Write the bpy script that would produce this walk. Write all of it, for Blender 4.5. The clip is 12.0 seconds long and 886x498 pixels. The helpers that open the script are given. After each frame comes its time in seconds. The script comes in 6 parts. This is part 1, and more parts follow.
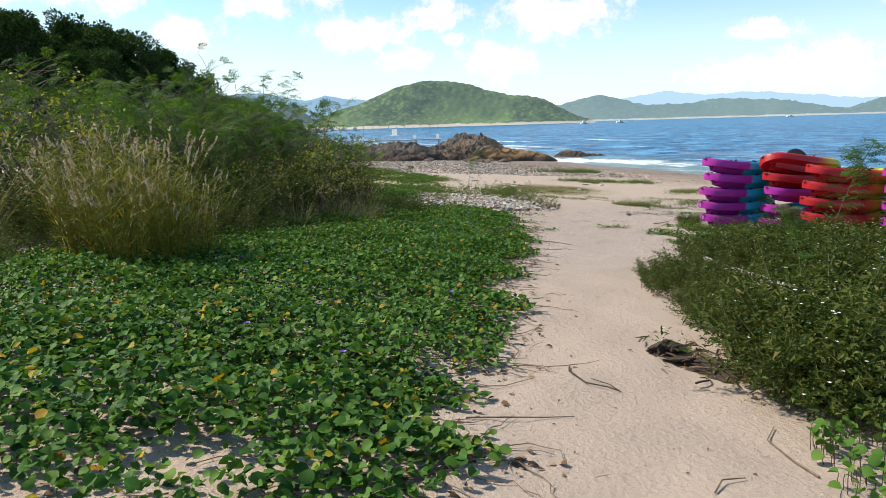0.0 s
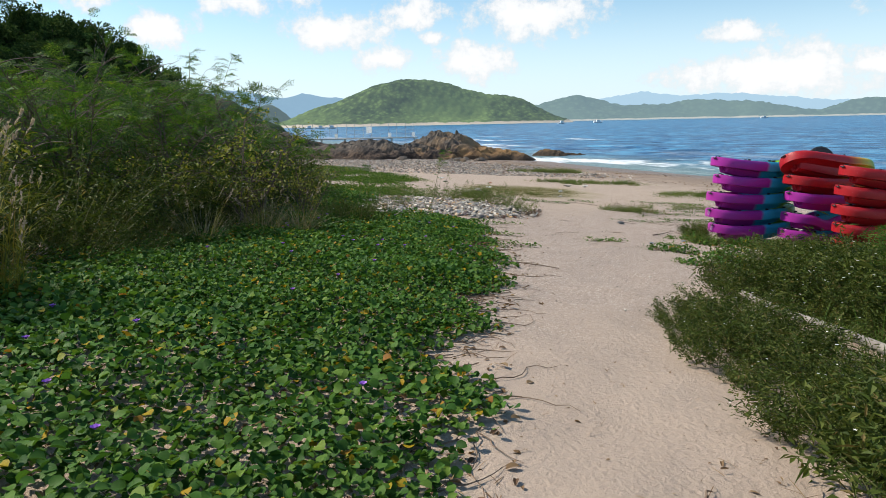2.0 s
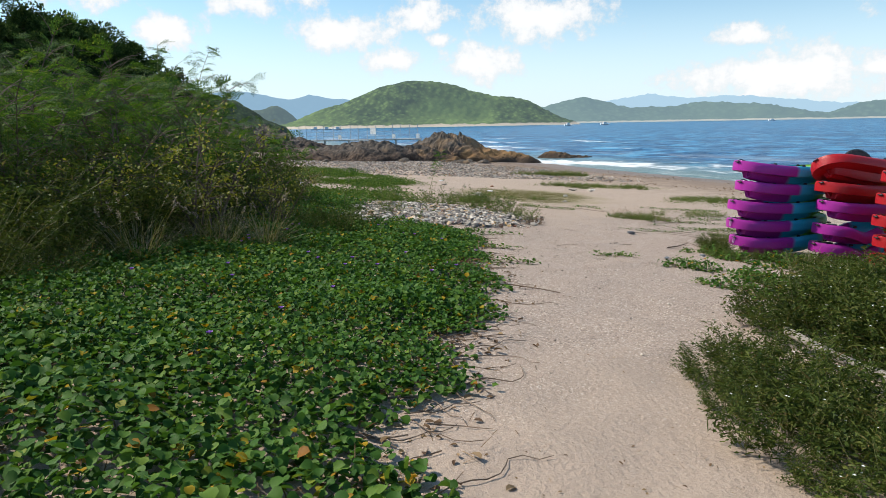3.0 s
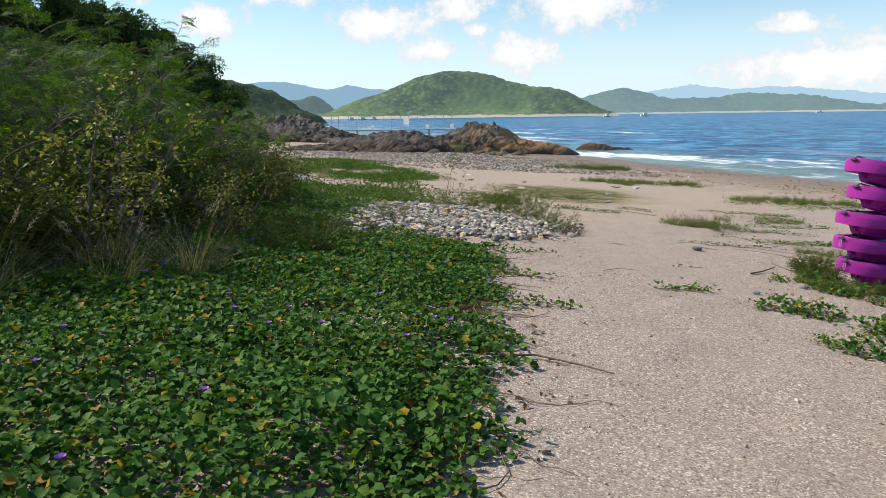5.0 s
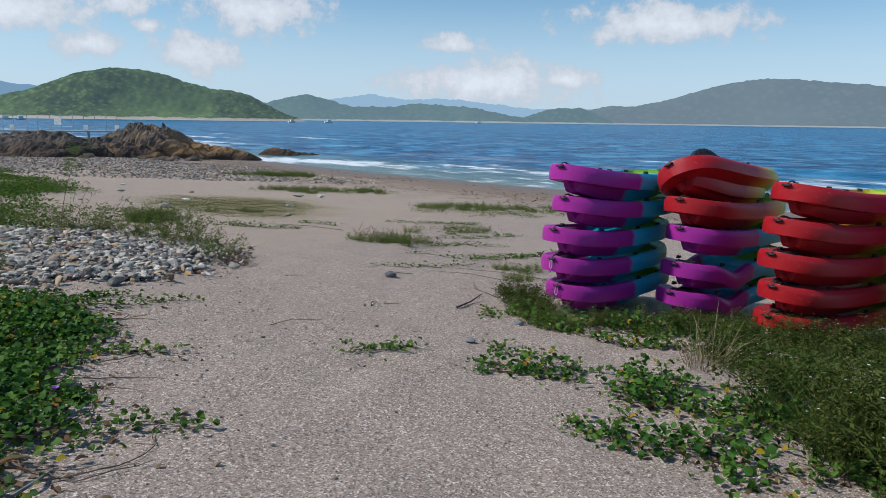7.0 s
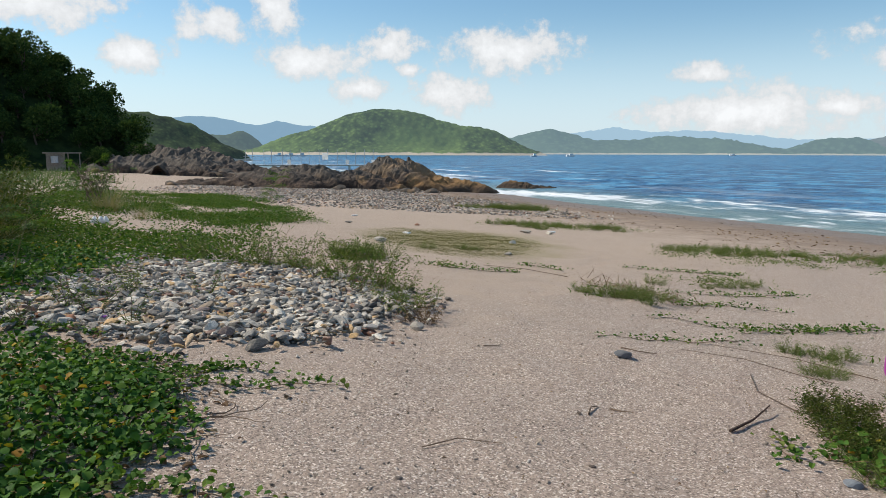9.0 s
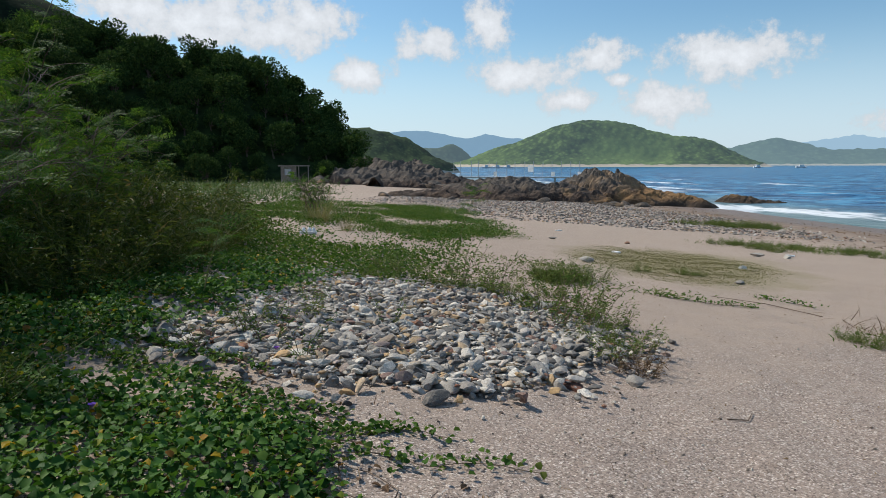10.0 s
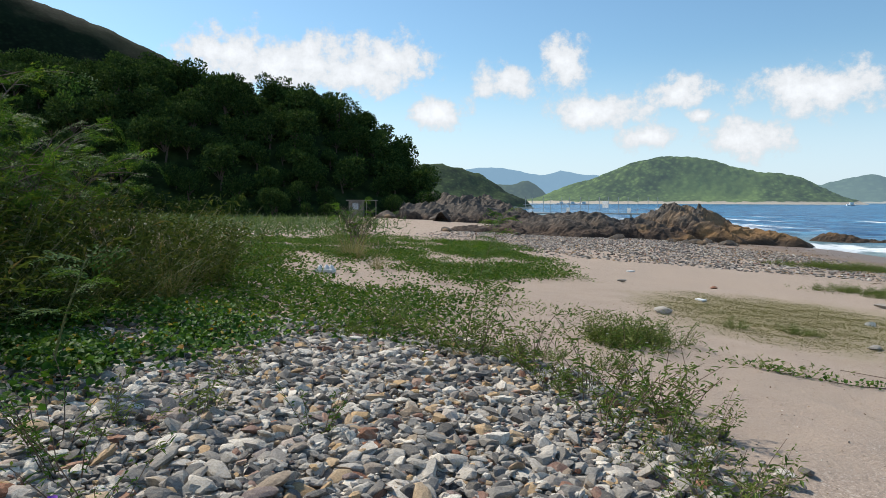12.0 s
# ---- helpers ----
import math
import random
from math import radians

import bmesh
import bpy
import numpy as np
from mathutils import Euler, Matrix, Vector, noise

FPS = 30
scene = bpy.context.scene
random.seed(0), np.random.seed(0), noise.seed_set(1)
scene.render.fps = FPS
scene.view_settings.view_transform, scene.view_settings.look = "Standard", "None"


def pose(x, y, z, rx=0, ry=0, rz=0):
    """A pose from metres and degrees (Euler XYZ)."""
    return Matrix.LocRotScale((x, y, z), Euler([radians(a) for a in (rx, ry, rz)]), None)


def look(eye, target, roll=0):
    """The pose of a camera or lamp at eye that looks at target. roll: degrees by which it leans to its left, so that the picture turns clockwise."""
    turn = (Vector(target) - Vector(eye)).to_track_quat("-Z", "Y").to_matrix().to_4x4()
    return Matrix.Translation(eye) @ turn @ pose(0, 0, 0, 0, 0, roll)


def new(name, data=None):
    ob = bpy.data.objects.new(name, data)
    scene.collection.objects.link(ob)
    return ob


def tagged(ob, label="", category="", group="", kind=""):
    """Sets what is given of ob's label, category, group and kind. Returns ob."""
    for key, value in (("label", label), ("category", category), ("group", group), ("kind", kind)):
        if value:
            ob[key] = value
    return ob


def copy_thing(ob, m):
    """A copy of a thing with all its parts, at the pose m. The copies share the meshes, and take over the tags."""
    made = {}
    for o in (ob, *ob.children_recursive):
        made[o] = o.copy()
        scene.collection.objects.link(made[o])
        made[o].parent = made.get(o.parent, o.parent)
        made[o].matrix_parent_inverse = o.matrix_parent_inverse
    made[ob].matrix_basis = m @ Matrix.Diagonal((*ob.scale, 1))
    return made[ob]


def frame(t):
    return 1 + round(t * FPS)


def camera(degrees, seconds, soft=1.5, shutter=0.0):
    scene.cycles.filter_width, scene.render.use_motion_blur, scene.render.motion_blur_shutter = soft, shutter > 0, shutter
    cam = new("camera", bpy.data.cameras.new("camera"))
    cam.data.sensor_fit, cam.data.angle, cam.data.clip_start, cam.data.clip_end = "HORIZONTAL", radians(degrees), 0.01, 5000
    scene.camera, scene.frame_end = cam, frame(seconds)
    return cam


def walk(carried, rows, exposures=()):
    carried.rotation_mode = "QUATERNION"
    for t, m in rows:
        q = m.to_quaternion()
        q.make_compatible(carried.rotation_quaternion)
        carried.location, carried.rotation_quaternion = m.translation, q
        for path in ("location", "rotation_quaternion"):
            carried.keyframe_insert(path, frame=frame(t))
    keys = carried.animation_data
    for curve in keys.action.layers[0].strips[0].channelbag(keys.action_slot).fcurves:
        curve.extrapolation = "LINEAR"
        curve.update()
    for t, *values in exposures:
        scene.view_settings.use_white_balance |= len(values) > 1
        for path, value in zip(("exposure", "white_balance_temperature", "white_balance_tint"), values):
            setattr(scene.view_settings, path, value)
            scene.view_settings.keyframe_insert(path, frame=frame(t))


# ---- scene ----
cam = camera(65.6, 12.0, 0.8)
METRES, EYE, TILT, LEAN, TURN = 15.5, 1.5, -1.85, 4.5, 0.0
ROWS = [
    (0.0, 0.0, 0.0, 0.0, 0.45, -8.53, -2.97),
    (0.5, 0.0025, 0.0427, 0.0004, 0.06, -8.34, -3.15),
    (1.0, 0.007, 0.0876, -0.0006, -1.52, -8.03, -3.18),
    (1.5, 0.016, 0.1274, -0.0009, -1.08, -8.23, -3.19),
    (2.0, 0.0233, 0.1722, -0.0035, -1.35, -8.52, -3.32),
    (2.5, 0.038, 0.2142, -0.0003, -1.16, -8.67, -3.36),
    (3.0, 0.043, 0.259, -0.0028, -0.83, -8.41, -3.5),
    (5.0, 0.0674, 0.4367, -0.0018, 2.2, -9.36, -3.83),
    (5.5, 0.0749, 0.4826, -0.003, -1.71, -8.73, -3.99),
    (6.0, 0.0844, 0.524, -0.005, -8.85, -8.22, -4.06),
    (6.5, 0.0991, 0.5605, -0.0029, -13.82, -7.67, -4.03),
    (6.6, 0.1022, 0.5675, -0.0029, -15.2, -7.58, -4.04),
    (6.7, 0.1052, 0.5744, -0.0029, -18.0, -7.5, -4.05),
    (7.5, 0.1300, 0.6300, -0.0026, -25.0, -6.8, -4.2),
    (8.3, 0.1550, 0.6858, -0.0024, -17.3, -6.2, -4.3),
    (8.5, 0.1603, 0.6997, -0.0024, -10.82, -6.13, -4.34),
    (9.0, 0.1643, 0.7356, -0.0036, -3.47, -5.86, -4.55),
    (9.5, 0.1611, 0.773, -0.0041, 3.49, -5.98, -4.75),
    (10.0, 0.1579, 0.8088, -0.002, 13.47, -6.26, -4.73),
    (10.5, 0.1544, 0.8524, -0.0038, 18.02, -5.03, -4.78),
    (11.0, 0.1559, 0.8926, -0.004, 18.69, -5.04, -4.79),
    (11.5, 0.1543, 0.934, -0.0055, 19.34, -3.88, -4.9),
    (12.0, 0.1563, 0.9728, -0.0078, 19.67, -3.78, -5.01),
]
EXPOSURES = [(0.0, 0.48, 6500, 10), (0.5, 0.24, 6500, 10), (3.0, 0.25, 6500, 10), (5.5, 0.2, 6500, 10), (6.5, -0.3, 5850, 10), (6.7, -0.33, 5850, 10), (8.3, -0.02, 6250, 10), (8.5, -0.02, 6500, 10), (9.5, -0.02, 6500, 10), (10.0, -0.15, 6250, 10), (10.5, 0.11, 6350, 10), (12.0, 0.05, 6350, 10)]
walk(cam, [(t, pose(0, 0, EYE, TILT, LEAN, TURN) @ pose(METRES * x, METRES * y, METRES * z, 90 + pitch, roll, yaw)) for t, x, y, z, yaw, pitch, roll in ROWS], EXPOSURES)

# ---- light ----
SUN_AZ, SUN_EL = -72.0, 45.0
sun_dir = Vector((math.sin(radians(SUN_AZ)) * math.cos(radians(SUN_EL)), math.cos(radians(SUN_AZ)) * math.cos(radians(SUN_EL)), math.sin(radians(SUN_EL))))
sun = new("sun", bpy.data.lights.new("sun", "SUN"))
sun.data.energy, sun.data.angle, sun.data.color = 4.6, radians(3.0), (1.0, 0.93, 0.81)
sun.matrix_world = look(sun_dir * 60, (0, 0, 0))

# cumulus in the sky: azimuth, elevation, half width, half height, in degrees
CLOUDS = [
    (-33.5, 10.6, 5.5, 1.6), (-27.0, 10.3, 5.0, 1.6),
    (-37.0, 11.3, 3.2, 1.9), (-30.0, 11.0, 4.1, 1.9), (-24.1, 11.2, 3.2, 1.9), (-20.2, 7.2, 2.1, 1.3), (-14.6, 9.7, 2.1, 1.3),
    (-9.9, 10.9, 1.7, 1.8), (-7.3, 7.2, 3.7, 1.4), (-3.6, 5.1, 2.1, 0.9), (-1.0, 8.5, 2.4, 1.2), (4.1, 4.8, 3.0, 1.4),
    (8.8, 8.0, 4.6, 1.6), (0.6, 6.6, 1.0, 0.5), (23.8, 6.0, 2.1, 0.8), (40.2, 7.5, 6.1, 1.4), (27.0, 3.1, 6.7, 1.8), (32.8, 3.4, 2.4, 0.8),
]
world = bpy.data.worlds.new("sky")
scene.world = world
world.use_nodes = True
wn, wl = world.node_tree.nodes, world.node_tree.links
wn.clear()


def wnode(kind, **props):
    nd = wn.new(kind)
    for k, v in props.items():
        if k == "op":
            nd.operation = v
        elif k == "blend":
            nd.blend_type = v
        else:
            nd.inputs[int(k[1:])].default_value = v
    return nd


def wmath(op, a, b=None):
    nd = wnode("ShaderNodeMath", op=op)
    for i, v in enumerate((a, b)):
        if v is None:
            continue
        if isinstance(v, (int, float)):
            nd.inputs[i].default_value = v
        else:
            wl.new(v, nd.inputs[i])
    return nd.outputs[0]


wtc = wn.new("ShaderNodeTexCoord")
wsep = wn.new("ShaderNodeSeparateXYZ")
wl.new(wtc.outputs["Generated"], wsep.inputs[0])
az = wmath("MULTIPLY", wmath("ARCTAN2", wsep.outputs[0], wsep.outputs[1]), 57.2958)
el = wmath("MULTIPLY", wmath("ARCSINE", wsep.outputs[2]), 57.2958)
pos = wn.new("ShaderNodeCombineXYZ")
wl.new(az, pos.inputs[0]), wl.new(el, pos.inputs[1])
wob = wn.new("ShaderNodeTexNoise")
wob.inputs["Scale"].default_value, wob.inputs["Detail"].default_value, wob.inputs["Roughness"].default_value = 0.5, 9, 0.64
wl.new(pos.outputs[0], wob.inputs["Vector"])
best = None
for ca, ce, cw, ch in CLOUDS:
    dx = wmath("DIVIDE", wmath("SUBTRACT", az, ca), cw * 1.5)
    dy = wmath("DIVIDE", wmath("SUBTRACT", el, ce), ch * 1.45)
    d = wmath("SQRT", wmath("ADD", wmath("MULTIPLY", dx, dx), wmath("MULTIPLY", dy, dy)))
    m = wmath("SUBTRACT", 1.0, d)
    best = m if best is None else wmath("MAXIMUM", best, m)
# scattered cloud over the rest of the dome
wide = wn.new("ShaderNodeTexNoise")
wide.inputs["Scale"].default_value, wide.inputs["Detail"].default_value = 2.6, 6
wl.new(wtc.outputs["Generated"], wide.inputs["Vector"])
high = wn.new("ShaderNodeMapRange")
high.inputs[1].default_value, high.inputs[2].default_value = 16, 28
wl.new(el, high.inputs[0])
rest = wmath("MULTIPLY", wmath("MULTIPLY", wmath("SUBTRACT", wide.outputs[0], 0.6), 3.0), high.outputs[0])
rest = wmath("SUBTRACT", rest, wmath("MULTIPLY", wmath("SUBTRACT", 1.0, high.outputs[0]), 2.0))
best = wmath("MAXIMUM", best, rest)
edge = wmath("ADD", best, wmath("MULTIPLY", wmath("SUBTRACT", wob.outputs[0], 0.5), 2.3))
cov = wn.new("ShaderNodeMapRange")
cov.interpolation_type = "SMOOTHSTEP"
cov.inputs[1].default_value, cov.inputs[2].default_value, cov.inputs[4].default_value = 0.05, 0.6, 0.96
wl.new(edge, cov.inputs[0])
# haze low over the water
haze = wn.new("ShaderNodeMapRange")
haze.inputs[1].default_value, haze.inputs[2].default_value, haze.inputs[3].default_value, haze.inputs[4].default_value = 0, 13, 0.7, 0.0
haze.interpolation_type = "SMOOTHERSTEP"
wl.new(el, haze.inputs[0])
sky = wn.new("ShaderNodeTexSky")
sky.sky_type, sky.sun_disc, sky.sun_elevation, sky.sun_rotation = "NISHITA", False, radians(SUN_EL), radians(SUN_AZ)
sky.air_density, sky.dust_density, sky.ozone_density = 1.0, 0.6, 1.6
bg_sky, bg_cloud, wmix, wout = (wn.new(k) for k in ("ShaderNodeBackground", "ShaderNodeBackground", "ShaderNodeMixShader", "ShaderNodeOutputWorld"))
stint = wn.new("ShaderNodeMix")
stint.data_type, stint.blend_type = "RGBA", "MULTIPLY"
stint.inputs[0].default_value, stint.inputs[7].default_value = 1.0, (0.80, 0.99, 1.02, 1)
wl.new(sky.outputs[0], stint.inputs[6]), wl.new(stint.outputs[2], bg_sky.inputs[0])
bg_sky.inputs[1].default_value = 0.13
shade = wn.new("ShaderNodeMapRange")
shade.inputs[1].default_value, shade.inputs[2].default_value, shade.inputs[3].default_value, shade.inputs[4].default_value = 0.1, 1.1, 0.68, 1.0
wl.new(edge, shade.inputs[0])
ccol = wn.new("ShaderNodeCombineColor")
wl.new(wmath("MULTIPLY", shade.outputs[0], 0.97), ccol.inputs[0])
wl.new(wmath("MULTIPLY", shade.outputs[0], 0.985), ccol.inputs[1])
wl.new(shade.outputs[0], ccol.inputs[2])
wl.new(ccol.outputs[0], bg_cloud.inputs[0])
bg_haze, hmix = wn.new("ShaderNodeBackground"), wn.new("ShaderNodeMixShader")
bg_haze.inputs[0].default_value = (0.74, 0.87, 1.0, 1)
wl.new(haze.outputs[0], hmix.inputs[0]), wl.new(bg_sky.outputs[0], hmix.inputs[1]), wl.new(bg_haze.outputs[0], hmix.inputs[2])
wl.new(cov.outputs[0], wmix.inputs[0]), wl.new(hmix.outputs[0], wmix.inputs[1]), wl.new(bg_cloud.outputs[0], wmix.inputs[2])
wl.new(wmix.outputs[0], wout.inputs[0])


# ---- materials ----
class Mat:
    """A node material with a few short hands."""

    def __init__(self, name):
        self.m = bpy.data.materials.new(name)
        self.m.use_nodes = True
        self.n, self.l = self.m.node_tree.nodes, self.m.node_tree.links
        self.b = self.n["Principled BSDF"]
        self.out = self.n["Material Output"]

    def node(self, kind):
        return self.n.new(kind)

    def put(self, sock, v):
        if isinstance(v, (int, float, tuple)):
            sock.default_value = v
        else:
            self.l.new(v, sock)

    def coords(self, scale=(1, 1, 1), rot=0.0):
        g, mp = self.node("ShaderNodeTexCoord"), self.node("ShaderNodeMapping")
        mp.inputs["Scale"].default_value, mp.inputs["Rotation"].default_value = scale, (0, 0, rot)
        self.l.new(g.outputs["Object"], mp.inputs[0])
        return mp.outputs[0]

    def noise(self, scale, detail=4, rough=0.55, vec=None):
        t = self.node("ShaderNodeTexNoise")
        t.inputs["Scale"].default_value, t.inputs["Detail"].default_value, t.inputs["Roughness"].default_value = scale, detail, rough
        self.l.new(vec if vec else self.coords(), t.inputs["Vector"])
        return t.outputs[0]

    def voronoi(self, scale, vec=None, out="Color"):
        t = self.node("ShaderNodeTexVoronoi")
        t.inputs["Scale"].default_value = scale
        self.l.new(vec if vec else self.coords(), t.inputs["Vector"])
        return t.outputs[out]

    def ramp(self, fac, *stops):
        r = self.node("ShaderNodeValToRGB")
        els = r.color_ramp.elements
        while len(els) < len(stops):
            els.new(0.5)
        for e, (p, c) in zip(els, stops):
            e.position, e.color = p, (*c, 1) if len(c) == 3 else c
        self.put(r.inputs[0], fac)
        return r.outputs[0]

    def math(self, op, a, b=0.0):
        nd = self.node("ShaderNodeMath")
        nd.operation = op
        self.put(nd.inputs[0], a), self.put(nd.inputs[1], b)
        return nd.outputs[0]

    def span(self, v, a, b, c=0.0, d=1.0):
        nd = self.node("ShaderNodeMapRange")
        nd.interpolation_type = "SMOOTHSTEP"
        for i, x in enumerate((v, a, b, c, d)):
            self.put(nd.inputs[i], x)
        return nd.outputs[0]

    def mix(self, f, a, b, blend="MIX"):
        nd = self.node("ShaderNodeMix")
        nd.data_type, nd.blend_type = "RGBA", blend
        self.put(nd.inputs[0], f)
        for s, v in ((nd.inputs[6], a), (nd.inputs[7], b)):
            self.put(s, (*v, 1) if isinstance(v, tuple) and len(v) == 3 else v)
        return nd.outputs[2]

    def bump(self, height, strength=0.4, dist=0.01, chain=None):
        nd = self.node("ShaderNodeBump")
        nd.inputs["Strength"].default_value, nd.inputs["Distance"].default_value = strength, dist
        self.l.new(height, nd.inputs["Height"])
        if chain:
            self.l.new(chain, nd.inputs["Normal"])
        self.l.new(nd.outputs[0], self.b.inputs["Normal"])
        return nd.outputs[0]

    def done(self, color=None, rough=None, spec=None, metal=None):
        if color is not None:
            self.put(self.b.inputs["Base Color"], (*color, 1) if isinstance(color, tuple) and len(color) == 3 else color)
        if rough is not None:
            self.put(self.b.inputs["Roughness"], rough)
        if spec is not None:
            self.b.inputs["Specular IOR Level"].default_value = spec
        if metal is not None:
            self.b.inputs["Metallic"].default_value = metal
        return self.m


def leaf_material(name, stops, rough=0.5, through_leaf=0.35, spec=0.35, objvar=0.3):
    """Leaves: colour by island, gloss, and light passing through."""
    a = Mat(name)
    g = a.node("ShaderNodeNewGeometry")
    oi = a.node("ShaderNodeObjectInfo")
    f = a.math("FRACT", a.math("ADD", g.outputs["Random Per Island"], a.math("MULTIPLY", oi.outputs["Random"], objvar)))
    big = a.noise(0.9, 3)
    col = a.ramp(f, *stops)
    col = a.mix(a.span(big, 0.35, 0.7, 0.0, 0.45), col, a.mix(1.0, col, (0.75, 0.72, 0.55), "MULTIPLY"))
    a.done(col, rough, spec)
    tr, mx = a.node("ShaderNodeBsdfTranslucent"), a.node("ShaderNodeMixShader")
    a.l.new(a.mix(1.0, col, (1.0, 1.0, 0.55), "MULTIPLY"), tr.inputs[0])
    mx.inputs[0].default_value = through_leaf
    a.l.new(a.b.outputs[0], mx.inputs[1]), a.l.new(tr.outputs[0], mx.inputs[2]), a.l.new(mx.outputs[0], a.out.inputs[0])
    return a.m


def plain_material(name, c1, c2, scale, rough=0.8, bump=0.3, dist=0.01, spec=0.3, detail=5):
    a = Mat(name)
    v = a.noise(scale, detail, 0.6)
    v2 = a.noise(scale * 0.17, 3)
    col = a.mix(a.span(v, 0.3, 0.7), c1, c2)
    col = a.mix(a.span(v2, 0.35, 0.7, 0, 0.5), col, a.mix(1.0, col, (0.6, 0.58, 0.55), "MULTIPLY"))
    a.bump(v, bump, dist)
    return a.done(col, rough, spec)


SHORE = math.atan2(0.0324, 0.0787)  # the direction in which the beach falls


def sand_material():
    a = Mat("sand")
    g = a.node("ShaderNodeTexCoord")
    sep = a.node("ShaderNodeSeparateXYZ")
    a.l.new(g.outputs["Object"], sep.inputs[0])
    x, y, z = sep.outputs
    fine, mid, wide_n = a.noise(260, 3, 0.7), a.noise(22, 5, 0.65), a.noise(1.1, 4)
    col = a.mix(a.span(fine, 0.3, 0.72), (0.25, 0.195, 0.15), (0.55, 0.455, 0.37))
    col = a.mix(a.span(mid, 0.35, 0.75, 0.0, 0.4), col, (0.44, 0.35, 0.27))
    col = a.mix(a.span(wide_n, 0.4, 0.75, 0.0, 0.5), col, (0.44, 0.355, 0.275))
    # coarser, greyer grit toward the pebble bed
    grit = a.voronoi(105, out="Color")
    gs = a.node("ShaderNodeSeparateColor")
    a.l.new(grit, gs.inputs[0])
    gcol = a.ramp(gs.outputs[0], (0.0, (0.085, 0.068, 0.058)), (0.22, (0.26, 0.208, 0.172)), (0.8, (0.43, 0.35, 0.29)), (0.9, (0.60, 0.53, 0.46)), (1.0, (0.80, 0.74, 0.66)))
    gy = a.span(a.math("ADD", y, a.math("MULTIPLY", wide_n, 5.0)), 8.5, 13.5)
    gx = a.span(a.math("ADD", a.math("SUBTRACT", y, a.math("MULTIPLY", x, 1.0)), a.math("MULTIPLY", wide_n, 4.0)), 16.0, 19.5, 1.0, 0.15)
    gm = a.math("MULTIPLY", gy, gx)
    col = a.mix(a.math("MULTIPLY", gm, 0.8), col, gcol)
    # dark specks of weed and grit
    speck = a.voronoi(19, out="Distance")
    col = a.mix(a.span(speck, 0.06, 0.11, 0.7, 0.0), col, (0.14, 0.10, 0.075))
    # an olive film of fine growth on one flat
    fx, fy = a.math("DIVIDE", a.math("SUBTRACT", x, 3.9), 2.4), a.math("DIVIDE", a.math("SUBTRACT", y, 27.4), 3.1)
    film_r = a.math("ADD", a.math("ADD", a.math("MULTIPLY", fx, fx), a.math("MULTIPLY", fy, fy)), a.math("MULTIPLY", a.math("SUBTRACT", wide_n, 0.5), 1.6))
    col = a.mix(a.span(film_r, 0.1, 1.5, 0.75, 0.0), col, a.mix(mid, (0.20, 0.18, 0.08), (0.32, 0.285, 0.155)))
    # wet sand beside the water
    wet = a.span(a.math("ADD", z, a.math("MULTIPLY", a.math("SUBTRACT", wide_n, 0.5), 0.25)), -2.1, -1.82, 1.0, 0.0)
    col = a.mix(wet, col, (0.20, 0.145, 0.10))
    damp = a.span(a.math("ADD", z, a.math("MULTIPLY", a.math("SUBTRACT", wide_n, 0.5), 0.6)), -1.95, -1.5, 0.8, 0.0)
    col = a.mix(damp, col, (0.215, 0.162, 0.12))
    n1 = a.bump(fine, 0.35, 0.004)
    n2 = a.bump(grit, 0.4, 0.006, n1)
    a.bump(mid, 0.7, 0.03, n2)
    col = a.mix(1.0, col, (1.0, 0.955, 0.93), "MULTIPLY")
    return a.done(col, a.span(wet, 0, 1, 0.95, 0.45), 0.25)


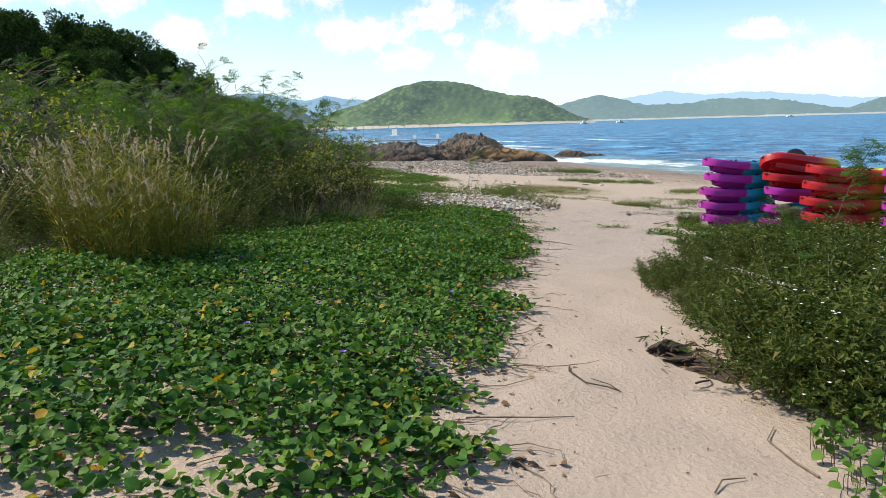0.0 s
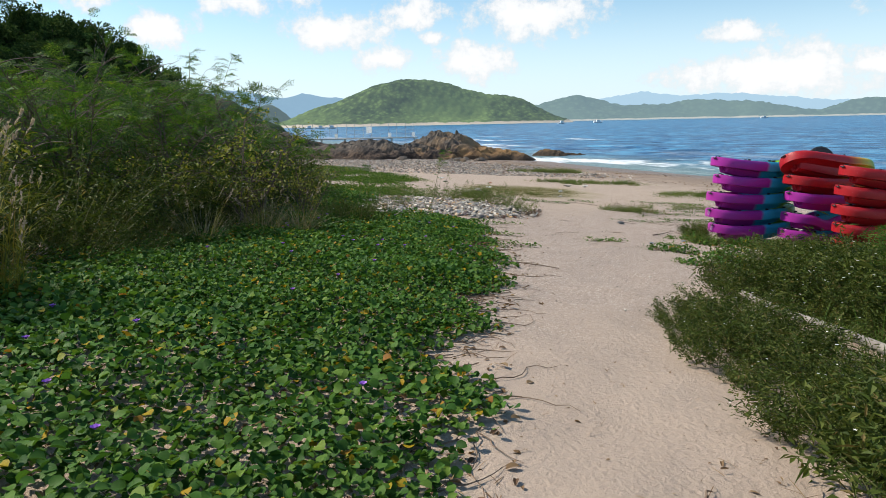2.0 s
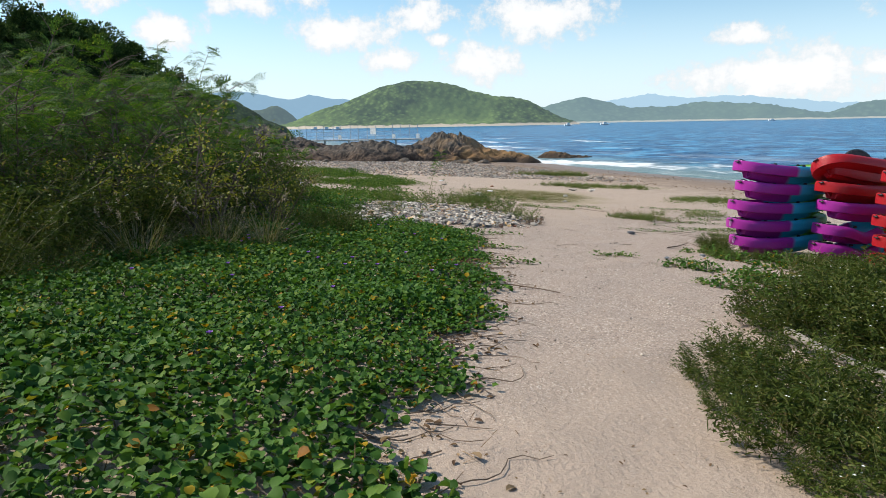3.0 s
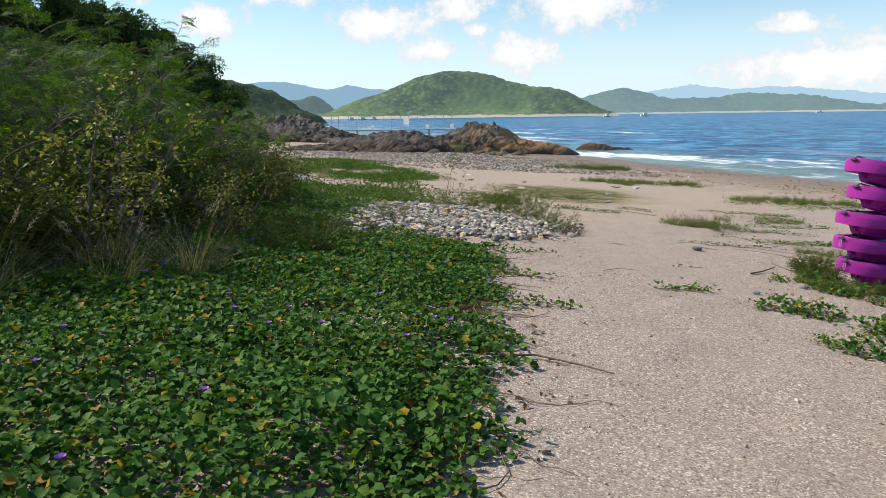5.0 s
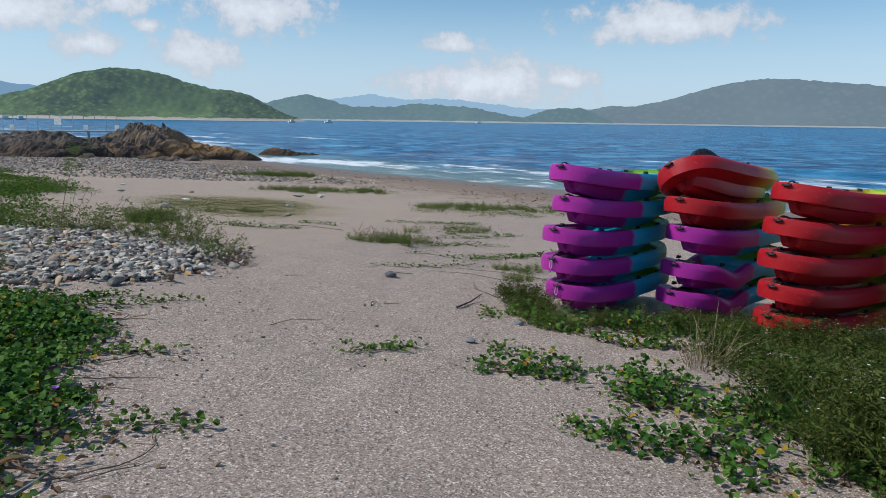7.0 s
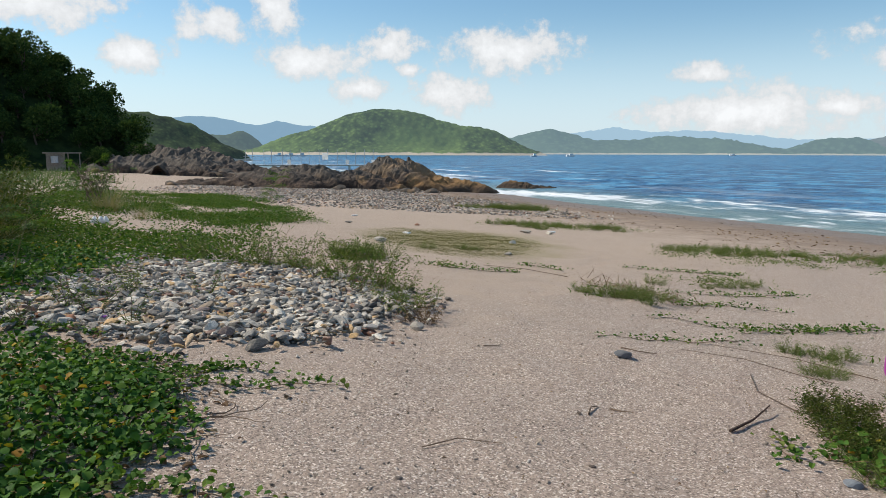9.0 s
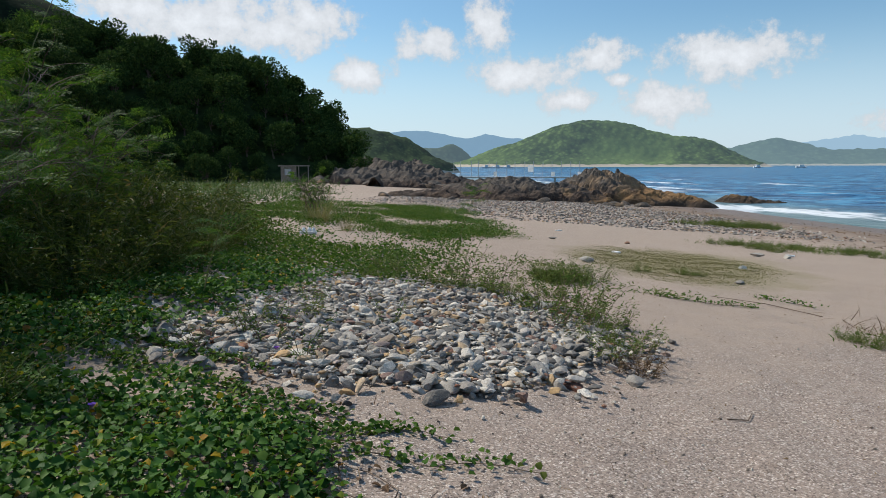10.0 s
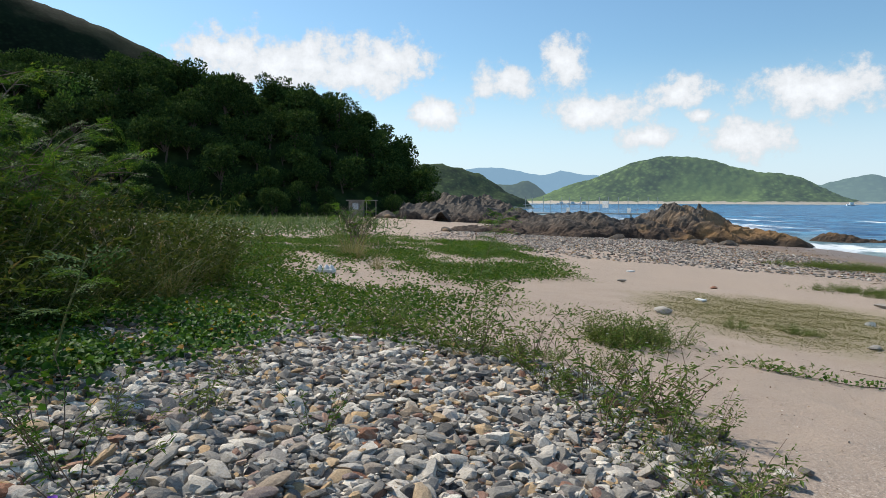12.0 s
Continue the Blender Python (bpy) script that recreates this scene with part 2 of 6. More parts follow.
def sea_material():
    a = Mat("sea_water")
    g = a.node("ShaderNodeTexCoord")
    mp = a.node("ShaderNodeMapping")
    mp.inputs["Rotation"].default_value = (0, 0, -SHORE)
    a.l.new(g.outputs["Object"], mp.inputs[0])
    sep = a.node("ShaderNodeSeparateXYZ")
    a.l.new(mp.outputs[0], sep.inputs[0])
    u = sep.outputs[0]
    st = a.node("ShaderNodeMapping")
    st.inputs["Scale"].default_value = (1.0, 0.4, 1.0)
    a.l.new(mp.outputs[0], st.inputs[0])
    v = st.outputs[0]
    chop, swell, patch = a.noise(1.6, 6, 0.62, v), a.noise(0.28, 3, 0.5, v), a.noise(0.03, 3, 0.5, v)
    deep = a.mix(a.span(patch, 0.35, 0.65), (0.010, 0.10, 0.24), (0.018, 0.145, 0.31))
    # small chop: trough shade put into the water colour
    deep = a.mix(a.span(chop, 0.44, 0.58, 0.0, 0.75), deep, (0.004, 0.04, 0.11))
    # wind chop at two larger scales, wave shading painted in: dark troughs, paler backs
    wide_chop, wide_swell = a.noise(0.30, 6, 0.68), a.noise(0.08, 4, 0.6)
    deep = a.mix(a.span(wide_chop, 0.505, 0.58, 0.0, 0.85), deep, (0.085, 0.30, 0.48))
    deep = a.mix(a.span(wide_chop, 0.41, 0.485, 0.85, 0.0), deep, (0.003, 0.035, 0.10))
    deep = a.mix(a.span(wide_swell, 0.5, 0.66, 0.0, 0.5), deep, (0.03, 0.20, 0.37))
    shallow = a.mix(a.span(swell, 0.35, 0.65), (0.10, 0.17, 0.17), (0.16, 0.22, 0.21))
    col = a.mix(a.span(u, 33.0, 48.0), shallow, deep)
    # foam: broken sheets in the surf, a lip at the edge
    fn = a.noise(0.9, 8, 0.68, v)
    bands = a.noise(0.13, 5, 0.65, v)
    near_shore = a.span(u, 40.0, 56.0, 1.0, 0.0)
    f1 = a.math("MULTIPLY", a.span(a.math("ADD", fn, a.math("MULTIPLY", a.math("SUBTRACT", bands, 0.5), 1.6)), 0.535, 0.72), near_shore)
    caps = a.math("MULTIPLY", a.span(a.noise(0.55, 5, 0.6, v), 0.74, 0.8), 0.35)
    crest = a.math("MULTIPLY", a.span(a.math("ADD", sep.outputs[2], a.math("MULTIPLY", a.math("SUBTRACT", fn, 0.5), 0.25)), -2.13, -2.06), a.math("MULTIPLY", a.span(fn, 0.35, 0.55), a.span(bands, 0.46, 0.58)))
    foam = a.math("MINIMUM", a.math("ADD", a.math("ADD", f1, caps), crest), 1.0)
    col = a.mix(foam, col, (0.75, 0.78, 0.79))
    n1 = a.bump(swell, 0.9, 0.9)
    n2 = a.bump(chop, 0.85, 0.30, n1)
    a.bump(fn, 0.5, 0.05, n2)
    a.b.inputs["IOR"].default_value = 1.33
    return a.done(col, a.span(foam, 0, 1, 0.28, 0.8), 0.11)


def stone_material(name, pale=1.0):
    a = Mat(name)
    oi, g = a.node("ShaderNodeObjectInfo"), a.node("ShaderNodeNewGeometry")
    f = a.math("FRACT", a.math("ADD", oi.outputs["Random"], g.outputs["Random Per Island"]))
    col = a.ramp(f, (0.0, (0.075, 0.075, 0.078)), (0.14, (0.19, 0.188, 0.187)), (0.30, (0.29, 0.285, 0.275)), (0.44, (0.47, 0.45, 0.42)), (0.60, (0.80, 0.775, 0.72)), (0.70, (0.40, 0.385, 0.36)),
                 (0.77, (0.56, 0.38, 0.19)), (0.84, (0.24, 0.225, 0.215)), (0.91, (0.62, 0.60, 0.57)), (0.955, (0.30, 0.13, 0.07)), (1.0, (0.20, 0.21, 0.23)))
    at = g.outputs["Position"]
    n1, n2, n3 = a.noise(95, 6, 0.7, at), a.noise(26, 5, 0.6, at), a.noise(260, 4, 0.7, at)
    col = a.mix(a.span(n1, 0.38, 0.66, 0, 0.75), col, a.mix(1.0, col, (0.55, 0.51, 0.46), "MULTIPLY"))
    col = a.mix(a.span(n2, 0.5, 0.68, 0, 0.3), col, (0.44, 0.38, 0.30))
    col = a.mix(a.span(n3, 0.5, 0.75, 0, 0.3), col, (0.62, 0.59, 0.54))
    col = a.mix(1.0, col, (1.04 * pale, 0.98 * pale, (1.03 - 0.13 * pale) * pale), "MULTIPLY")
    b1 = a.bump(n2, 0.6, 0.012)
    a.bump(n1, 0.6, 0.006, b1)
    return a.done(col, 0.8, 0.25)


def rock_material():
    a = Mat("shore_rock")
    g = a.node("ShaderNodeTexCoord")
    sep = a.node("ShaderNodeSeparateXYZ")
    a.l.new(g.outputs["Object"], sep.inputs[0])
    n1, n2, n3 = a.noise(2.6, 8, 0.7), a.noise(0.55, 4), a.noise(9, 5, 0.7)
    col = a.ramp(n1, (0.3, (0.022, 0.017, 0.014)), (0.47, (0.06, 0.04, 0.03)), (0.62, (0.13, 0.085, 0.056)), (0.8, (0.24, 0.19, 0.145)))
    ochre = a.span(a.math("ADD", n2, a.math("MULTIPLY", sep.outputs[0], 0.035)), 0.48, 0.68)
    col = a.mix(a.math("MULTIPLY", ochre, 0.85), col, a.mix(n3, (0.18, 0.09, 0.035), (0.50, 0.29, 0.12)))
    grey = a.span(a.math("ADD", sep.outputs[2], a.math("MULTIPLY", n2, 1.0)), -0.9, 0.3)
    col = a.mix(a.math("MULTIPLY", grey, 0.3), col, a.mix(n3, (0.15, 0.135, 0.115), (0.38, 0.345, 0.29)))
    tide = a.span(a.math("ADD", sep.outputs[2], a.math("MULTIPLY", n1, 0.7)), -1.55, -0.9, 0.85, 0.0)
    col = a.mix(tide, col, (0.04, 0.034, 0.03))
    b1 = a.bump(n1, 0.8, 0.25)
    a.bump(n3, 0.6, 0.05, b1)
    return a.done(col, 0.85, 0.25)


def kayak_material():
    """Rotomoulded plastic whose colour runs from one end to the other; the pair of colours changes from boat to boat."""
    made = {}
    for name, stops in {
        "kayak_purple_plastic": [(0.0, (0.35, 0.02, 0.28)), (0.45, (0.33, 0.02, 0.28)), (0.50, (0.03, 0.42, 0.62)), (0.74, (0.02, 0.40, 0.52)), (0.82, (0.16, 0.36, 0.02))],
        "kayak_red_plastic": [(0.0, (0.38, 0.009, 0.014)), (0.55, (0.38, 0.01, 0.013)), (0.68, (0.62, 0.20, 0.02)), (0.8, (0.65, 0.5, 0.03)), (0.9, (0.2, 0.42, 0.03))],
    }.items():
        a = Mat(name)
        g = a.node("ShaderNodeTexCoord")
        sep = a.node("ShaderNodeSeparateXYZ")
        a.l.new(g.outputs["Object"], sep.inputs[0])
        wobble = a.noise(5, 3)
        f = a.math("ADD", a.math("DIVIDE", sep.outputs[0], 1.9), a.math("MULTIPLY", a.math("SUBTRACT", wobble, 0.5), 0.07))
        col = a.ramp(f, *stops)
        scuff = a.noise(30, 6, 0.7)
        col = a.mix(a.span(scuff, 0.56, 0.8, 0.0, 0.35), col, (0.42, 0.36, 0.38))
        a.bump(scuff, 0.12, 0.003)
        made[name] = a.done(col, a.span(scuff, 0.3, 0.7, 0.34, 0.55), 0.4)
    return made


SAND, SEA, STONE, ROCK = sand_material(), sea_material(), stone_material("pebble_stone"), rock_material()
KAYAK = kayak_material()
VINE = leaf_material("vine_leaf", [(0.0, (0.0332, 0.0891, 0.016)), (0.35, (0.0554, 0.138, 0.0215)), (0.7, (0.085, 0.179, 0.0279)), (0.9, (0.124, 0.218, 0.0359)), (0.95, (0.166, 0.252, 0.0359)), (0.985, (0.425, 0.271, 0.016)), (1.0, (0.277, 0.125, 0.0239))], 0.58, 0.3, 0.12)
MAT_LEAF = leaf_material("mat_leaf", [(0.0, (0.04, 0.10, 0.016)), (0.4, (0.07, 0.145, 0.022)), (0.75, (0.11, 0.19, 0.03)), (1.0, (0.18, 0.21, 0.05))], 0.6, 0.3, 0.12)
SHRUB = leaf_material("shrub_leaf", [(0.0, (0.0352, 0.0586, 0.0112)), (0.4, (0.0665, 0.0978, 0.0179)), (0.8, (0.109, 0.137, 0.027)), (0.95, (0.14, 0.148, 0.0374)), (1.0, (0.204, 0.148, 0.0598))], 0.6, 0.3, 0.15)
FEATHER = leaf_material("feathery_leaf", [(0.0, (0.0382, 0.0925, 0.0176)), (0.5, (0.0659, 0.142, 0.0245)), (0.85, (0.106, 0.191, 0.0293)), (1.0, (0.181, 0.228, 0.0391))], 0.6, 0.4, 0.15)
YELLOW_LEAF = leaf_material("yellowing_leaf", [(0.0, (0.128, 0.164, 0.024)), (0.5, (0.247, 0.257, 0.032)), (1.0, (0.345, 0.312, 0.04))], 0.55, 0.35)
REED = leaf_material("reed_blade", [(0.0, (0.112, 0.144, 0.017)), (0.5, (0.224, 0.225, 0.0238)), (0.85, (0.309, 0.269, 0.0306)), (1.0, (0.309, 0.163, 0.0272))], 0.6, 0.35)
PLUME = leaf_material("reed_plume", [(0.0, (0.322, 0.243, 0.224)), (1.0, (0.521, 0.422, 0.402))], 0.9, 0.4)
HERB = leaf_material("herb_leaf", [(0.0, (0.085, 0.145, 0.03)), (0.5, (0.15, 0.21, 0.05)), (1.0, (0.26, 0.28, 0.10))], 0.65, 0.3, 0.12)
DRY = leaf_material("dry_grass", [(0.0, (0.16, 0.15, 0.06)), (0.5, (0.26, 0.23, 0.12)), (1.0, (0.36, 0.32, 0.2))], 0.7, 0.3)
TREE = leaf_material("hill_tree_leaf", [(0.0, (0.028, 0.058, 0.02)), (0.5, (0.048, 0.09, 0.026)), (0.85, (0.08, 0.13, 0.034)), (1.0, (0.12, 0.17, 0.05))], 0.8, 0.15, 0.04)
FLOWER = plain_material("white_petal", (0.75, 0.74, 0.68), (0.85, 0.84, 0.8), 30, 0.7)
VIOLET = plain_material("violet_petal", (0.30, 0.10, 0.50), (0.38, 0.16, 0.6), 30, 0.6)
BARK = plain_material("bark", (0.09, 0.065, 0.045), (0.17, 0.13, 0.10), 18, 0.9, 0.6, 0.02)
STEM = plain_material("dry_stem", (0.13, 0.085, 0.055), (0.24, 0.17, 0.12), 40, 0.9, 0.4, 0.004)
GREEN_STEM = plain_material("green_stem", (0.10, 0.12, 0.035), (0.17, 0.16, 0.06), 40, 0.7, 0.2, 0.002)
DRIFT = plain_material("weathered_wood", (0.19, 0.165, 0.14), (0.33, 0.295, 0.255), 14, 0.9, 0.6, 0.01)
ROOT = plain_material("dead_root_wood", (0.055, 0.035, 0.025), (0.12, 0.08, 0.06), 25, 0.95, 0.8, 0.02)
CONCRETE = plain_material("pale_concrete", (0.42, 0.40, 0.37), (0.55, 0.53, 0.5), 6, 0.9, 0.3, 0.01)
STEEL = plain_material("galvanised_steel", (0.42, 0.44, 0.46), (0.55, 0.57, 0.58), 12, 0.5, 0.1, 0.002, 0.5)
WHITE = plain_material("white_plastic", (0.74, 0.74, 0.73), (0.82, 0.82, 0.81), 20, 0.5, 0.1, 0.002)
BLACK = plain_material("black_plastic", (0.015, 0.015, 0.017), (0.03, 0.03, 0.032), 30, 0.5, 0.2, 0.002, 0.4)


# ---- mesh tools ----
def mesh_of(name, v, f, mats, mi=None, smooth=False):
    """One mesh from arrays of corners and triangles."""
    v, f = np.asarray(v, np.float32), np.asarray(f, np.int32)
    me = bpy.data.meshes.new(name)
    me.vertices.add(len(v)), me.loops.add(f.size), me.polygons.add(len(f))
    me.vertices.foreach_set("co", v.ravel())
    me.loops.foreach_set("vertex_index", f.ravel())
    me.polygons.foreach_set("loop_start", np.arange(len(f), dtype=np.int32) * f.shape[1])
    for m in mats:
        me.materials.append(m)
    if mi is not None:
        me.polygons.foreach_set("material_index", np.asarray(mi, np.int32))
    me.polygons.foreach_set("use_smooth", np.full(len(f), smooth))
    me.update(calc_edges=True)
    return me


def part(name, data, parent, label="", kind=""):
    ob = new(name, data)
    ob.parent = parent
    tagged(ob, kind=kind)
    return tagged(ob, label) if label else ob


def empty(name, m=None):
    ob = new(name)
    if m is not None:
        ob.matrix_world = m
    return ob


def turns(yaw, pitch, roll, scale, at):
    """An array of matrices from arrays of angles (radians), sizes and places."""
    n = len(yaw)
    cy, sy, cp, sp, cr, sr = np.cos(yaw), np.sin(yaw), np.cos(pitch), np.sin(pitch), np.cos(roll), np.sin(roll)
    m = np.zeros((n, 3, 4))
    m[:, 0, 0], m[:, 0, 1], m[:, 0, 2] = cy * cp, cy * sp * sr - sy * cr, cy * sp * cr + sy * sr
    m[:, 1, 0], m[:, 1, 1], m[:, 1, 2] = sy * cp, sy * sp * sr + cy * cr, sy * sp * cr - cy * sr
    m[:, 2, 0], m[:, 2, 1], m[:, 2, 2] = -sp, cp * sr, cp * cr
    m[:, :, :3] *= np.asarray(scale).reshape(n, 1, -1)
    m[:, :, 3] = at
    return m


def spread(shapes, which, m):
    """All copies of the shapes (corners, triangles) at the matrices m, joined."""
    vs, fs, base = [], [], 0
    for k, (tv, tf) in enumerate(shapes):
        mm = m[which == k]
        if not len(mm):
            continue
        v = np.einsum("nij,vj->nvi", mm[:, :, :3], tv) + mm[:, None, :, 3]
        f = tf[None] + (base + np.arange(len(mm)) * len(tv))[:, None, None]
        vs.append(v.reshape(-1, 3)), fs.append(f.reshape(-1, 3))
        base += v.shape[0] * v.shape[1]
    return np.concatenate(vs), np.concatenate(fs)


def tube(points, r0, r1=None, sides=5):
    """A tapering tube along a line of places."""
    p = np.asarray(points, float)
    r1 = r0 if r1 is None else r1
    n = len(p)
    d = np.gradient(p, axis=0)
    d /= np.linalg.norm(d, axis=1)[:, None] + 1e-9
    ref = np.where(np.abs(d[:, 2:3]) > 0.9, [[1.0, 0, 0]], [[0, 0, 1.0]])
    a = np.cross(d, ref)
    a /= np.linalg.norm(a, axis=1)[:, None] + 1e-9
    b = np.cross(d, a)
    t = np.arange(sides) * 2 * np.pi / sides
    r = np.linspace(r0, r1, n)[:, None, None]
    v = (p[:, None] + r * (a[:, None] * np.cos(t)[None, :, None] + b[:, None] * np.sin(t)[None, :, None])).reshape(-1, 3)
    f = []
    for i in range(n - 1):
        for j in range(sides):
            q, w = i * sides + j, i * sides + (j + 1) % sides
            f += [(q, w, w + sides), (q, w + sides, q + sides)]
    for j in range(1, sides - 1):
        f += [(0, j + 1, j), ((n - 1) * sides, (n - 1) * sides + j, (n - 1) * sides + j + 1)]
    return v, np.array(f)


def joined(pieces):
    vs, fs, base = [], [], 0
    for v, f in pieces:
        vs.append(v), fs.append(np.asarray(f) + base)
        base += len(v)
    return np.concatenate(vs), np.concatenate(fs)


def bent(start, heading, length, rise, droop, n=6, rng=None, wander=0.0):
    """A line that leaves start along heading and bows down."""
    pts = [np.array(start, float)]
    h, up = heading, rise
    for i in range(n):
        if rng is not None:
            h += rng.normal(0, wander)
        pts.append(pts[-1] + length / n * np.array([math.cos(h) * math.cos(up), math.sin(h) * math.cos(up), math.sin(up)]))
        up -= droop / n
    return np.array(pts)


def box(x0, y0, z0, x1, y1, z1):
    v = np.array([(x, y, z) for z in (z0, z1) for y in (y0, y1) for x in (x0, x1)], float)
    f = np.array([(0, 2, 3), (0, 3, 1), (4, 5, 7), (4, 7, 6), (0, 1, 5), (0, 5, 4), (2, 6, 7), (2, 7, 3), (0, 4, 6), (0, 6, 2), (1, 3, 7), (1, 7, 5)])
    return v, f


def ripple(x, y, seed=0.0):
    """Smooth unevenness of about -1 to 1 with features a few units wide."""
    return (np.sin(x * 1.3 + 1.7 * np.sin(y * 0.7 + seed) + seed) + np.sin(y * 1.7 + 1.3 * np.sin(x * 0.9 + seed * 2) + 2.1) + np.sin((x + y) * 2.9 + seed) * 0.5 + np.sin((x - 1.3 * y) * 4.7 + seed * 3) * 0.35) / 2.85


def smooth(v, a, b):
    t = np.clip((v - a) / (b - a), 0, 1)
    return t * t * (3 - 2 * t)


# ---- the ground ----
SEA_LEVEL = -2.2


def fall(x, y):
    x, y = np.asarray(x, float), np.asarray(y, float)
    k = 1 - 0.55 * smooth(y, 18, 42)
    xs = np.where(x < 0, np.maximum(x, -30) * k, x)
    edge = -17 - np.maximum(y - 75, 0) * 0.22
    land = smooth(x, edge + 6, edge - 6)
    ys = np.where(y > 72, 72 + (y - 72) * (1 - land), y)
    return 0.0787 * xs + 0.0324 * np.maximum(ys, -20)


def ground_z(x, y):
    s = fall(x, y)
    g = np.where(s < 1.2, s, np.where(s < 2.9, 1.2 + (s - 1.2) * 0.625, 2.2625 + (s - 2.9) * 1.1))
    g = np.clip(g, -1.3, 9.0)
    x, y = np.asarray(x, float), np.asarray(y, float)
    near = np.exp(-((x - 1) ** 2 + (y - 14) ** 2) / 900)
    bed = 0.06 * np.exp(-(((x - 0.4) / 1.7) ** 2 + ((y - 18.5) / 1.7) ** 2) ** 2)
    return -g + bed + near * (0.022 * ripple(x * 1.1, y * 1.1) + 0.02 * ripple(x * 4, y * 4, 3.0) + 0.013 * ripple(x * 8.3, y * 7.1, 1.0)) + 0.05 * ripple(x * 0.25, y * 0.25, 5.0) * (1 - near)


def gz(x, y):
    return float(ground_z(x, y))


def axis(lo, hi, step, far, grow):
    mid = np.arange(lo, hi + step / 2, step)
    out, d = [], step
    while (out[-1] if out else 0) < far:
        d *= grow
        out.append((out[-1] if out else 0) + d)
    out = np.array(out)
    return np.concatenate([(lo - out)[::-1], mid, hi + out])


def sheet(xs, ys, height):
    gx, gy = np.meshgrid(xs, ys)
    v = np.stack([gx, gy, height(gx, gy)], -1).reshape(-1, 3)
    nx, ny = len(xs), len(ys)
    i = (np.arange(ny - 1)[:, None] * nx + np.arange(nx - 1)[None]).ravel()
    return v, np.stack([i, i + 1, i + nx + 1, i + nx], -1)


tagged(new("ground", mesh_of("ground", *sheet(axis(-6, 10, 0.11, 4600, 1.12), axis(2, 28, 0.11, 4600, 1.12), ground_z), [SAND], smooth=True)),
       "pale coarse beach sand sloping down to the sea, wet near the water", "beach", kind="structure")


# the sea
def sea_z(u, v):
    z = np.zeros_like(u)
    for off, amp, wid, sd in ((37.5, 0.10, 1.0, 1.0), (42.0, 0.16, 1.3, 2.0), (49.0, 0.22, 1.8, 3.0), (58.0, 0.20, 2.4, 4.0), (72.0, 0.14, 3.0, 5.0)):
        c = off + 1.6 * ripple(v * 0.06, v * 0.02 + sd, sd)
        k = np.clip(0.45 + 0.75 * ripple(v * 0.09 + sd * 9, v * 0.03, sd), 0, 1)
        d = (u - c) / wid
        z += amp * k * np.exp(-np.where(d < 0, d * 1.8, d) ** 2)
    return SEA_LEVEL + z + 0.03 * ripple(u * 0.7, v * 0.3) * smooth(u, 36, 50)


su, sv = axis(28, 80, 0.35, 4500, 1.1), axis(-30, 110, 0.6, 4500, 1.1)
sea_v, sea_f = sheet(su[su > 24], sv, sea_z)
ca, sa = math.cos(SHORE), math.sin(SHORE)
sea_v = np.stack([sea_v[:, 0] * ca - sea_v[:, 1] * sa, sea_v[:, 0] * sa + sea_v[:, 1] * ca, sea_v[:, 2]], -1)
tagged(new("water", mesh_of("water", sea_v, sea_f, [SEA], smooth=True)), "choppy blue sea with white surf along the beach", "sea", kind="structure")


# ---- hills and islands ----
def hill_material(name, c1, c2, haze, air, scale=0.06, sandy=0.0):
    a = Mat(name)
    n1, n2 = a.noise(scale, 8, 0.68), a.noise(scale * 0.12, 3)
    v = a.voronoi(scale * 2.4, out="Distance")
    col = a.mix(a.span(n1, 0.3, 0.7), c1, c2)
    # tree crowns as cells, shade between them painted into the colour
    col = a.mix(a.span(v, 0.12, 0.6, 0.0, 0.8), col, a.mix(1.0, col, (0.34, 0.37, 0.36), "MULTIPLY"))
    col = a.mix(a.span(n2, 0.4, 0.65, 0, 0.5), col, c2)
    if sandy:
        g, sep = a.node("ShaderNodeTexCoord"), a.node("ShaderNodeSeparateXYZ")
        a.l.new(g.outputs["Object"], sep.inputs[0])
        low = a.span(a.math("ADD", sep.outputs[2], a.math("MULTIPLY", a.math("SUBTRACT", n1, 0.5), sandy * 2.0)), SEA_LEVEL + sandy * 0.8, SEA_LEVEL + sandy * 1.1, 1.0, 0.0)
        col = a.mix(low, col, (0.55, 0.45, 0.34))
    a.bump(n1, 0.9, 0.5 / scale * 0.12)
    a.done(col, 0.95, 0.1)
    # aerial haze imitated by the surface itself: an even bluish glow mixed in
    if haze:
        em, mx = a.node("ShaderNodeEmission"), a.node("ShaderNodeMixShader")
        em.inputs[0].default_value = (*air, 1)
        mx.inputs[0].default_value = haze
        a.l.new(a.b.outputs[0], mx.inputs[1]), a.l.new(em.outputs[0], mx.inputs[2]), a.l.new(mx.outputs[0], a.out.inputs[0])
    return a.m


def toward(azim, dist):
    return 1.5 + dist * math.sin(radians(azim)), 8.7 + dist * math.cos(radians(azim))


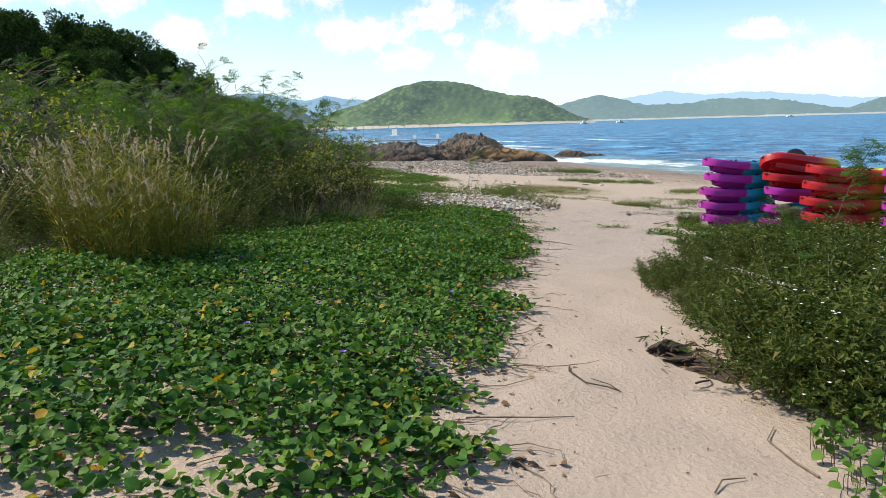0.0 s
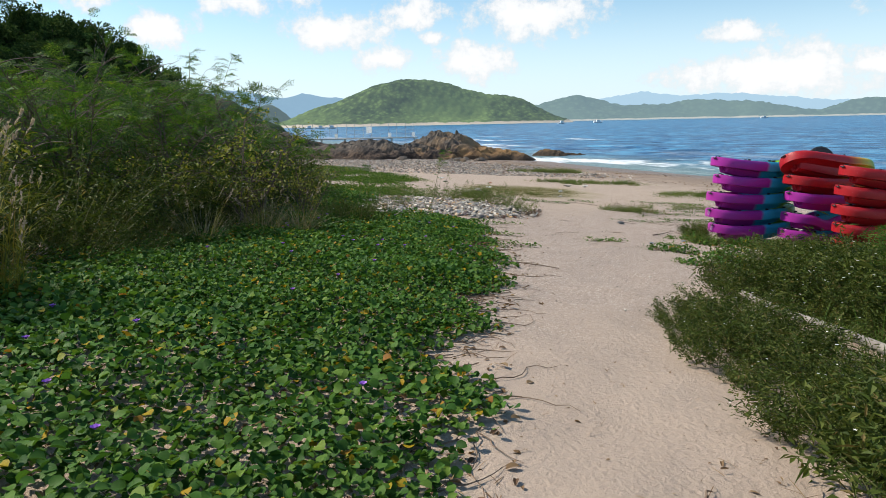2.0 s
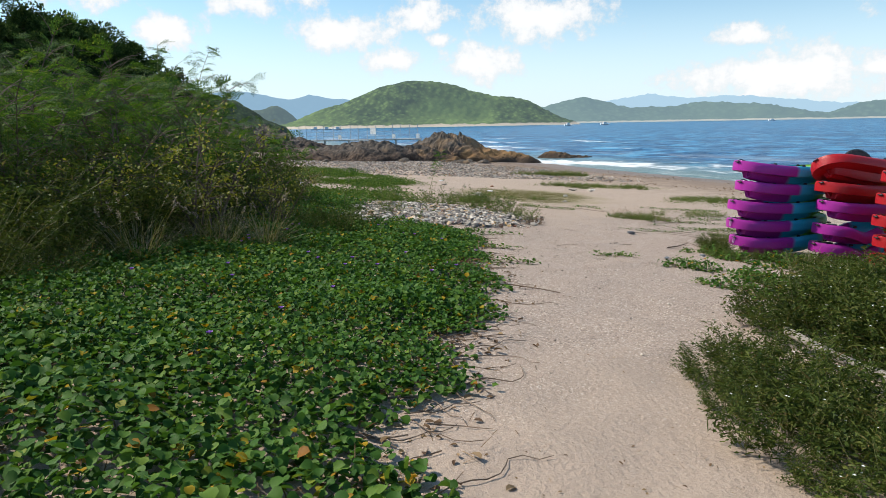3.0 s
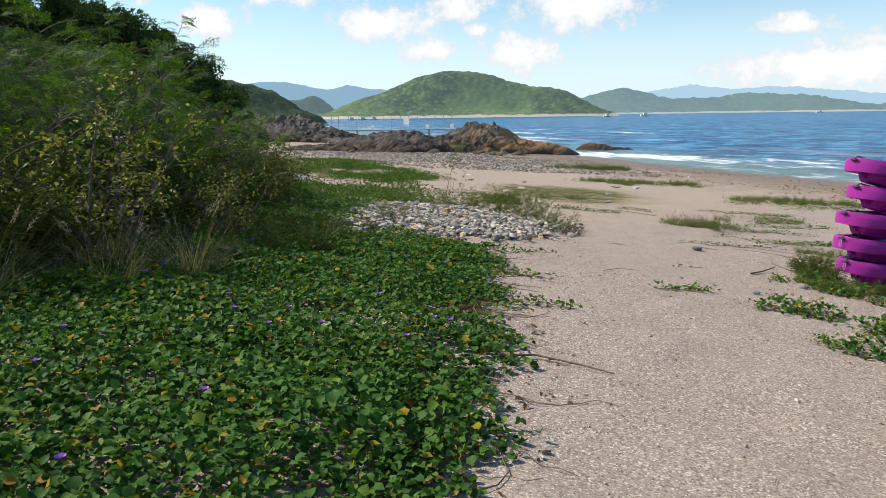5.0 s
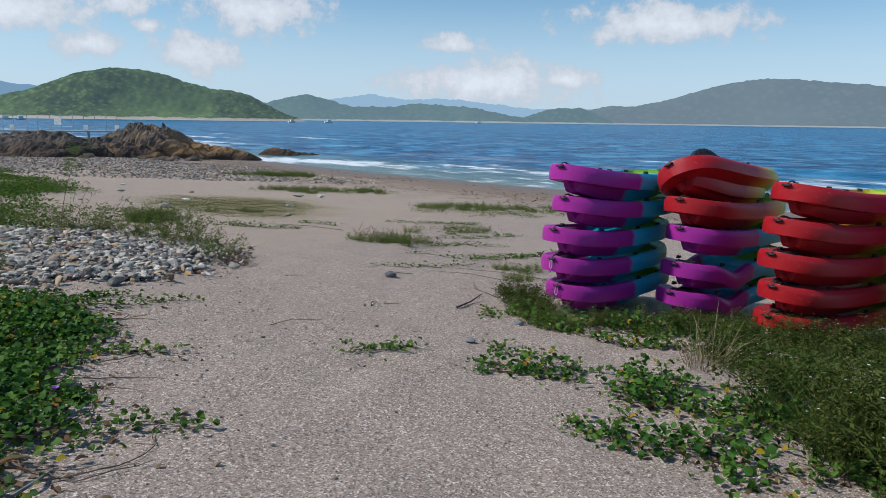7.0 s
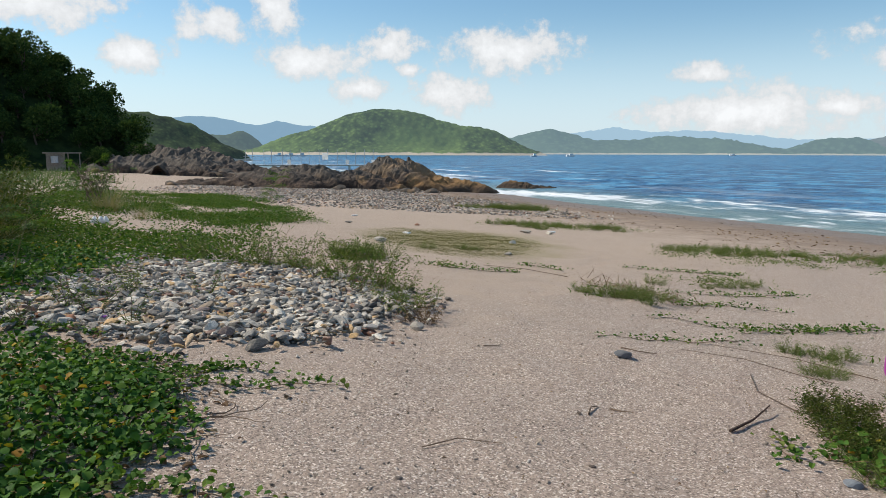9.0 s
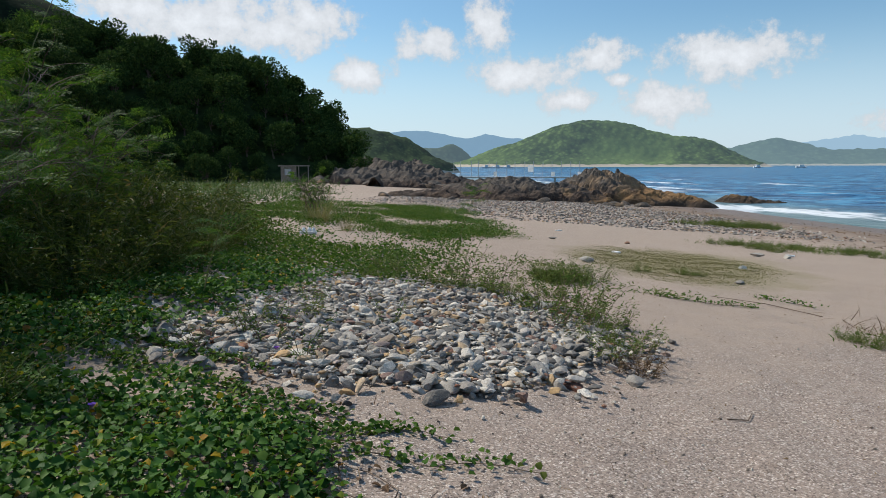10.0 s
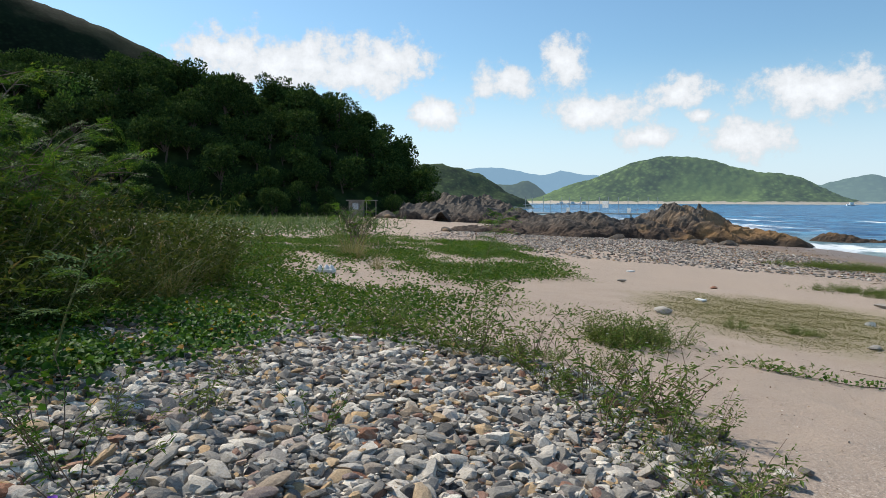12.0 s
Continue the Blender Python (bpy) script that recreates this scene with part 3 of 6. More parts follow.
def far_hill(name, label, bumps, dist, mat, rough_h, grid, depth=0.5, stop=None):
    """A wooded height: bumps are azimuth, degrees high and degrees wide, seen from the beach."""
    rise = [(a, math.tan(radians(h)) * dist, w, math.tan(radians(max(w, 1.0))) * dist * depth) for a, h, w in bumps]
    ends = [toward(a + k * w, dist + m * d) for a, _, w, d in rise for k in (-2.6, 2.6) for m in (-2.4, 2.4)]
    xs, ys = np.arange(min(e[0] for e in ends), max(e[0] for e in ends), grid), np.arange(min(e[1] for e in ends), max(e[1] for e in ends), grid)
    tall = max(r[1] for r in rise)

    def height(x, y):
        az, far = np.degrees(np.arctan2(x - 1.5, y - 8.7)), np.hypot(x - 1.5, y - 8.7)
        z = np.zeros_like(x)
        for a, h, w, d in rise:
            z = z + h * np.exp(-0.5 * (((az - a) / w) ** 2 + ((far - dist) / d) ** 2))
        if stop is not None:
            z = z * (1 - smooth(az, stop - 9, stop))
        shore = smooth(z, math.tan(radians(0.03)) * dist, math.tan(radians(0.22)) * dist)
        z = z - math.tan(radians(0.06)) * dist
        k = np.clip(z / (0.12 * tall), 0, 1)
        # gullies run down the slopes
        gully = ripple(x / (rough_h * 14), y / (rough_h * 40), 2.0) * rough_h * 1.6 * np.clip((dist - far) / (tall * 0.8), 0, 1)
        z = z + k * (rough_h * 0.8 * (ripple(x / (rough_h * 3), y / (rough_h * 3), 1.0) * 0.6 + 0.6 * ripple(x / rough_h, y / rough_h, 4.0)) + gully)
        return SEA_LEVEL - 1 + (0.6 + z - SEA_LEVEL + 1) * shore

    v, f = sheet(xs, ys, height)
    f = f[(v[f][:, :, 2] > SEA_LEVEL - 0.99).any(1)]
    return tagged(new(name, mesh_of(name, v, f, [mat], smooth=True)), label, "hill", kind="structure")


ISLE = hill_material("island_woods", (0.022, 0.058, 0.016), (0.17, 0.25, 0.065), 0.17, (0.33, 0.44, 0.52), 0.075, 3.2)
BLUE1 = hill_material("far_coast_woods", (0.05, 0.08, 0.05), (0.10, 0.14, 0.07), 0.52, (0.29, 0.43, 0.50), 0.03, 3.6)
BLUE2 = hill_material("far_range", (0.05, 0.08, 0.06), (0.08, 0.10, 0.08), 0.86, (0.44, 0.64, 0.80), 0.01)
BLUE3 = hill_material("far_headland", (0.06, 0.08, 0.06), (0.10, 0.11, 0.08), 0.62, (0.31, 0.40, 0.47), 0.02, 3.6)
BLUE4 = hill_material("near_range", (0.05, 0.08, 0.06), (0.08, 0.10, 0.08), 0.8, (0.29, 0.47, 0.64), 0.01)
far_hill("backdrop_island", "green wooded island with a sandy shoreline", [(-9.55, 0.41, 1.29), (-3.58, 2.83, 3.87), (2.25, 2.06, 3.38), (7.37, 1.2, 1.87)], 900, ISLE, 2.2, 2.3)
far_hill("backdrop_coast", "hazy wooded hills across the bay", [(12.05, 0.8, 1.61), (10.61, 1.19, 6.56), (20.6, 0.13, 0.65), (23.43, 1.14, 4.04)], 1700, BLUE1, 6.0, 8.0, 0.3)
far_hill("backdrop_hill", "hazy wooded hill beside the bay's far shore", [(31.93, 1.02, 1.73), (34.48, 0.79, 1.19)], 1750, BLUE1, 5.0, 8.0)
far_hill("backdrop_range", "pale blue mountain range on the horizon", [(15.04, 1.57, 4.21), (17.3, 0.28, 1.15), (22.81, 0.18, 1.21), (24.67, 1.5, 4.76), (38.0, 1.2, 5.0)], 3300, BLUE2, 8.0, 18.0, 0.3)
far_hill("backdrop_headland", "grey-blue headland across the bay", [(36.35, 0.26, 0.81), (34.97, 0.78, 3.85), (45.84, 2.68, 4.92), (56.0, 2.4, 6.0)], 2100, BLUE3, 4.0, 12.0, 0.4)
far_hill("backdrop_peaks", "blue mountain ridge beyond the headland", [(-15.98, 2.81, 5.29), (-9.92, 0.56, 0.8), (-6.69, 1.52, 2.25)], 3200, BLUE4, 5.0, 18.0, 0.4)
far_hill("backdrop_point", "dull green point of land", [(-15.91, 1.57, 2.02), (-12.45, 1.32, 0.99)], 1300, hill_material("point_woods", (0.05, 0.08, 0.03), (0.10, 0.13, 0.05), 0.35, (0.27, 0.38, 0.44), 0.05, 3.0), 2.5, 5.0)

# the near hill on the land side
HILL_BASE, HILL_ALONG, HILL_IN = np.array([-24.0, 100.0]), np.array([-0.8, -0.6]), np.array([-0.6, 0.8])


def hill_h(x, y):
    dx, dy = np.asarray(x, float) - HILL_BASE[0], np.asarray(y, float) - HILL_BASE[1]
    a, w = dx * HILL_ALONG[0] + dy * HILL_ALONG[1], dx * HILL_IN[0] + dy * HILL_IN[1]
    top = np.interp(a, [-6, 0, 3, 8, 12, 20, 30, 50, 90, 150], [0, 1.0, 4.0, 8.5, 11.3, 14.2, 16.0, 17.5, 19.0, 21.0])
    return -1.4 - 3.0 * smooth(-a, -3.0, 3.0) + top * smooth(w, -3 + 0.5 * ripple(a * 0.2, a * 0), 16 + 0.12 * np.maximum(a, 0)) * (1 - 0.5 * smooth(w, 45, 90)) + 0.4 * ripple(x * 0.2, y * 0.2)


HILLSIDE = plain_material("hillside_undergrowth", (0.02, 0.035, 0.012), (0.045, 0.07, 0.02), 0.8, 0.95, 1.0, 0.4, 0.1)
hv, hf = sheet(np.arange(-190, -14, 2.0), np.arange(-30, 180, 2.0), hill_h)
hd = (hv[:, 0] - HILL_BASE[0]) * HILL_IN[0] + (hv[:, 1] - HILL_BASE[1]) * HILL_IN[1]
hf = hf[(hd[hf] > -5).all(1)]
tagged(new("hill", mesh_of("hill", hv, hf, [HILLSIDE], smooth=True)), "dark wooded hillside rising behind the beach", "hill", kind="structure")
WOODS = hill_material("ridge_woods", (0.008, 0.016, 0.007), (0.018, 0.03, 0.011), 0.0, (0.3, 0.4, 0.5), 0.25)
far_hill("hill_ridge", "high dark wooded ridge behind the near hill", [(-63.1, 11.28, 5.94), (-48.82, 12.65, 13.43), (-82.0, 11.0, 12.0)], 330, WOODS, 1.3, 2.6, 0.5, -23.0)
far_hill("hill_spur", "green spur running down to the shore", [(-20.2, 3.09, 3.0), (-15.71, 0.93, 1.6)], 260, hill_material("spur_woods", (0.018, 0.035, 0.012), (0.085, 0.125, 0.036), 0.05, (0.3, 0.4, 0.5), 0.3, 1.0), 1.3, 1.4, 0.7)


# ---- shore rocks ----
def rock_mesh(seed, squash=0.6, detail=3, jag=0.35):
    bm = bmesh.new()
    bmesh.ops.create_icosphere(bm, subdivisions=detail, radius=1.0)
    o = Vector((seed * 7.3, seed * 3.1, seed * 1.7))
    for vt in bm.verts:
        p = vt.co.copy()
        c = noise.noise(p * 1.1 + o) * jag + abs(noise.noise(p * 2.6 + o)) * jag * 0.8 + noise.noise(p * 6 + o) * jag * 0.25
        k = 1 + c
        q = p * k
        # broken planes
        for ax in (Vector((0.6, 0.2, 0.75)), Vector((-0.5, 0.55, 0.65)), Vector((0.1, -0.8, 0.6))):
            d = q.dot(ax.normalized()) - 0.78
            if d > 0:
                q -= ax.normalized() * d * 0.75
        vt.co = Vector((q.x, q.y, q.z * squash))
    bmesh.ops.triangulate(bm, faces=bm.faces)
    me = bpy.data.meshes.new("shore_rock")
    bm.to_mesh(me)
    bm.free()
    me.materials.append(ROCK)
    return me


def lay_rock(me, x, y, z, sx, sy, sz, yaw, label, group="shore rocks"):
    ob = new("shore_rock", me)
    ob.matrix_world = Matrix.Translation((x, y, z)) @ Euler((0, 0, yaw)).to_matrix().to_4x4() @ Matrix.Diagonal((sx, sy, sz, 1))
    return tagged(ob, label, "rock", group)


def outcrop(name, label, x0, x1, y0, y1, height, step, seed):
    """A jagged ledge of rock grown out of the beach."""
    def h(x, y):
        u, w = (x - (x0 + x1) / 2) / ((x1 - x0) / 2), (y - (y0 + y1) / 2) / ((y1 - y0) / 2)
        r = np.sqrt(u * u + w * w) + 0.22 * ripple(x * 0.7, y * 0.7, seed)
        env = np.clip(1.35 - r * 1.35, 0, 1) ** 0.42
        crag = 0.74 + 0.26 * ripple(x * 0.45, y * 0.8, seed + 1) + 0.24 * np.abs(ripple(x * 1.1, y * 1.6, seed + 2)) + 0.10 * ripple(x * 2.6, y * 3.1, seed + 3) + 0.06 * ripple(x * 8, y * 8, seed)
        strata = np.floor((x * 0.5 + y * 0.9) * 1.4 + 0.6 * ripple(x * 0.8, y * 0.5, seed)) % 3 * 0.11
        return ground_z(x, y) - 0.35 + height(u) * env * (crag + strata) + 0.12 * env
    v, f = sheet(np.arange(x0 - 1, x1 + 1, step), np.arange(y0 - 1, y1 + 1, step), h)
    ob = new(name, mesh_of(name, v, f, [ROCK]))
    return tagged(ob, label, "rock", "shore rocks")


outcrop("rock_outcrop", "jagged brown and ochre rock ledge above the surf", -4.5, 9.5, 61.5, 68.5, lambda u: 1.15 + 1.4 * np.exp(-((u + 0.08) / 0.36) ** 2) + 0.35 * np.exp(-((u - 0.6) / 0.3) ** 2), 0.14, 1.0)
outcrop("rock_outcrop", "low dark rock shelf on the beach", -13.0, 3.0, 58.0, 66.5, lambda u: 1.5 + 0.25 * u, 0.16, 2.6)
outcrop("rock_outcrop", "flat dark wave-washed rock in the shallows", 10.0, 18.5, 70.5, 73.0, lambda u: 1.2 - 0.15 * u, 0.16, 4.1)
outcrop("rock_outcrop", "long pale broken rock shore below the spur", -31.0, -11.0, 84.0, 112.0, lambda u: 2.4 - 1.6 * u, 0.35, 6.2)
RM = [rock_mesh(i + 1.0) for i in range(5)]
rr = np.random.default_rng(5)
for i in range(16):
    a = rr.uniform(0, 1)
    x, y = -13 + 22 * a + rr.normal(0, 1.0), 58.5 + 3.0 * a + rr.normal(0, 1.4) - 1.5
    s = rr.uniform(0.2, 0.5)
    lay_rock(RM[i % 5], x, y, gz(x, y) + 0.1 * s, s, s * rr.uniform(0.6, 1), s * 0.9, rr.uniform(0, 6), "dark rough boulder on the shore")
for i in range(34):
    a = rr.uniform(0, 1)
    x, y = -31 + 19 * a + rr.normal(0, 1.0), 88 - 2 * a + rr.normal(0, 1.6)
    s = rr.uniform(0.4, 1.3)
    lay_rock(RM[i % 5], x, y, gz(x, y) + 0.15 * s, s, s * rr.uniform(0.6, 1), s * 0.9, rr.uniform(0, 6), "pale angular boulder below the hill")


# ---- jetty with fence posts, and the shed at the foot of the hill ----
def jetty():
    j = empty("jetty", pose(-10.5, 121, SEA_LEVEL, 0, 0, 4))
    part("deck", mesh_of("deck", *box(-12, -1.2, 0.95, 9, 1.2, 1.15), [CONCRETE]), j, "weathered concrete deck")
    post = mesh_of("fence_post", *tube([(0, 0, 0), (0, 0, 2.4)], 0.045, 0.045, 6), [STEEL])
    leg = mesh_of("jetty_leg", *tube([(0, 0, -3.5), (0, 0, 0.97)], 0.16, 0.16, 8), [CONCRETE])
    for i in range(15):
        o = part("fence_post", post, j)
        o.location = (-11.5 + i * 1.42, -1.1 if i % 2 else 1.1, 1.15)
    for i in range(6):
        o = part("jetty_leg", leg, j)
        o.location = (-11 + i * 3.9, -0.9, 0)
    for z in (1.75, 2.4):
        part("rail", mesh_of("rail", *tube([(-11.5, -1.1, z), (8.4, -1.1, z)], 0.025, 0.025, 5), [STEEL]), j)
    b = part("sign_board", mesh_of("sign_board", *box(-0.6, -0.03, -0.5, 0.6, 0.03, 0.5), [WHITE]), j, "blank white notice board")
    b.matrix_local = pose(0.9, -1.3, 2.45, 0, 0, -42)
    for x in (-4.6, 4.3, 8.3):
        b = part("sign_board", mesh_of("sign_board", *box(-0.35, -0.03, -0.35, 0.35, 0.03, 0.35), [WHITE]), j, "small white panel")
        b.matrix_local = pose(x, -1.3, 1.6, 0, 0, -42)
    return tagged(j, "concrete jetty with steel fence posts and a white notice board", "jetty")


jetty()


def shed():
    s = empty("hut", pose(-34.6, 89.5, gz(-34.6, 89.5), 0, 0, 25))
    part("wall", mesh_of("wall", *box(-1.6, -1.2, 0, 0.2, 1.2, 1.9), [DRIFT]), s, "grey block wall")
    part("roof", mesh_of("roof", *box(-1.9, -1.5, 1.9, 1.8, 1.5, 2.02), [DRIFT]), s, "flat sheet-metal roof")
    part("tank", mesh_of("tank", *joined([tube([(-0.8, -1.6, 0.9), (-0.8, -1.6, 1.6)], 0.36, 0.36, 14)]), [STEEL]), s, "white water tank")
    for x in (0.5, 1.6):
        part("post", mesh_of("post", *tube([(x, -1.3, 0), (x, -1.3, 1.95)], 0.06, 0.06, 6), [DRIFT]), s)
    return tagged(s, "small grey hut with a white tank at the hill's foot", "hut")


shed()


def far_boat(x, y, length):
    b = empty("motor_boat", pose(x, y, SEA_LEVEL, 0, 0, 10))
    v, f = tube([(-length / 2, 0, 0.5), (-length * 0.2, 0, 0.45), (length * 0.25, 0, 0.55), (length / 2, 0, 0.9)], length * 0.14, length * 0.03, 8)
    part("hull", mesh_of("hull", v, f, [WHITE]), b)
    part("cabin", mesh_of("cabin", *box(-length * 0.2, -0.9, 0.8, length * 0.15, 0.9, 2.6), [WHITE]), b)
    return tagged(b, "distant white motor boat on the water", "boat", "boats in the bay")


for a, d, l in ((10.9, 600, 7), (13.8, 640, 9), (26.0, 1100, 12), (-8.0, 560, 8), (-8.9, 575, 9), (-9.8, 590, 8)):
    far_boat(*toward(a, d), l)


# ---- kayaks ----
LONG = 1.9


def kayak_hull(dip=0.0, n=34):
    """A short moulded sit-on-top hull: upright rim band, undercut chined belly, sunken cockpit."""
    rings = []
    for i in range(n + 1):
        t = 0.5 - 0.5 * math.cos(math.pi * i / n)
        q = abs(2 * t - 1)
        w = 0.31 * (1 - q ** 4.5) ** 0.5 + 0.055 * (1 - q ** 12)
        e = (1 - q ** 8) ** 0.5
        sheer = 0.05 * q ** 2.2 - dip * math.exp(-((t - 0.32) / 0.10) ** 2)
        cock = 0.11 * smooth(t, 0.18, 0.26) * (1 - smooth(t, 0.80, 0.88)) - 0.03 * math.exp(-((t - 0.55) / 0.03) ** 2)
        zt, zb = 0.33 + sheer, 0.02 + 0.13 * q ** 2.0
        band = zt - 0.165 + 0.015 * q
        inset = 0.165
        b = max(w - inset, 0.01)
        prof = [(0, zt - cock), (0.45 * w, zt - cock), (0.68 * w, zt - cock * 0.6), (0.76 * w, zt + 0.012), (0.90 * w, zt + 0.008), (0.98 * w, zt - 0.022), (w, zt - 0.05), (1.0 * w, band + 0.03), (0.97 * w, band + 0.005),
                (0.90 * b, band - 0.01), (0.80 * b, zb + 0.06), (0.62 * b, zb + 0.012), (0.32 * b, zb + 0.02), (0.1 * b, zb), (0, zb)]
        xx = LONG * t
        bel = (0.19 * (1 - 2 * t)) * smooth(q, 0.75, 1.0)
        ring = [(xx + (bel if j > 8 else 0.0), y, z) for j, (y, z) in enumerate(prof)]
        ring += [(x, -y, z) for x, y, z in ring[-2:0:-1]]
        rings.append(ring)
    k = len(rings[0])
    v = np.array(rings).reshape(-1, 3)
    f = []
    for i in range(n):
        for j in range(k):
            q, w2 = i * k + j, i * k + (j + 1) % k
            f += [(q, w2, w2 + k), (q, w2 + k, q + k)]
    c0, c1 = len(v), len(v) + 1
    v = np.concatenate([v, [v[:k].mean(0), v[-k:].mean(0)]])
    for j in range(k):
        f += [(c0, (j + 1) % k, j), (c1, n * k + j, n * k + (j + 1) % k)]
    return v, np.array(f)


HANDLE = mesh_of("carry_handle", *joined([tube([(0.10, 0, 0.392), (0.06, 0, 0.405), (0.02, 0, 0.40), (-0.012, 0, 0.372)], 0.008, 0.007, 6), box(0.09, -0.02, 0.382, 0.12, 0.02, 0.396)]), [BLACK], smooth=True)
TOGGLE = mesh_of("toggle", *tube([(-0.014, -0.045, 0.368), (-0.016, 0, 0.362), (-0.014, 0.045, 0.368)], 0.011, 0.011, 8), [BLACK], smooth=True)
CLIP = mesh_of("snap_hook", *tube([(-0.022 - 0.004 * math.cos(t), 0.016 * math.sin(t) * (1 + 0.3 * math.cos(t)), 0.318 - 0.048 * math.cos(t)) for t in np.linspace(0, 2 * math.pi, 19)], 0.0045, 0.0045, 6), [STEEL], smooth=True)
STRAP = mesh_of("strap_eye", *joined([box(-0.03, -0.012, 0, 0.03, 0.012, 0.018), box(-0.012, -0.02, 0.018, 0.012, 0.02, 0.03)]), [BLACK])
HATCH = mesh_of("hatch_cover", *tube([(0, 0, 0), (0, 0, 0.02)], 0.08, 0.075, 18), [BLACK])
HULLS = {(c, d): mesh_of("hull", *kayak_hull(d), [KAYAK[c]], smooth=True) for c in KAYAK for d in (0.0, 0.09)}
for me in HULLS.values():
    me.set_sharp_from_angle(angle=radians(32))


def kayak(m, colour, label, dip=0.0, hooked=False):
    k = empty("kayak", m)
    part("hull", HULLS[(colour, dip)], k)
    for x, turn in ((0, 0), (LONG, 180)):
        h = part("carry_handle", HANDLE, k, "black rope carry handle")
        h.matrix_local = pose(x, 0, 0, 0, 0, turn)
        part("toggle", TOGGLE, h)
        if hooked and x == 0:
            part("snap_hook", CLIP, h, "shiny steel snap hook")
    for x, y in ((0.45, 0.26), (0.45, -0.26), (1.05, 0.3), (1.05, -0.3), (1.5, 0.26), (1.5, -0.26)):
        s = part("strap_eye", STRAP, k)
        s.location = (x, y, 0.338)
    h = part("hatch_cover", HATCH, k, "round black hatch cover")
    h.location = (0.26, 0, 0.345)
    return tagged(k, label, "kayak", "stacked kayaks")


# each stack: place of the lowest bow, heading, boats from below
PURPLE, RED = "kayak_purple_plastic", "kayak_red_plastic"
STACKS = [
    (5.54, 15.15, 19.0, [(PURPLE, 0.0)] * 5),
    (6.66, 14.64, 14.0, [(PURPLE, 0.09), (PURPLE, 0.09), (PURPLE, 0.0), (RED, 0.0), (RED, 0.0)]),
    (7.05, 13.75, 4.0, [(RED, 0.0)] * 5),
    (8.25, 13.1, 2.0, [(PURPLE, 0.0)] * 6),
]
LIFT = [0.0, 0.27, 0.56, 0.86, 1.16, 1.45]
NOSE = [0.0, 0.5, 1.5, 2.5, 4.0, 4.0]
kr = np.random.default_rng(3)
top_red = None
for si, (x, y, yaw, boats) in enumerate(STACKS):
    base = gz(x + 0.9, y) - 0.03
    for i, (c, d) in enumerate(boats):
        roll, nose, lift = 0.0, NOSE[i], LIFT[i]
        if si == 1 and i == 4:
            roll, nose, lift = -30.0, 8.0, LIFT[i] + 0.06
        if si == 1:
            lift += (0.03, 0.05, 0.11, 0.09, 0.03)[i]
        m = pose(x + kr.normal(0, 0.02) - (0.03 if i < 2 else 0.0), y + kr.normal(0, 0.02), base + lift + 0.02 + 0.016 * nose, 0, 0, yaw + kr.normal(0, 1.2)) @ pose(0, 0, 0, roll, nose, 0)
        k = kayak(m, c, ("purple and turquoise" if c == PURPLE else "red and yellow") + (" plastic kayak lying on the grass under others" if i == 0 else " plastic kayak lying in a stack"), d, si == 0 and i < 2)
        if si == 1 and i == 4:
            top_red = k


def backrest(k):
    """The folded seat back that stands up from the top boat."""
    p = np.array([(0.05 * math.sin(t), 0.24 * math.cos(t), 0.40 * math.sin(t)) for t in np.linspace(0, math.pi, 14)])
    o = part("backrest", mesh_of("backrest", *joined([tube(p, 0.05, 0.05, 8), box(-0.02, -0.2, 0.0, 0.03, 0.2, 0.26), box(-0.015, -0.14, 0.26, 0.035, 0.14, 0.36)]), [BLACK]), k, "padded black backrest")
    o.matrix_local = pose(0.95, 0.12, 0.34, 20, 0, 70)


backrest(top_red)

# ---- leaves and plants: shapes ----
def leaf_shape(length, width, fold=0.25, curl=0.2, notch=0.0):
    """A folded leaf along +x with its stalk at the origin."""
    xs = [0.0, 0.22, 0.55, 0.85]
    ws = [0.0, 0.42, 0.5, 0.32]
    v = [(0, 0, 0)]
    for x, w in zip(xs[1:], ws[1:]):
        z = -curl * x * x
        v += [(x, w * width / length, z + fold * w * width / length * 1.2), (x, 0, z), (x, -w * width / length, z + fold * w * width / length * 1.2)]
    v.append((1.0 - notch, 0, -curl))
    v = np.array(v) * length
    f = [(0, 2, 1), (0, 3, 2), (1, 2, 5), (1, 5, 4), (2, 3, 6), (2, 6, 5), (4, 5, 8), (4, 8, 7), (5, 6, 9), (5, 9, 8), (7, 8, 10), (8, 9, 10)]
    return v, np.array(f)


def leaf_light(length, width, fold=0.25, curl=0.2):
    """The same leaf with fewer faces."""
    h = width / length
    v = np.array([(0, 0, 0), (0.3, 0.46 * h, fold * 0.5 * h), (0.3, 0, -curl * 0.09), (0.3, -0.46 * h, fold * 0.5 * h), (0.78, 0.40 * h, fold * 0.45 * h - curl * 0.6), (0.78, 0, -curl * 0.6), (0.78, -0.40 * h, fold * 0.45 * h - curl * 0.6), (0.95, 0, -curl)]) * length
    return v, np.array([(0, 2, 1), (0, 3, 2), (1, 2, 5), (1, 5, 4), (2, 3, 6), (2, 6, 5), (4, 5, 7), (5, 6, 7)])


def blade_shape(length, width, droop=0.5):
    n = 4
    v, f = [], []
    for i in range(n):
        t = i / n
        v += [(t * length, width / 2 * (1 - t * 0.5), -droop * length * t * t), (t * length, -width / 2 * (1 - t * 0.5), -droop * length * t * t)]
    v.append((length, 0, -droop * length))
    for i in range(n - 1):
        a = 2 * i
        f += [(a, a + 1, a + 3), (a, a + 3, a + 2)]
    f.append((2 * n - 2, 2 * n - 1, 2 * n))
    return np.array(v), np.array(f)


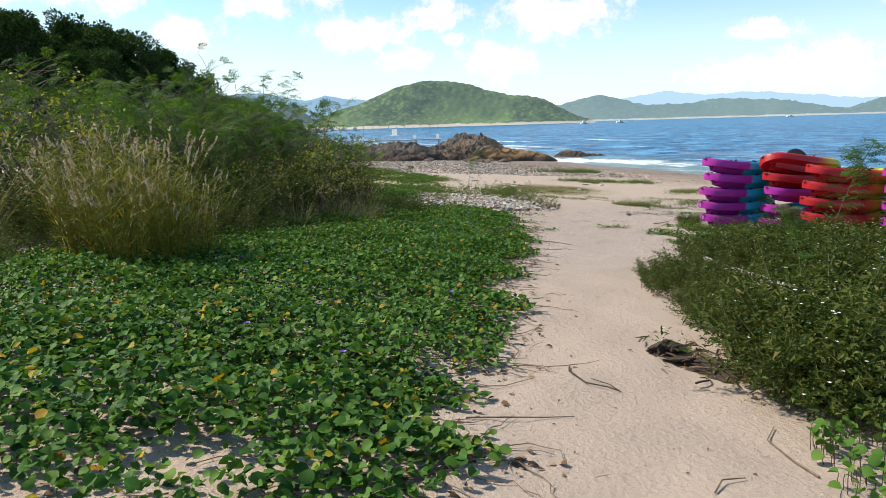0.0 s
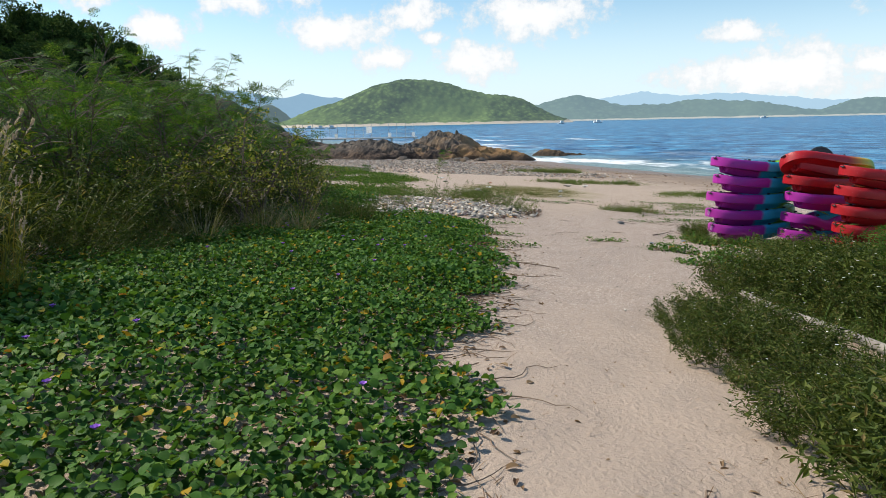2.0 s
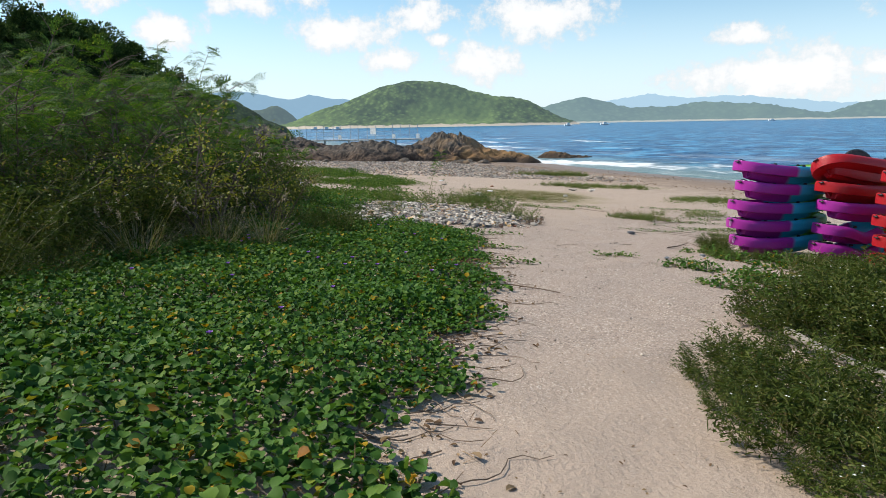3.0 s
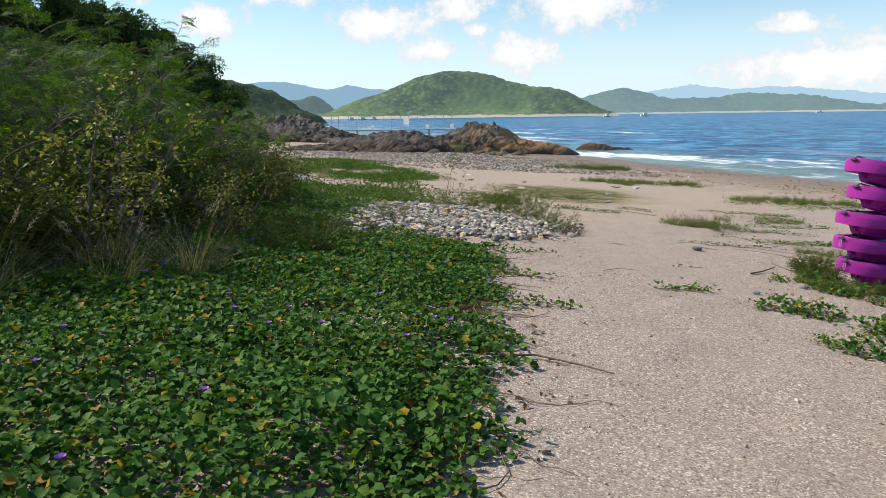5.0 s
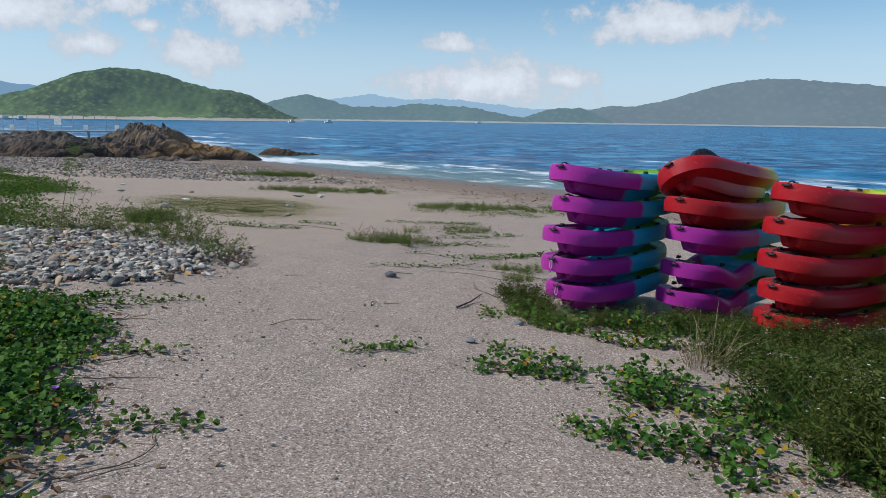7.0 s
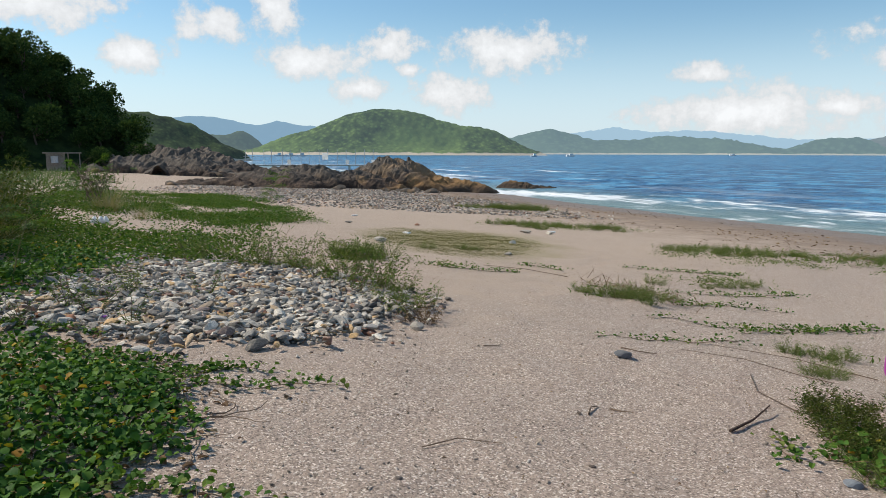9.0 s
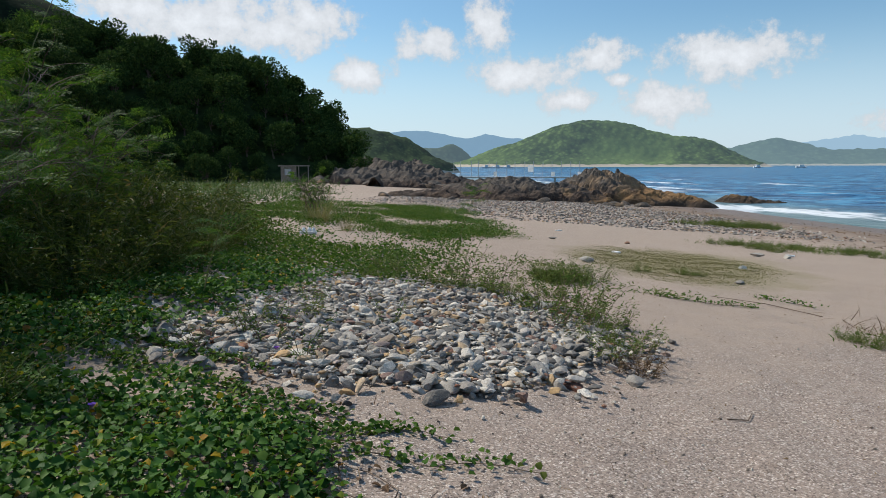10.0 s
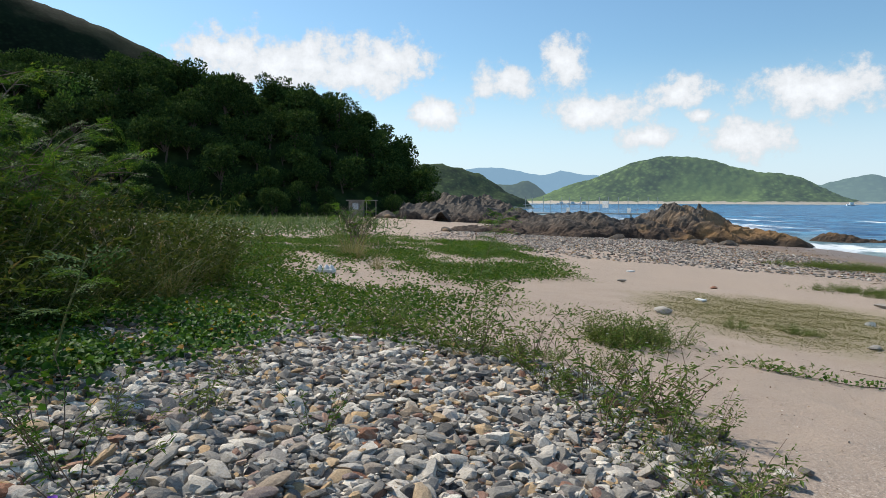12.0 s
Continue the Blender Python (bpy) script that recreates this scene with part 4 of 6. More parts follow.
def leaflet(length, width):
    return np.array([(0, 0, 0), (length * 0.45, width / 2, 0), (length, 0, -0.06 * length), (length * 0.45, -width / 2, 0)]), np.array([(0, 2, 1), (0, 3, 2)])


def folded(length, width):
    v, f = leaflet(length, width)
    return v + np.array([(0, 0, 0), (0, 0, 0.22 * width), (0, 0, -0.1 * length), (0, 0, 0.22 * width)]), f


def frond_shape(length, pairs, pinna, pleaf, seed=1):
    """A feathery twice-parted frond along +x, ragged and drooping."""
    out = []
    rng = np.random.default_rng(seed)
    sag = rng.uniform(0.3, 0.6)
    lift = rng.uniform(-0.5, 0.3, pairs * 2)
    slant = rng.normal(0, 0.16, pairs * 2)
    reach = rng.uniform(0.55, 1.1, pairs * 2)
    for i in range(pairs):
        t = (i + 1.2) / (pairs + 0.6)
        x, z = t * length, -sag * length * t * t
        full = pinna * math.sin(math.pi * (0.18 + 0.72 * t)) + 0.01
        for sgn in (1, -1):
            j = 2 * i + (sgn > 0)
            ang, pl = sgn * (0.95 + slant[j]), full * reach[j]
            for q in range(pleaf):
                if rng.uniform() < 0.12:
                    continue
                u = (q + 0.7) / pleaf
                px, py = x + math.cos(ang) * pl * u, math.sin(ang) * pl * u
                lv, lf = leaflet(pl / pleaf * 2.3, pl / pleaf * 0.95)
                sd = ang + (0.9 if q % 2 else -0.9) * sgn
                c, s = math.cos(sd), math.sin(sd)
                lv = np.stack([lv[:, 0] * c - lv[:, 1] * s + px, lv[:, 0] * s + lv[:, 1] * c + py, lv[:, 2] * 2 + z + (lift[j] - 0.3 * u) * pl * u + rng.normal(0, 0.004)], -1)
                out.append((lv, lf))
    # the stalk and the ribs that carry the leaflets
    for i in range(4):
        a, b = i / 4, (i + 1) / 4
        za, zb = -sag * length * a * a, -sag * length * b * b
        out.append((np.array([(a * length, -0.003, za), (a * length, 0.003, za), (b * length, 0, zb)]), np.array([(0, 2, 1)])))
    for i in range(pairs):
        t = (i + 1.2) / (pairs + 0.6)
        x, z = t * length, -sag * length * t * t
        full = pinna * math.sin(math.pi * (0.18 + 0.72 * t)) + 0.01
        for sgn in (1, -1):
            j = 2 * i + (sgn > 0)
            ang, pl = 0.95 + slant[j], full * reach[j]
            e = (x + math.cos(ang) * pl, sgn * math.sin(ang) * pl, z + (lift[j] - 0.3) * pl)
            out.append((np.array([(x - 0.003, 0, z), (x + 0.003, 0, z), e]), np.array([(0, 1, 2)])))
    return joined(out)


def dirs_to(m_dirs):
    d = np.asarray(m_dirs, float)
    d = d / (np.linalg.norm(d, axis=1)[:, None] + 1e-9)
    return np.arctan2(d[:, 1], d[:, 0]), -np.arcsin(np.clip(d[:, 2], -1, 1))


def plant(name, stems, leaves, stem_mat, leaf_mat, extra=(), leaf_name="foliage"):
    p = empty(name)
    part("stem", mesh_of("stem", *stems, [stem_mat]), p, kind="stuff")
    part(leaf_name, mesh_of(leaf_name, *leaves, [leaf_mat]), p, kind="stuff")
    for nm, vf, mat in extra:
        part(nm, mesh_of(nm, *vf, [mat]), p, kind="stuff")
    return p


def feathery_shrub(seed, height=2.6, spreadr=1.2, fronds=240, yellow=False):
    rng = np.random.default_rng(seed)
    stems, ends = [], []
    for i in range(9):
        h = rng.uniform(0, 6.28)
        line = bent((rng.normal(0, 0.15), rng.normal(0, 0.15), -0.05), h, height * rng.uniform(0.75, 1.1), rng.uniform(1.1, 1.5), rng.uniform(0.2, 0.8), 8, rng, 0.12)
        stems.append(tube(line, 0.022, 0.006))
        for k in range(2, 9):
            for b in range(2):
                tw = bent(line[k], rng.uniform(0, 6.28), rng.uniform(0.3, 0.75) * spreadr, rng.uniform(0.2, 1.0), 0.7, 4, rng, 0.25)
                stems.append(tube(tw, 0.008, 0.003, 3))
                ends += [(tw[j], tw[j] - tw[j - 1]) for j in (2, 3, 4)]
        ends.append((line[-1], line[-1] - line[-2]))
    idx = rng.choice(len(ends), fronds)
    at = np.array([ends[i][0] for i in idx])
    di = np.array([ends[i][1] / (np.linalg.norm(ends[i][1]) + 1e-9) for i in idx]) + rng.normal(0, 0.55, (fronds, 3)) + [0, 0, 0.25]
    yaw, pit = dirs_to(di)
    if yellow:
        shapes = [leaf_shape(0.055, 0.032)]
        n = fronds * 7
        at = np.repeat(at, 7, 0) + rng.normal(0, 0.09, (n, 3))
        m = turns(rng.uniform(0, 6.28, n), rng.normal(0, 0.6, n), rng.normal(0, 0.6, n), rng.uniform(0.7, 1.3, n), at)
        v, f = spread(shapes, np.zeros(n, int), m)
    else:
        shapes = [frond_shape(0.32, 7, 0.13, 5, 1), frond_shape(0.26, 6, 0.11, 5, 2), frond_shape(0.3, 7, 0.10, 5, 3), frond_shape(0.22, 6, 0.10, 4, 4)]
        m = turns(yaw, pit, rng.normal(0, 0.5, fronds), rng.uniform(0.75, 1.25, fronds), at)
        v, f = spread(shapes, rng.integers(0, 4, fronds), m)
    return plant("shrub", joined(stems), (v, f), BARK, YELLOW_LEAF if yellow else FEATHER)


def sapling(seed, height, fronds):
    """One thin leaning stem with drooping fronds toward its top."""
    rng = np.random.default_rng(seed)
    line = bent((0, 0, -0.05), rng.uniform(0, 6), height, 1.45, 0.35, 9, rng, 0.2)
    stems = [tube(line, 0.011, 0.004, 5)]
    at, di = [], []
    for i in range(fronds):
        k = 4 + 5 * (i / fronds) ** 0.7
        a = int(k)
        p = line[a] + (line[min(a + 1, 9)] - line[a]) * (k - a)
        h = i * 2.4 + rng.normal(0, 0.4)
        at.append(p), di.append((math.cos(h), math.sin(h), rng.uniform(0.2, 0.9)))
    yaw, pit = dirs_to(di)
    m = turns(yaw, pit, rng.normal(0, 0.4, fronds), rng.uniform(0.6, 1.0, fronds), np.array(at))
    return plant("sapling", joined(stems), spread([frond_shape(0.34, 9, 0.13, 6, 5), frond_shape(0.3, 8, 0.12, 5, 6)], rng.integers(0, 2, fronds), m), GREEN_STEM, FEATHER)


def weed_bush(seed, height=0.55, radius=0.5, n_stem=26, leaves=1100, flowers=9, leaf=(0.034, 0.017), mat=None, name="weed_clump", stem_mat=None, bare=1):
    rng = np.random.default_rng(seed)
    stems, pts, dr = [], [], []
    for i in range(n_stem):
        h = rng.uniform(0, 6.28)
        r = radius * math.sqrt(rng.uniform(0, 1)) * 0.6
        line = bent((r * math.cos(h), r * math.sin(h), -0.03), h + rng.normal(0, 0.5), height * rng.uniform(0.6, 1.25), rng.uniform(0.75, 1.45), rng.uniform(0.1, 0.7), 6, rng, 0.2)
        stems.append(tube(line[::2], 0.004, 0.0018, 3))
        for k in range(bare, 7):
            pts.append(line[k]), dr.append(line[k] - line[k - 1])
    pts, dr = np.array(pts), np.array(dr)
    idx = rng.integers(0, len(pts), leaves)
    at = pts[idx] + rng.normal(0, 0.035 * min(1.0, radius / 0.4), (leaves, 3))
    at[:, 2] = np.maximum(at[:, 2], 0.005)
    m = turns(rng.uniform(0, 6.28, leaves), rng.normal(-0.2, 0.5, leaves), rng.normal(0, 0.5, leaves), rng.uniform(0.6, 1.35, leaves), at)
    lv = spread([folded(*leaf), folded(leaf[0] * 2.4, leaf[1] * 0.4)], (rng.uniform(0, 1, leaves) < 0.25).astype(int), m)
    extra = []
    if flowers:
        fl = []
        tips = pts[6 - bare::7 - bare]
        for i in range(flowers):
            c = tips[rng.integers(0, len(tips))] + rng.normal(0, 0.02, 3) + [0, 0, 0.03]
            for q in range(5):
                a = q * 1.2566
                fl.append((np.array([c, c + [0.008 * math.cos(a - 0.45), 0.008 * math.sin(a - 0.45), 0.003], c + [0.010 * math.cos(a), 0.010 * math.sin(a), 0.002], c + [0.008 * math.cos(a + 0.45), 0.008 * math.sin(a + 0.45), 0.003]]), np.array([(0, 1, 2), (0, 2, 3)])))
        extra.append(("blossom", joined(fl), FLOWER))
    return plant(name, joined(stems), lv, stem_mat or GREEN_STEM, mat or SHRUB, extra)


def grass_tuft(seed, height=0.3, radius=0.14, blades=70, mat=None, name="grass_tuft", plumes=0, width=0.006):
    rng = np.random.default_rng(seed)
    h = rng.uniform(0, 6.28, blades)
    r = radius * np.sqrt(rng.uniform(0, 1, blades)) * 0.5
    at = np.stack([r * np.cos(h), r * np.sin(h), np.full(blades, -0.02)], -1)
    m = turns(h + rng.normal(0, 0.5, blades), -rng.uniform(0.8, 1.5, blades), rng.normal(0, 0.3, blades), height * rng.uniform(0.5, 1.2, blades), at)
    v, f = spread([blade_shape(1.0, width / height, 0.25), blade_shape(1.0, width / height, 0.6)], rng.integers(0, 2, blades), m)
    p = empty(name)
    part("grass", mesh_of("grass", v, f, [mat or MAT_LEAF]), p, kind="stuff")
    if plumes:
        st, pl = [], []
        for i in range(plumes):
            a = rng.uniform(0, 6.28)
            q = radius * rng.uniform(0.1, 0.6)
            line = bent((q * math.cos(a), q * math.sin(a), 0), a + rng.normal(0, 0.5), height * rng.uniform(0.95, 1.45), rng.uniform(1.15, 1.5), rng.uniform(0.1, 0.5), 7, rng, 0.1)
            st.append(tube(line, 0.0035, 0.002, 3))
            n = 26
            k = rng.uniform(0, 1, n)
            top = line[-2] + (line[-1] - line[-2]) * (k[:, None] * 1.2 - 0.1)
            yw, pt = dirs_to(np.repeat((line[-1] - line[-2])[None], n, 0) / 0.15 + rng.normal(0, 0.5, (n, 3)))
            pl.append(spread([leaflet(0.05, 0.009)], np.zeros(n, int), turns(yw, pt, rng.uniform(0, 6, n), rng.uniform(0.6, 1.2, n), top)))
        part("stalk", mesh_of("stalk", *joined(st), [REED]), p, kind="stuff")
        part("plume", mesh_of("plume", *joined(pl), [PLUME]), p, "soft pinkish-grey seed plumes", "stuff")
    return p


def cane_clump(seed, canes=46, height=1.15):
    """Upright leafy canes, each topped with a pale seed plume."""
    rng = np.random.default_rng(seed)
    st, at, di, pl = [], [], [], []
    for i in range(canes):
        a, q = rng.uniform(0, 6.28), 0.22 * math.sqrt(rng.uniform(0, 1))
        tall = height * rng.uniform(0.55, 1.15)
        line = bent((q * math.cos(a), q * math.sin(a), -0.03), a + rng.normal(0, 0.4), tall, rng.uniform(1.2, 1.52), rng.uniform(-0.05, 0.3), 8, rng, 0.12)
        st.append(tube(line, 0.0045, 0.002, 4))
        for k in range(1, 8):
            for b in range(2):
                h = rng.uniform(0, 6.28)
                at.append(line[k] + (line[k + 1] - line[k]) * rng.uniform(0, 1)), di.append((math.cos(h), math.sin(h), rng.uniform(0.5, 1.6)))
        if rng.uniform() < 0.5:
            n = 22
            axis_ = (line[-1] - line[-2]) / np.linalg.norm(line[-1] - line[-2])
            top = line[-1] + axis_ * rng.uniform(-0.02, 0.11, n)[:, None]
            yw, pt = dirs_to(axis_[None] + rng.normal(0, 0.35, (n, 3)))
            pl.append(spread([leaflet(0.034, 0.013)], np.zeros(n, int), turns(yw, pt, rng.uniform(0, 6, n), rng.uniform(0.7, 1.3, n), top)))
    n = len(at)
    yw, pt = dirs_to(di)
    lv = spread([blade_shape(0.20, 0.009, 0.35), blade_shape(0.15, 0.008, 0.55)], rng.integers(0, 2, n), turns(yw, pt, rng.normal(0, 0.5, n), rng.uniform(0.6, 1.2, n), np.array(at)))
    p = empty("reed_clump")
    part("stalk", mesh_of("stalk", *joined(st), [REED]), p, kind="stuff")
    part("foliage", mesh_of("foliage", *lv, [REED]), p, kind="stuff")
    part("plume", mesh_of("plume", *joined(pl), [PLUME]), p, "soft pinkish-grey seed plumes", "stuff")
    return p


def tree(seed, height=5.0, radius=2.2, clumps=1700):
    """A hillside tree: short trunk with limbs, and a crown of many small leaf clumps in lobes."""
    rng = np.random.default_rng(seed)
    limbs = [tube(bent((0, 0, -0.6), rng.uniform(0, 6), height * 0.6, 1.5, 0.2, 5, rng, 0.2), 0.16, 0.08, 6)]
    lobes = []
    for i in range(9):
        a, r = rng.uniform(0, 6.28), radius * rng.uniform(0.15, 0.75)
        c = np.array([r * math.cos(a), r * math.sin(a), height * rng.uniform(0.42, 0.86)])
        lobes.append((c, radius * rng.uniform(0.32, 0.55)))
        limbs.append(tube(np.linspace([0, 0, height * 0.3], c, 4), 0.06, 0.02, 4))
    k = rng.integers(0, len(lobes), clumps)
    d = rng.normal(0, 1, (clumps, 3))
    d /= np.linalg.norm(d, axis=1)[:, None]
    at = np.array([lobes[i][0] for i in k]) + d * (np.array([lobes[i][1] for i in k]) * rng.uniform(0.6, 1.12, clumps))[:, None] * [1, 1, 0.8]
    yw, pt = dirs_to(d + rng.normal(0, 0.6, (clumps, 3)))
    v, f = spread([folded(0.34, 0.24), folded(0.26, 0.18)], rng.integers(0, 2, clumps), turns(yw, pt, rng.uniform(0, 6, clumps), rng.uniform(0.7, 1.4, clumps), at))
    t = empty("tree")
    part("trunk", mesh_of("trunk", *joined(limbs), [BARK]), t)
    part("crown", mesh_of("crown", v, f, [TREE]), t)
    return t


def settle(ob, x, y, yaw=0.0, s=1.0, z=None, lean=0.0):
    ob.matrix_world = pose(x, y, gz(x, y) if z is None else z, lean, 0, yaw) @ Matrix.Scale(s, 4)
    return ob


def plant_out(models, spots, label, category, group):
    """Stand plants at (x, y, size): each model is used once itself, then copied."""
    rng = np.random.default_rng(len(spots) + len(label))
    for i, (x, y, s, *z) in enumerate(spots):
        src = models[i % len(models)]
        ob = src if i < len(models) else copy_thing(src, Matrix())
        settle(ob, x, y, rng.uniform(0, 360), s, z[0] if z else None)
        tagged(ob, label, category, group)


# ---- trees on the hill ----
tr = np.random.default_rng(11)
spots = []
for gx in np.arange(6.0, 150, 2.6):
    for gw in np.arange(-2, 34, 2.9):
        if gw > 16 + 0.1 * gx + 8:
            continue
        a, w = gx + tr.normal(0, 0.8), gw + tr.normal(0, 0.8)
        if abs(a - 14.6) < 2.8 and w < 2.5:
            continue
        if a > 70 and tr.uniform() < 0.5:
            continue
        x, y = HILL_BASE + HILL_ALONG * a + HILL_IN * w
        spots.append((x, y, tr.uniform(0.6, 1.15) * (1.0 if gw > 3 else 0.7), float(hill_h(x, y)) - 0.6))
spots.sort(key=lambda s: math.hypot(s[0] - 2, s[1] - 15))
models = [tree(i, 4.4 + 0.3 * i, 2.0 + 0.12 * i) for i in range(6)]
plant_out(models, spots[:290], "dark green broadleaf tree on the hillside", "tree", "hillside trees")
back = []
for i, (x, y, s, z) in enumerate(spots[290:]):
    me = models[i % 6].children[1].data
    n = len(me.vertices)
    cv, cf = np.empty(n * 3, np.float32), np.empty(len(me.loops), np.int32)
    me.vertices.foreach_get("co", cv), me.loops.foreach_get("vertex_index", cf)
    back.append((cv.reshape(-1, 3) * s + np.array([x, y, z], np.float32), cf.reshape(-1, 3)))
if back:
    tagged(new("far_trees", mesh_of("far_trees", *joined(back), [TREE])), "dark tree crowns higher on the hillside", "trees", kind="stuff")


# scrub that covers the hill above the trees
hr = np.random.default_rng(71)
ha, hw = hr.uniform(7, 120, 95000), hr.uniform(12, 75, 95000)
hx, hy = HILL_BASE[0] + HILL_ALONG[0] * ha + HILL_IN[0] * hw, HILL_BASE[1] + HILL_ALONG[1] * ha + HILL_IN[1] * hw
hz = hill_h(hx, hy) + hr.uniform(0, 1, len(hx)) * np.clip(0.7 + 1.4 * ripple(hx * 0.9, hy * 0.9, 3.0), 0.1, 2.2)
hm = turns(hr.uniform(0, 6.28, len(hx)), hr.normal(-0.2, 0.6, len(hx)), hr.normal(0, 0.6, len(hx)), hr.uniform(0.6, 1.5, len(hx)), np.stack([hx, hy, hz], -1))
tagged(new("hill_scrub", mesh_of("hill_scrub", *spread([folded(0.5, 0.36), folded(0.6, 0.25)], hr.integers(0, 2, len(hx)), hm), [TREE])), "dark green scrub covering the upper hillside", "scrub", kind="stuff")


# ---- shrubs and tall grass on the land side ----
fs = [feathery_shrub(i + 1, 2.3 + 0.15 * (i % 3), 1.2, 250) for i in range(4)]
plant_out(fs, [(-3.9, 13.9, 0.92), (-4.7, 12.4, 0.9), (-5.6, 14.5, 1.0), (-3.2, 15.0, 0.9), (-2.6, 16.4, 0.72), (-4.4, 16.6, 1.0), (-5.8, 17.5, 1.05), (-6.6, 12.8, 0.95), (-7.2, 15.6, 1.05), (-5.6, 19.6, 1.1),
               (-7.0, 20.8, 1.15), (-4.3, 19.0, 0.75), (-6.4, 22.6, 0.9), (-8.6, 18.2, 1.15), (-8.8, 22.2, 1.15), (-8.3, 11.0, 1.0), (-9.5, 14.0, 1.2), (-3.5, 17.8, 0.6), (-10.5, 23.6, 1.1), (-11.0, 19.0, 1.3), (-10.0, 9.0, 1.1), (-5.0, 20.8, 0.8), (-4.9, 18.0, 0.9), (-5.2, 21.6, 0.65)],
          "feathery green shrub with arching twice-parted leaves", "shrub", "feathery shrubs")
plant_out([sapling(75, 3.0, 26), sapling(76, 2.4, 22)], [(-5.2, 19.8, 1.15), (-2.9, 17.0, 0.95), (-4.7, 18.6, 1.1), (0.45, 21.0, 0.6)], "tall thin feathery sapling above the shrubs", "shrub", "tall saplings")
plant_out([feathery_shrub(21, 1.9, 0.8, 170, True), feathery_shrub(22, 1.6, 0.8, 170, True)],
          [(-2.3, 13.0, 0.85), (-1.9, 14.6, 0.6), (-6.2, 10.6, 1.1), (-5.2, 10.9, 1.0), (-7.6, 9.6, 1.1), (-3.4, 12.4, 0.7)], "thin shrub with yellowing leaves", "shrub", "yellowing shrubs")
rs = [cane_clump(31 + i) for i in range(3)]
plant_out(rs, [(-3.5, 7.25, 1.0), (-3.2, 7.55, 0.95), (-3.85, 7.5, 1.1), (-3.5, 7.8, 1.15), (-4.2, 7.8, 1.1), (-3.0, 7.9, 0.8), (-3.85, 8.2, 1.2), (-4.5, 8.3, 1.1)],
          "clump of golden green reed grass with pinkish plumes", "grass", "reed clumps")
dg = [grass_tuft(41 + i, 0.8, 0.5, 190, DRY, "dry_grass_clump", 10, 0.008) for i in range(2)]
plant_out(dg, [(-2.0, 12.3, 0.75), (-1.6, 12.9, 0.7), (-2.6, 11.4, 0.75), (-3.2, 21.3, 0.7), (-3.9, 20.9, 0.8), (-4.0, 21.6, 0.8), (-5.6, 9.4, 1.2), (-6.0, 8.4, 1.3), (-6.8, 7.6, 1.3), (-5.4, 30.0, 0.9), (-5.0, 29.5, 0.8), (-3.5, 27.5, 0.5)],
          "clump of dry greyish grass", "grass", "dry grass clumps")
wr = np.random.default_rng(17)
wb = [weed_bush(51 + i, 0.75, 0.6, 38, 1900, 5, (0.042, 0.019)) for i in range(3)]
edge_spots = [(-0.9, 14.5), (-1.3, 13.9), (-1.6, 14.9), (-1.0, 15.3), (-0.7, 15.0), (-2.2, 13.3), (-2.3, 12.3), (-2.9, 11.2), (-2.9, 10.2), (-3.3, 9.6), (-3.6, 10.6), (-2.2, 15.6), (-3.9, 9.2), (-4.4, 10.2), (-4.9, 6.8), (-5.4, 6.2), (-5.0, 7.7),
              (-2.7, 17.5), (-3.1, 21.0), (-3.4, 20.4), (-3.0, 20.1), (-3.8, 21.4), (-2.6, 18.2), (-2.9, 18.6), (-3.0, 19.6), (-3.3, 18.0), (-3.5, 19.3), (-3.6, 22.6), (-4.3, 23.0), (-4.9, 22.0), (-5.5, 24.8), (-6.6, 25.6), (-7.7, 26.5), (-8.8, 26.2), (-4.6, 11.4), (-5.6, 12.0)]
for i in range(105):
    y = wr.uniform(8.5, 24.5)
    lo = float(np.interp(y, [8.5, 10, 12, 14, 15, 16.5, 18, 20, 22, 24.5], [-4.3, -3.9, -3.3, -2.5, -2.6, -3.5, -3.9, -4.2, -4.8, -6.4]))
    edge_spots.append((lo - abs(wr.normal(0, 1.5)), y))
plant_out(wb, [(x + wr.normal(0, 0.1), y + wr.normal(0, 0.1), wr.uniform(0.5, 0.9) if i < 20 else wr.uniform(0.9, 1.6)) for i, (x, y) in enumerate(edge_spots)], "dense green weedy undergrowth at the shrubs' foot", "weeds", "undergrowth clumps")

# ---- weeds beside the path on the sea side ----
wc = [weed_bush(61 + i, 0.5, 0.5, 56, 3300, 12, (0.037, 0.019), bare=2 + i % 2) for i in range(4)]
spots = []
for y in np.arange(3.65, 13.4, 0.4):
    lo = float(np.interp(y, [3.6, 3.9, 4.3, 4.7, 5.0, 5.5, 6.5, 7.5, 8.6, 9.3, 10.2, 11.5, 13.5], [2.9, 2.5, 2.25, 2.35, 2.42, 2.38, 2.44, 2.44, 2.52, 3.1, 4.3, 5.2, 6.3]))
    for x in np.arange(lo, 8.2 - 0.1 * abs(y - 8), 0.46):
        # the log lies in a lane kept open
        if abs(x - 3.52) < 0.5 and 6.4 < y < 9.6:
            continue
        if y > 12.2 and x > 6.2:
            continue
        if x > 6.4 + 1.1 * math.sin(y * 1.9) or (y < 4.4 and x > 5.2 + math.sin(x * 7)):
            continue
        sz = wr.uniform(0.6, 1.45) * (0.8 if x < lo + 0.4 else 1.0) * (1.12 if y < 6.0 else (0.66 if x < 3.95 else 1.08)) * (0.7 if y > 10 else 1.0)
        spots.append((x + wr.normal(0, 0.09), y + wr.normal(0, 0.09), sz))
plant_out(wc, spots, "tangled green weeds dotted with small white flowers", "weeds", "weeds beside the path")
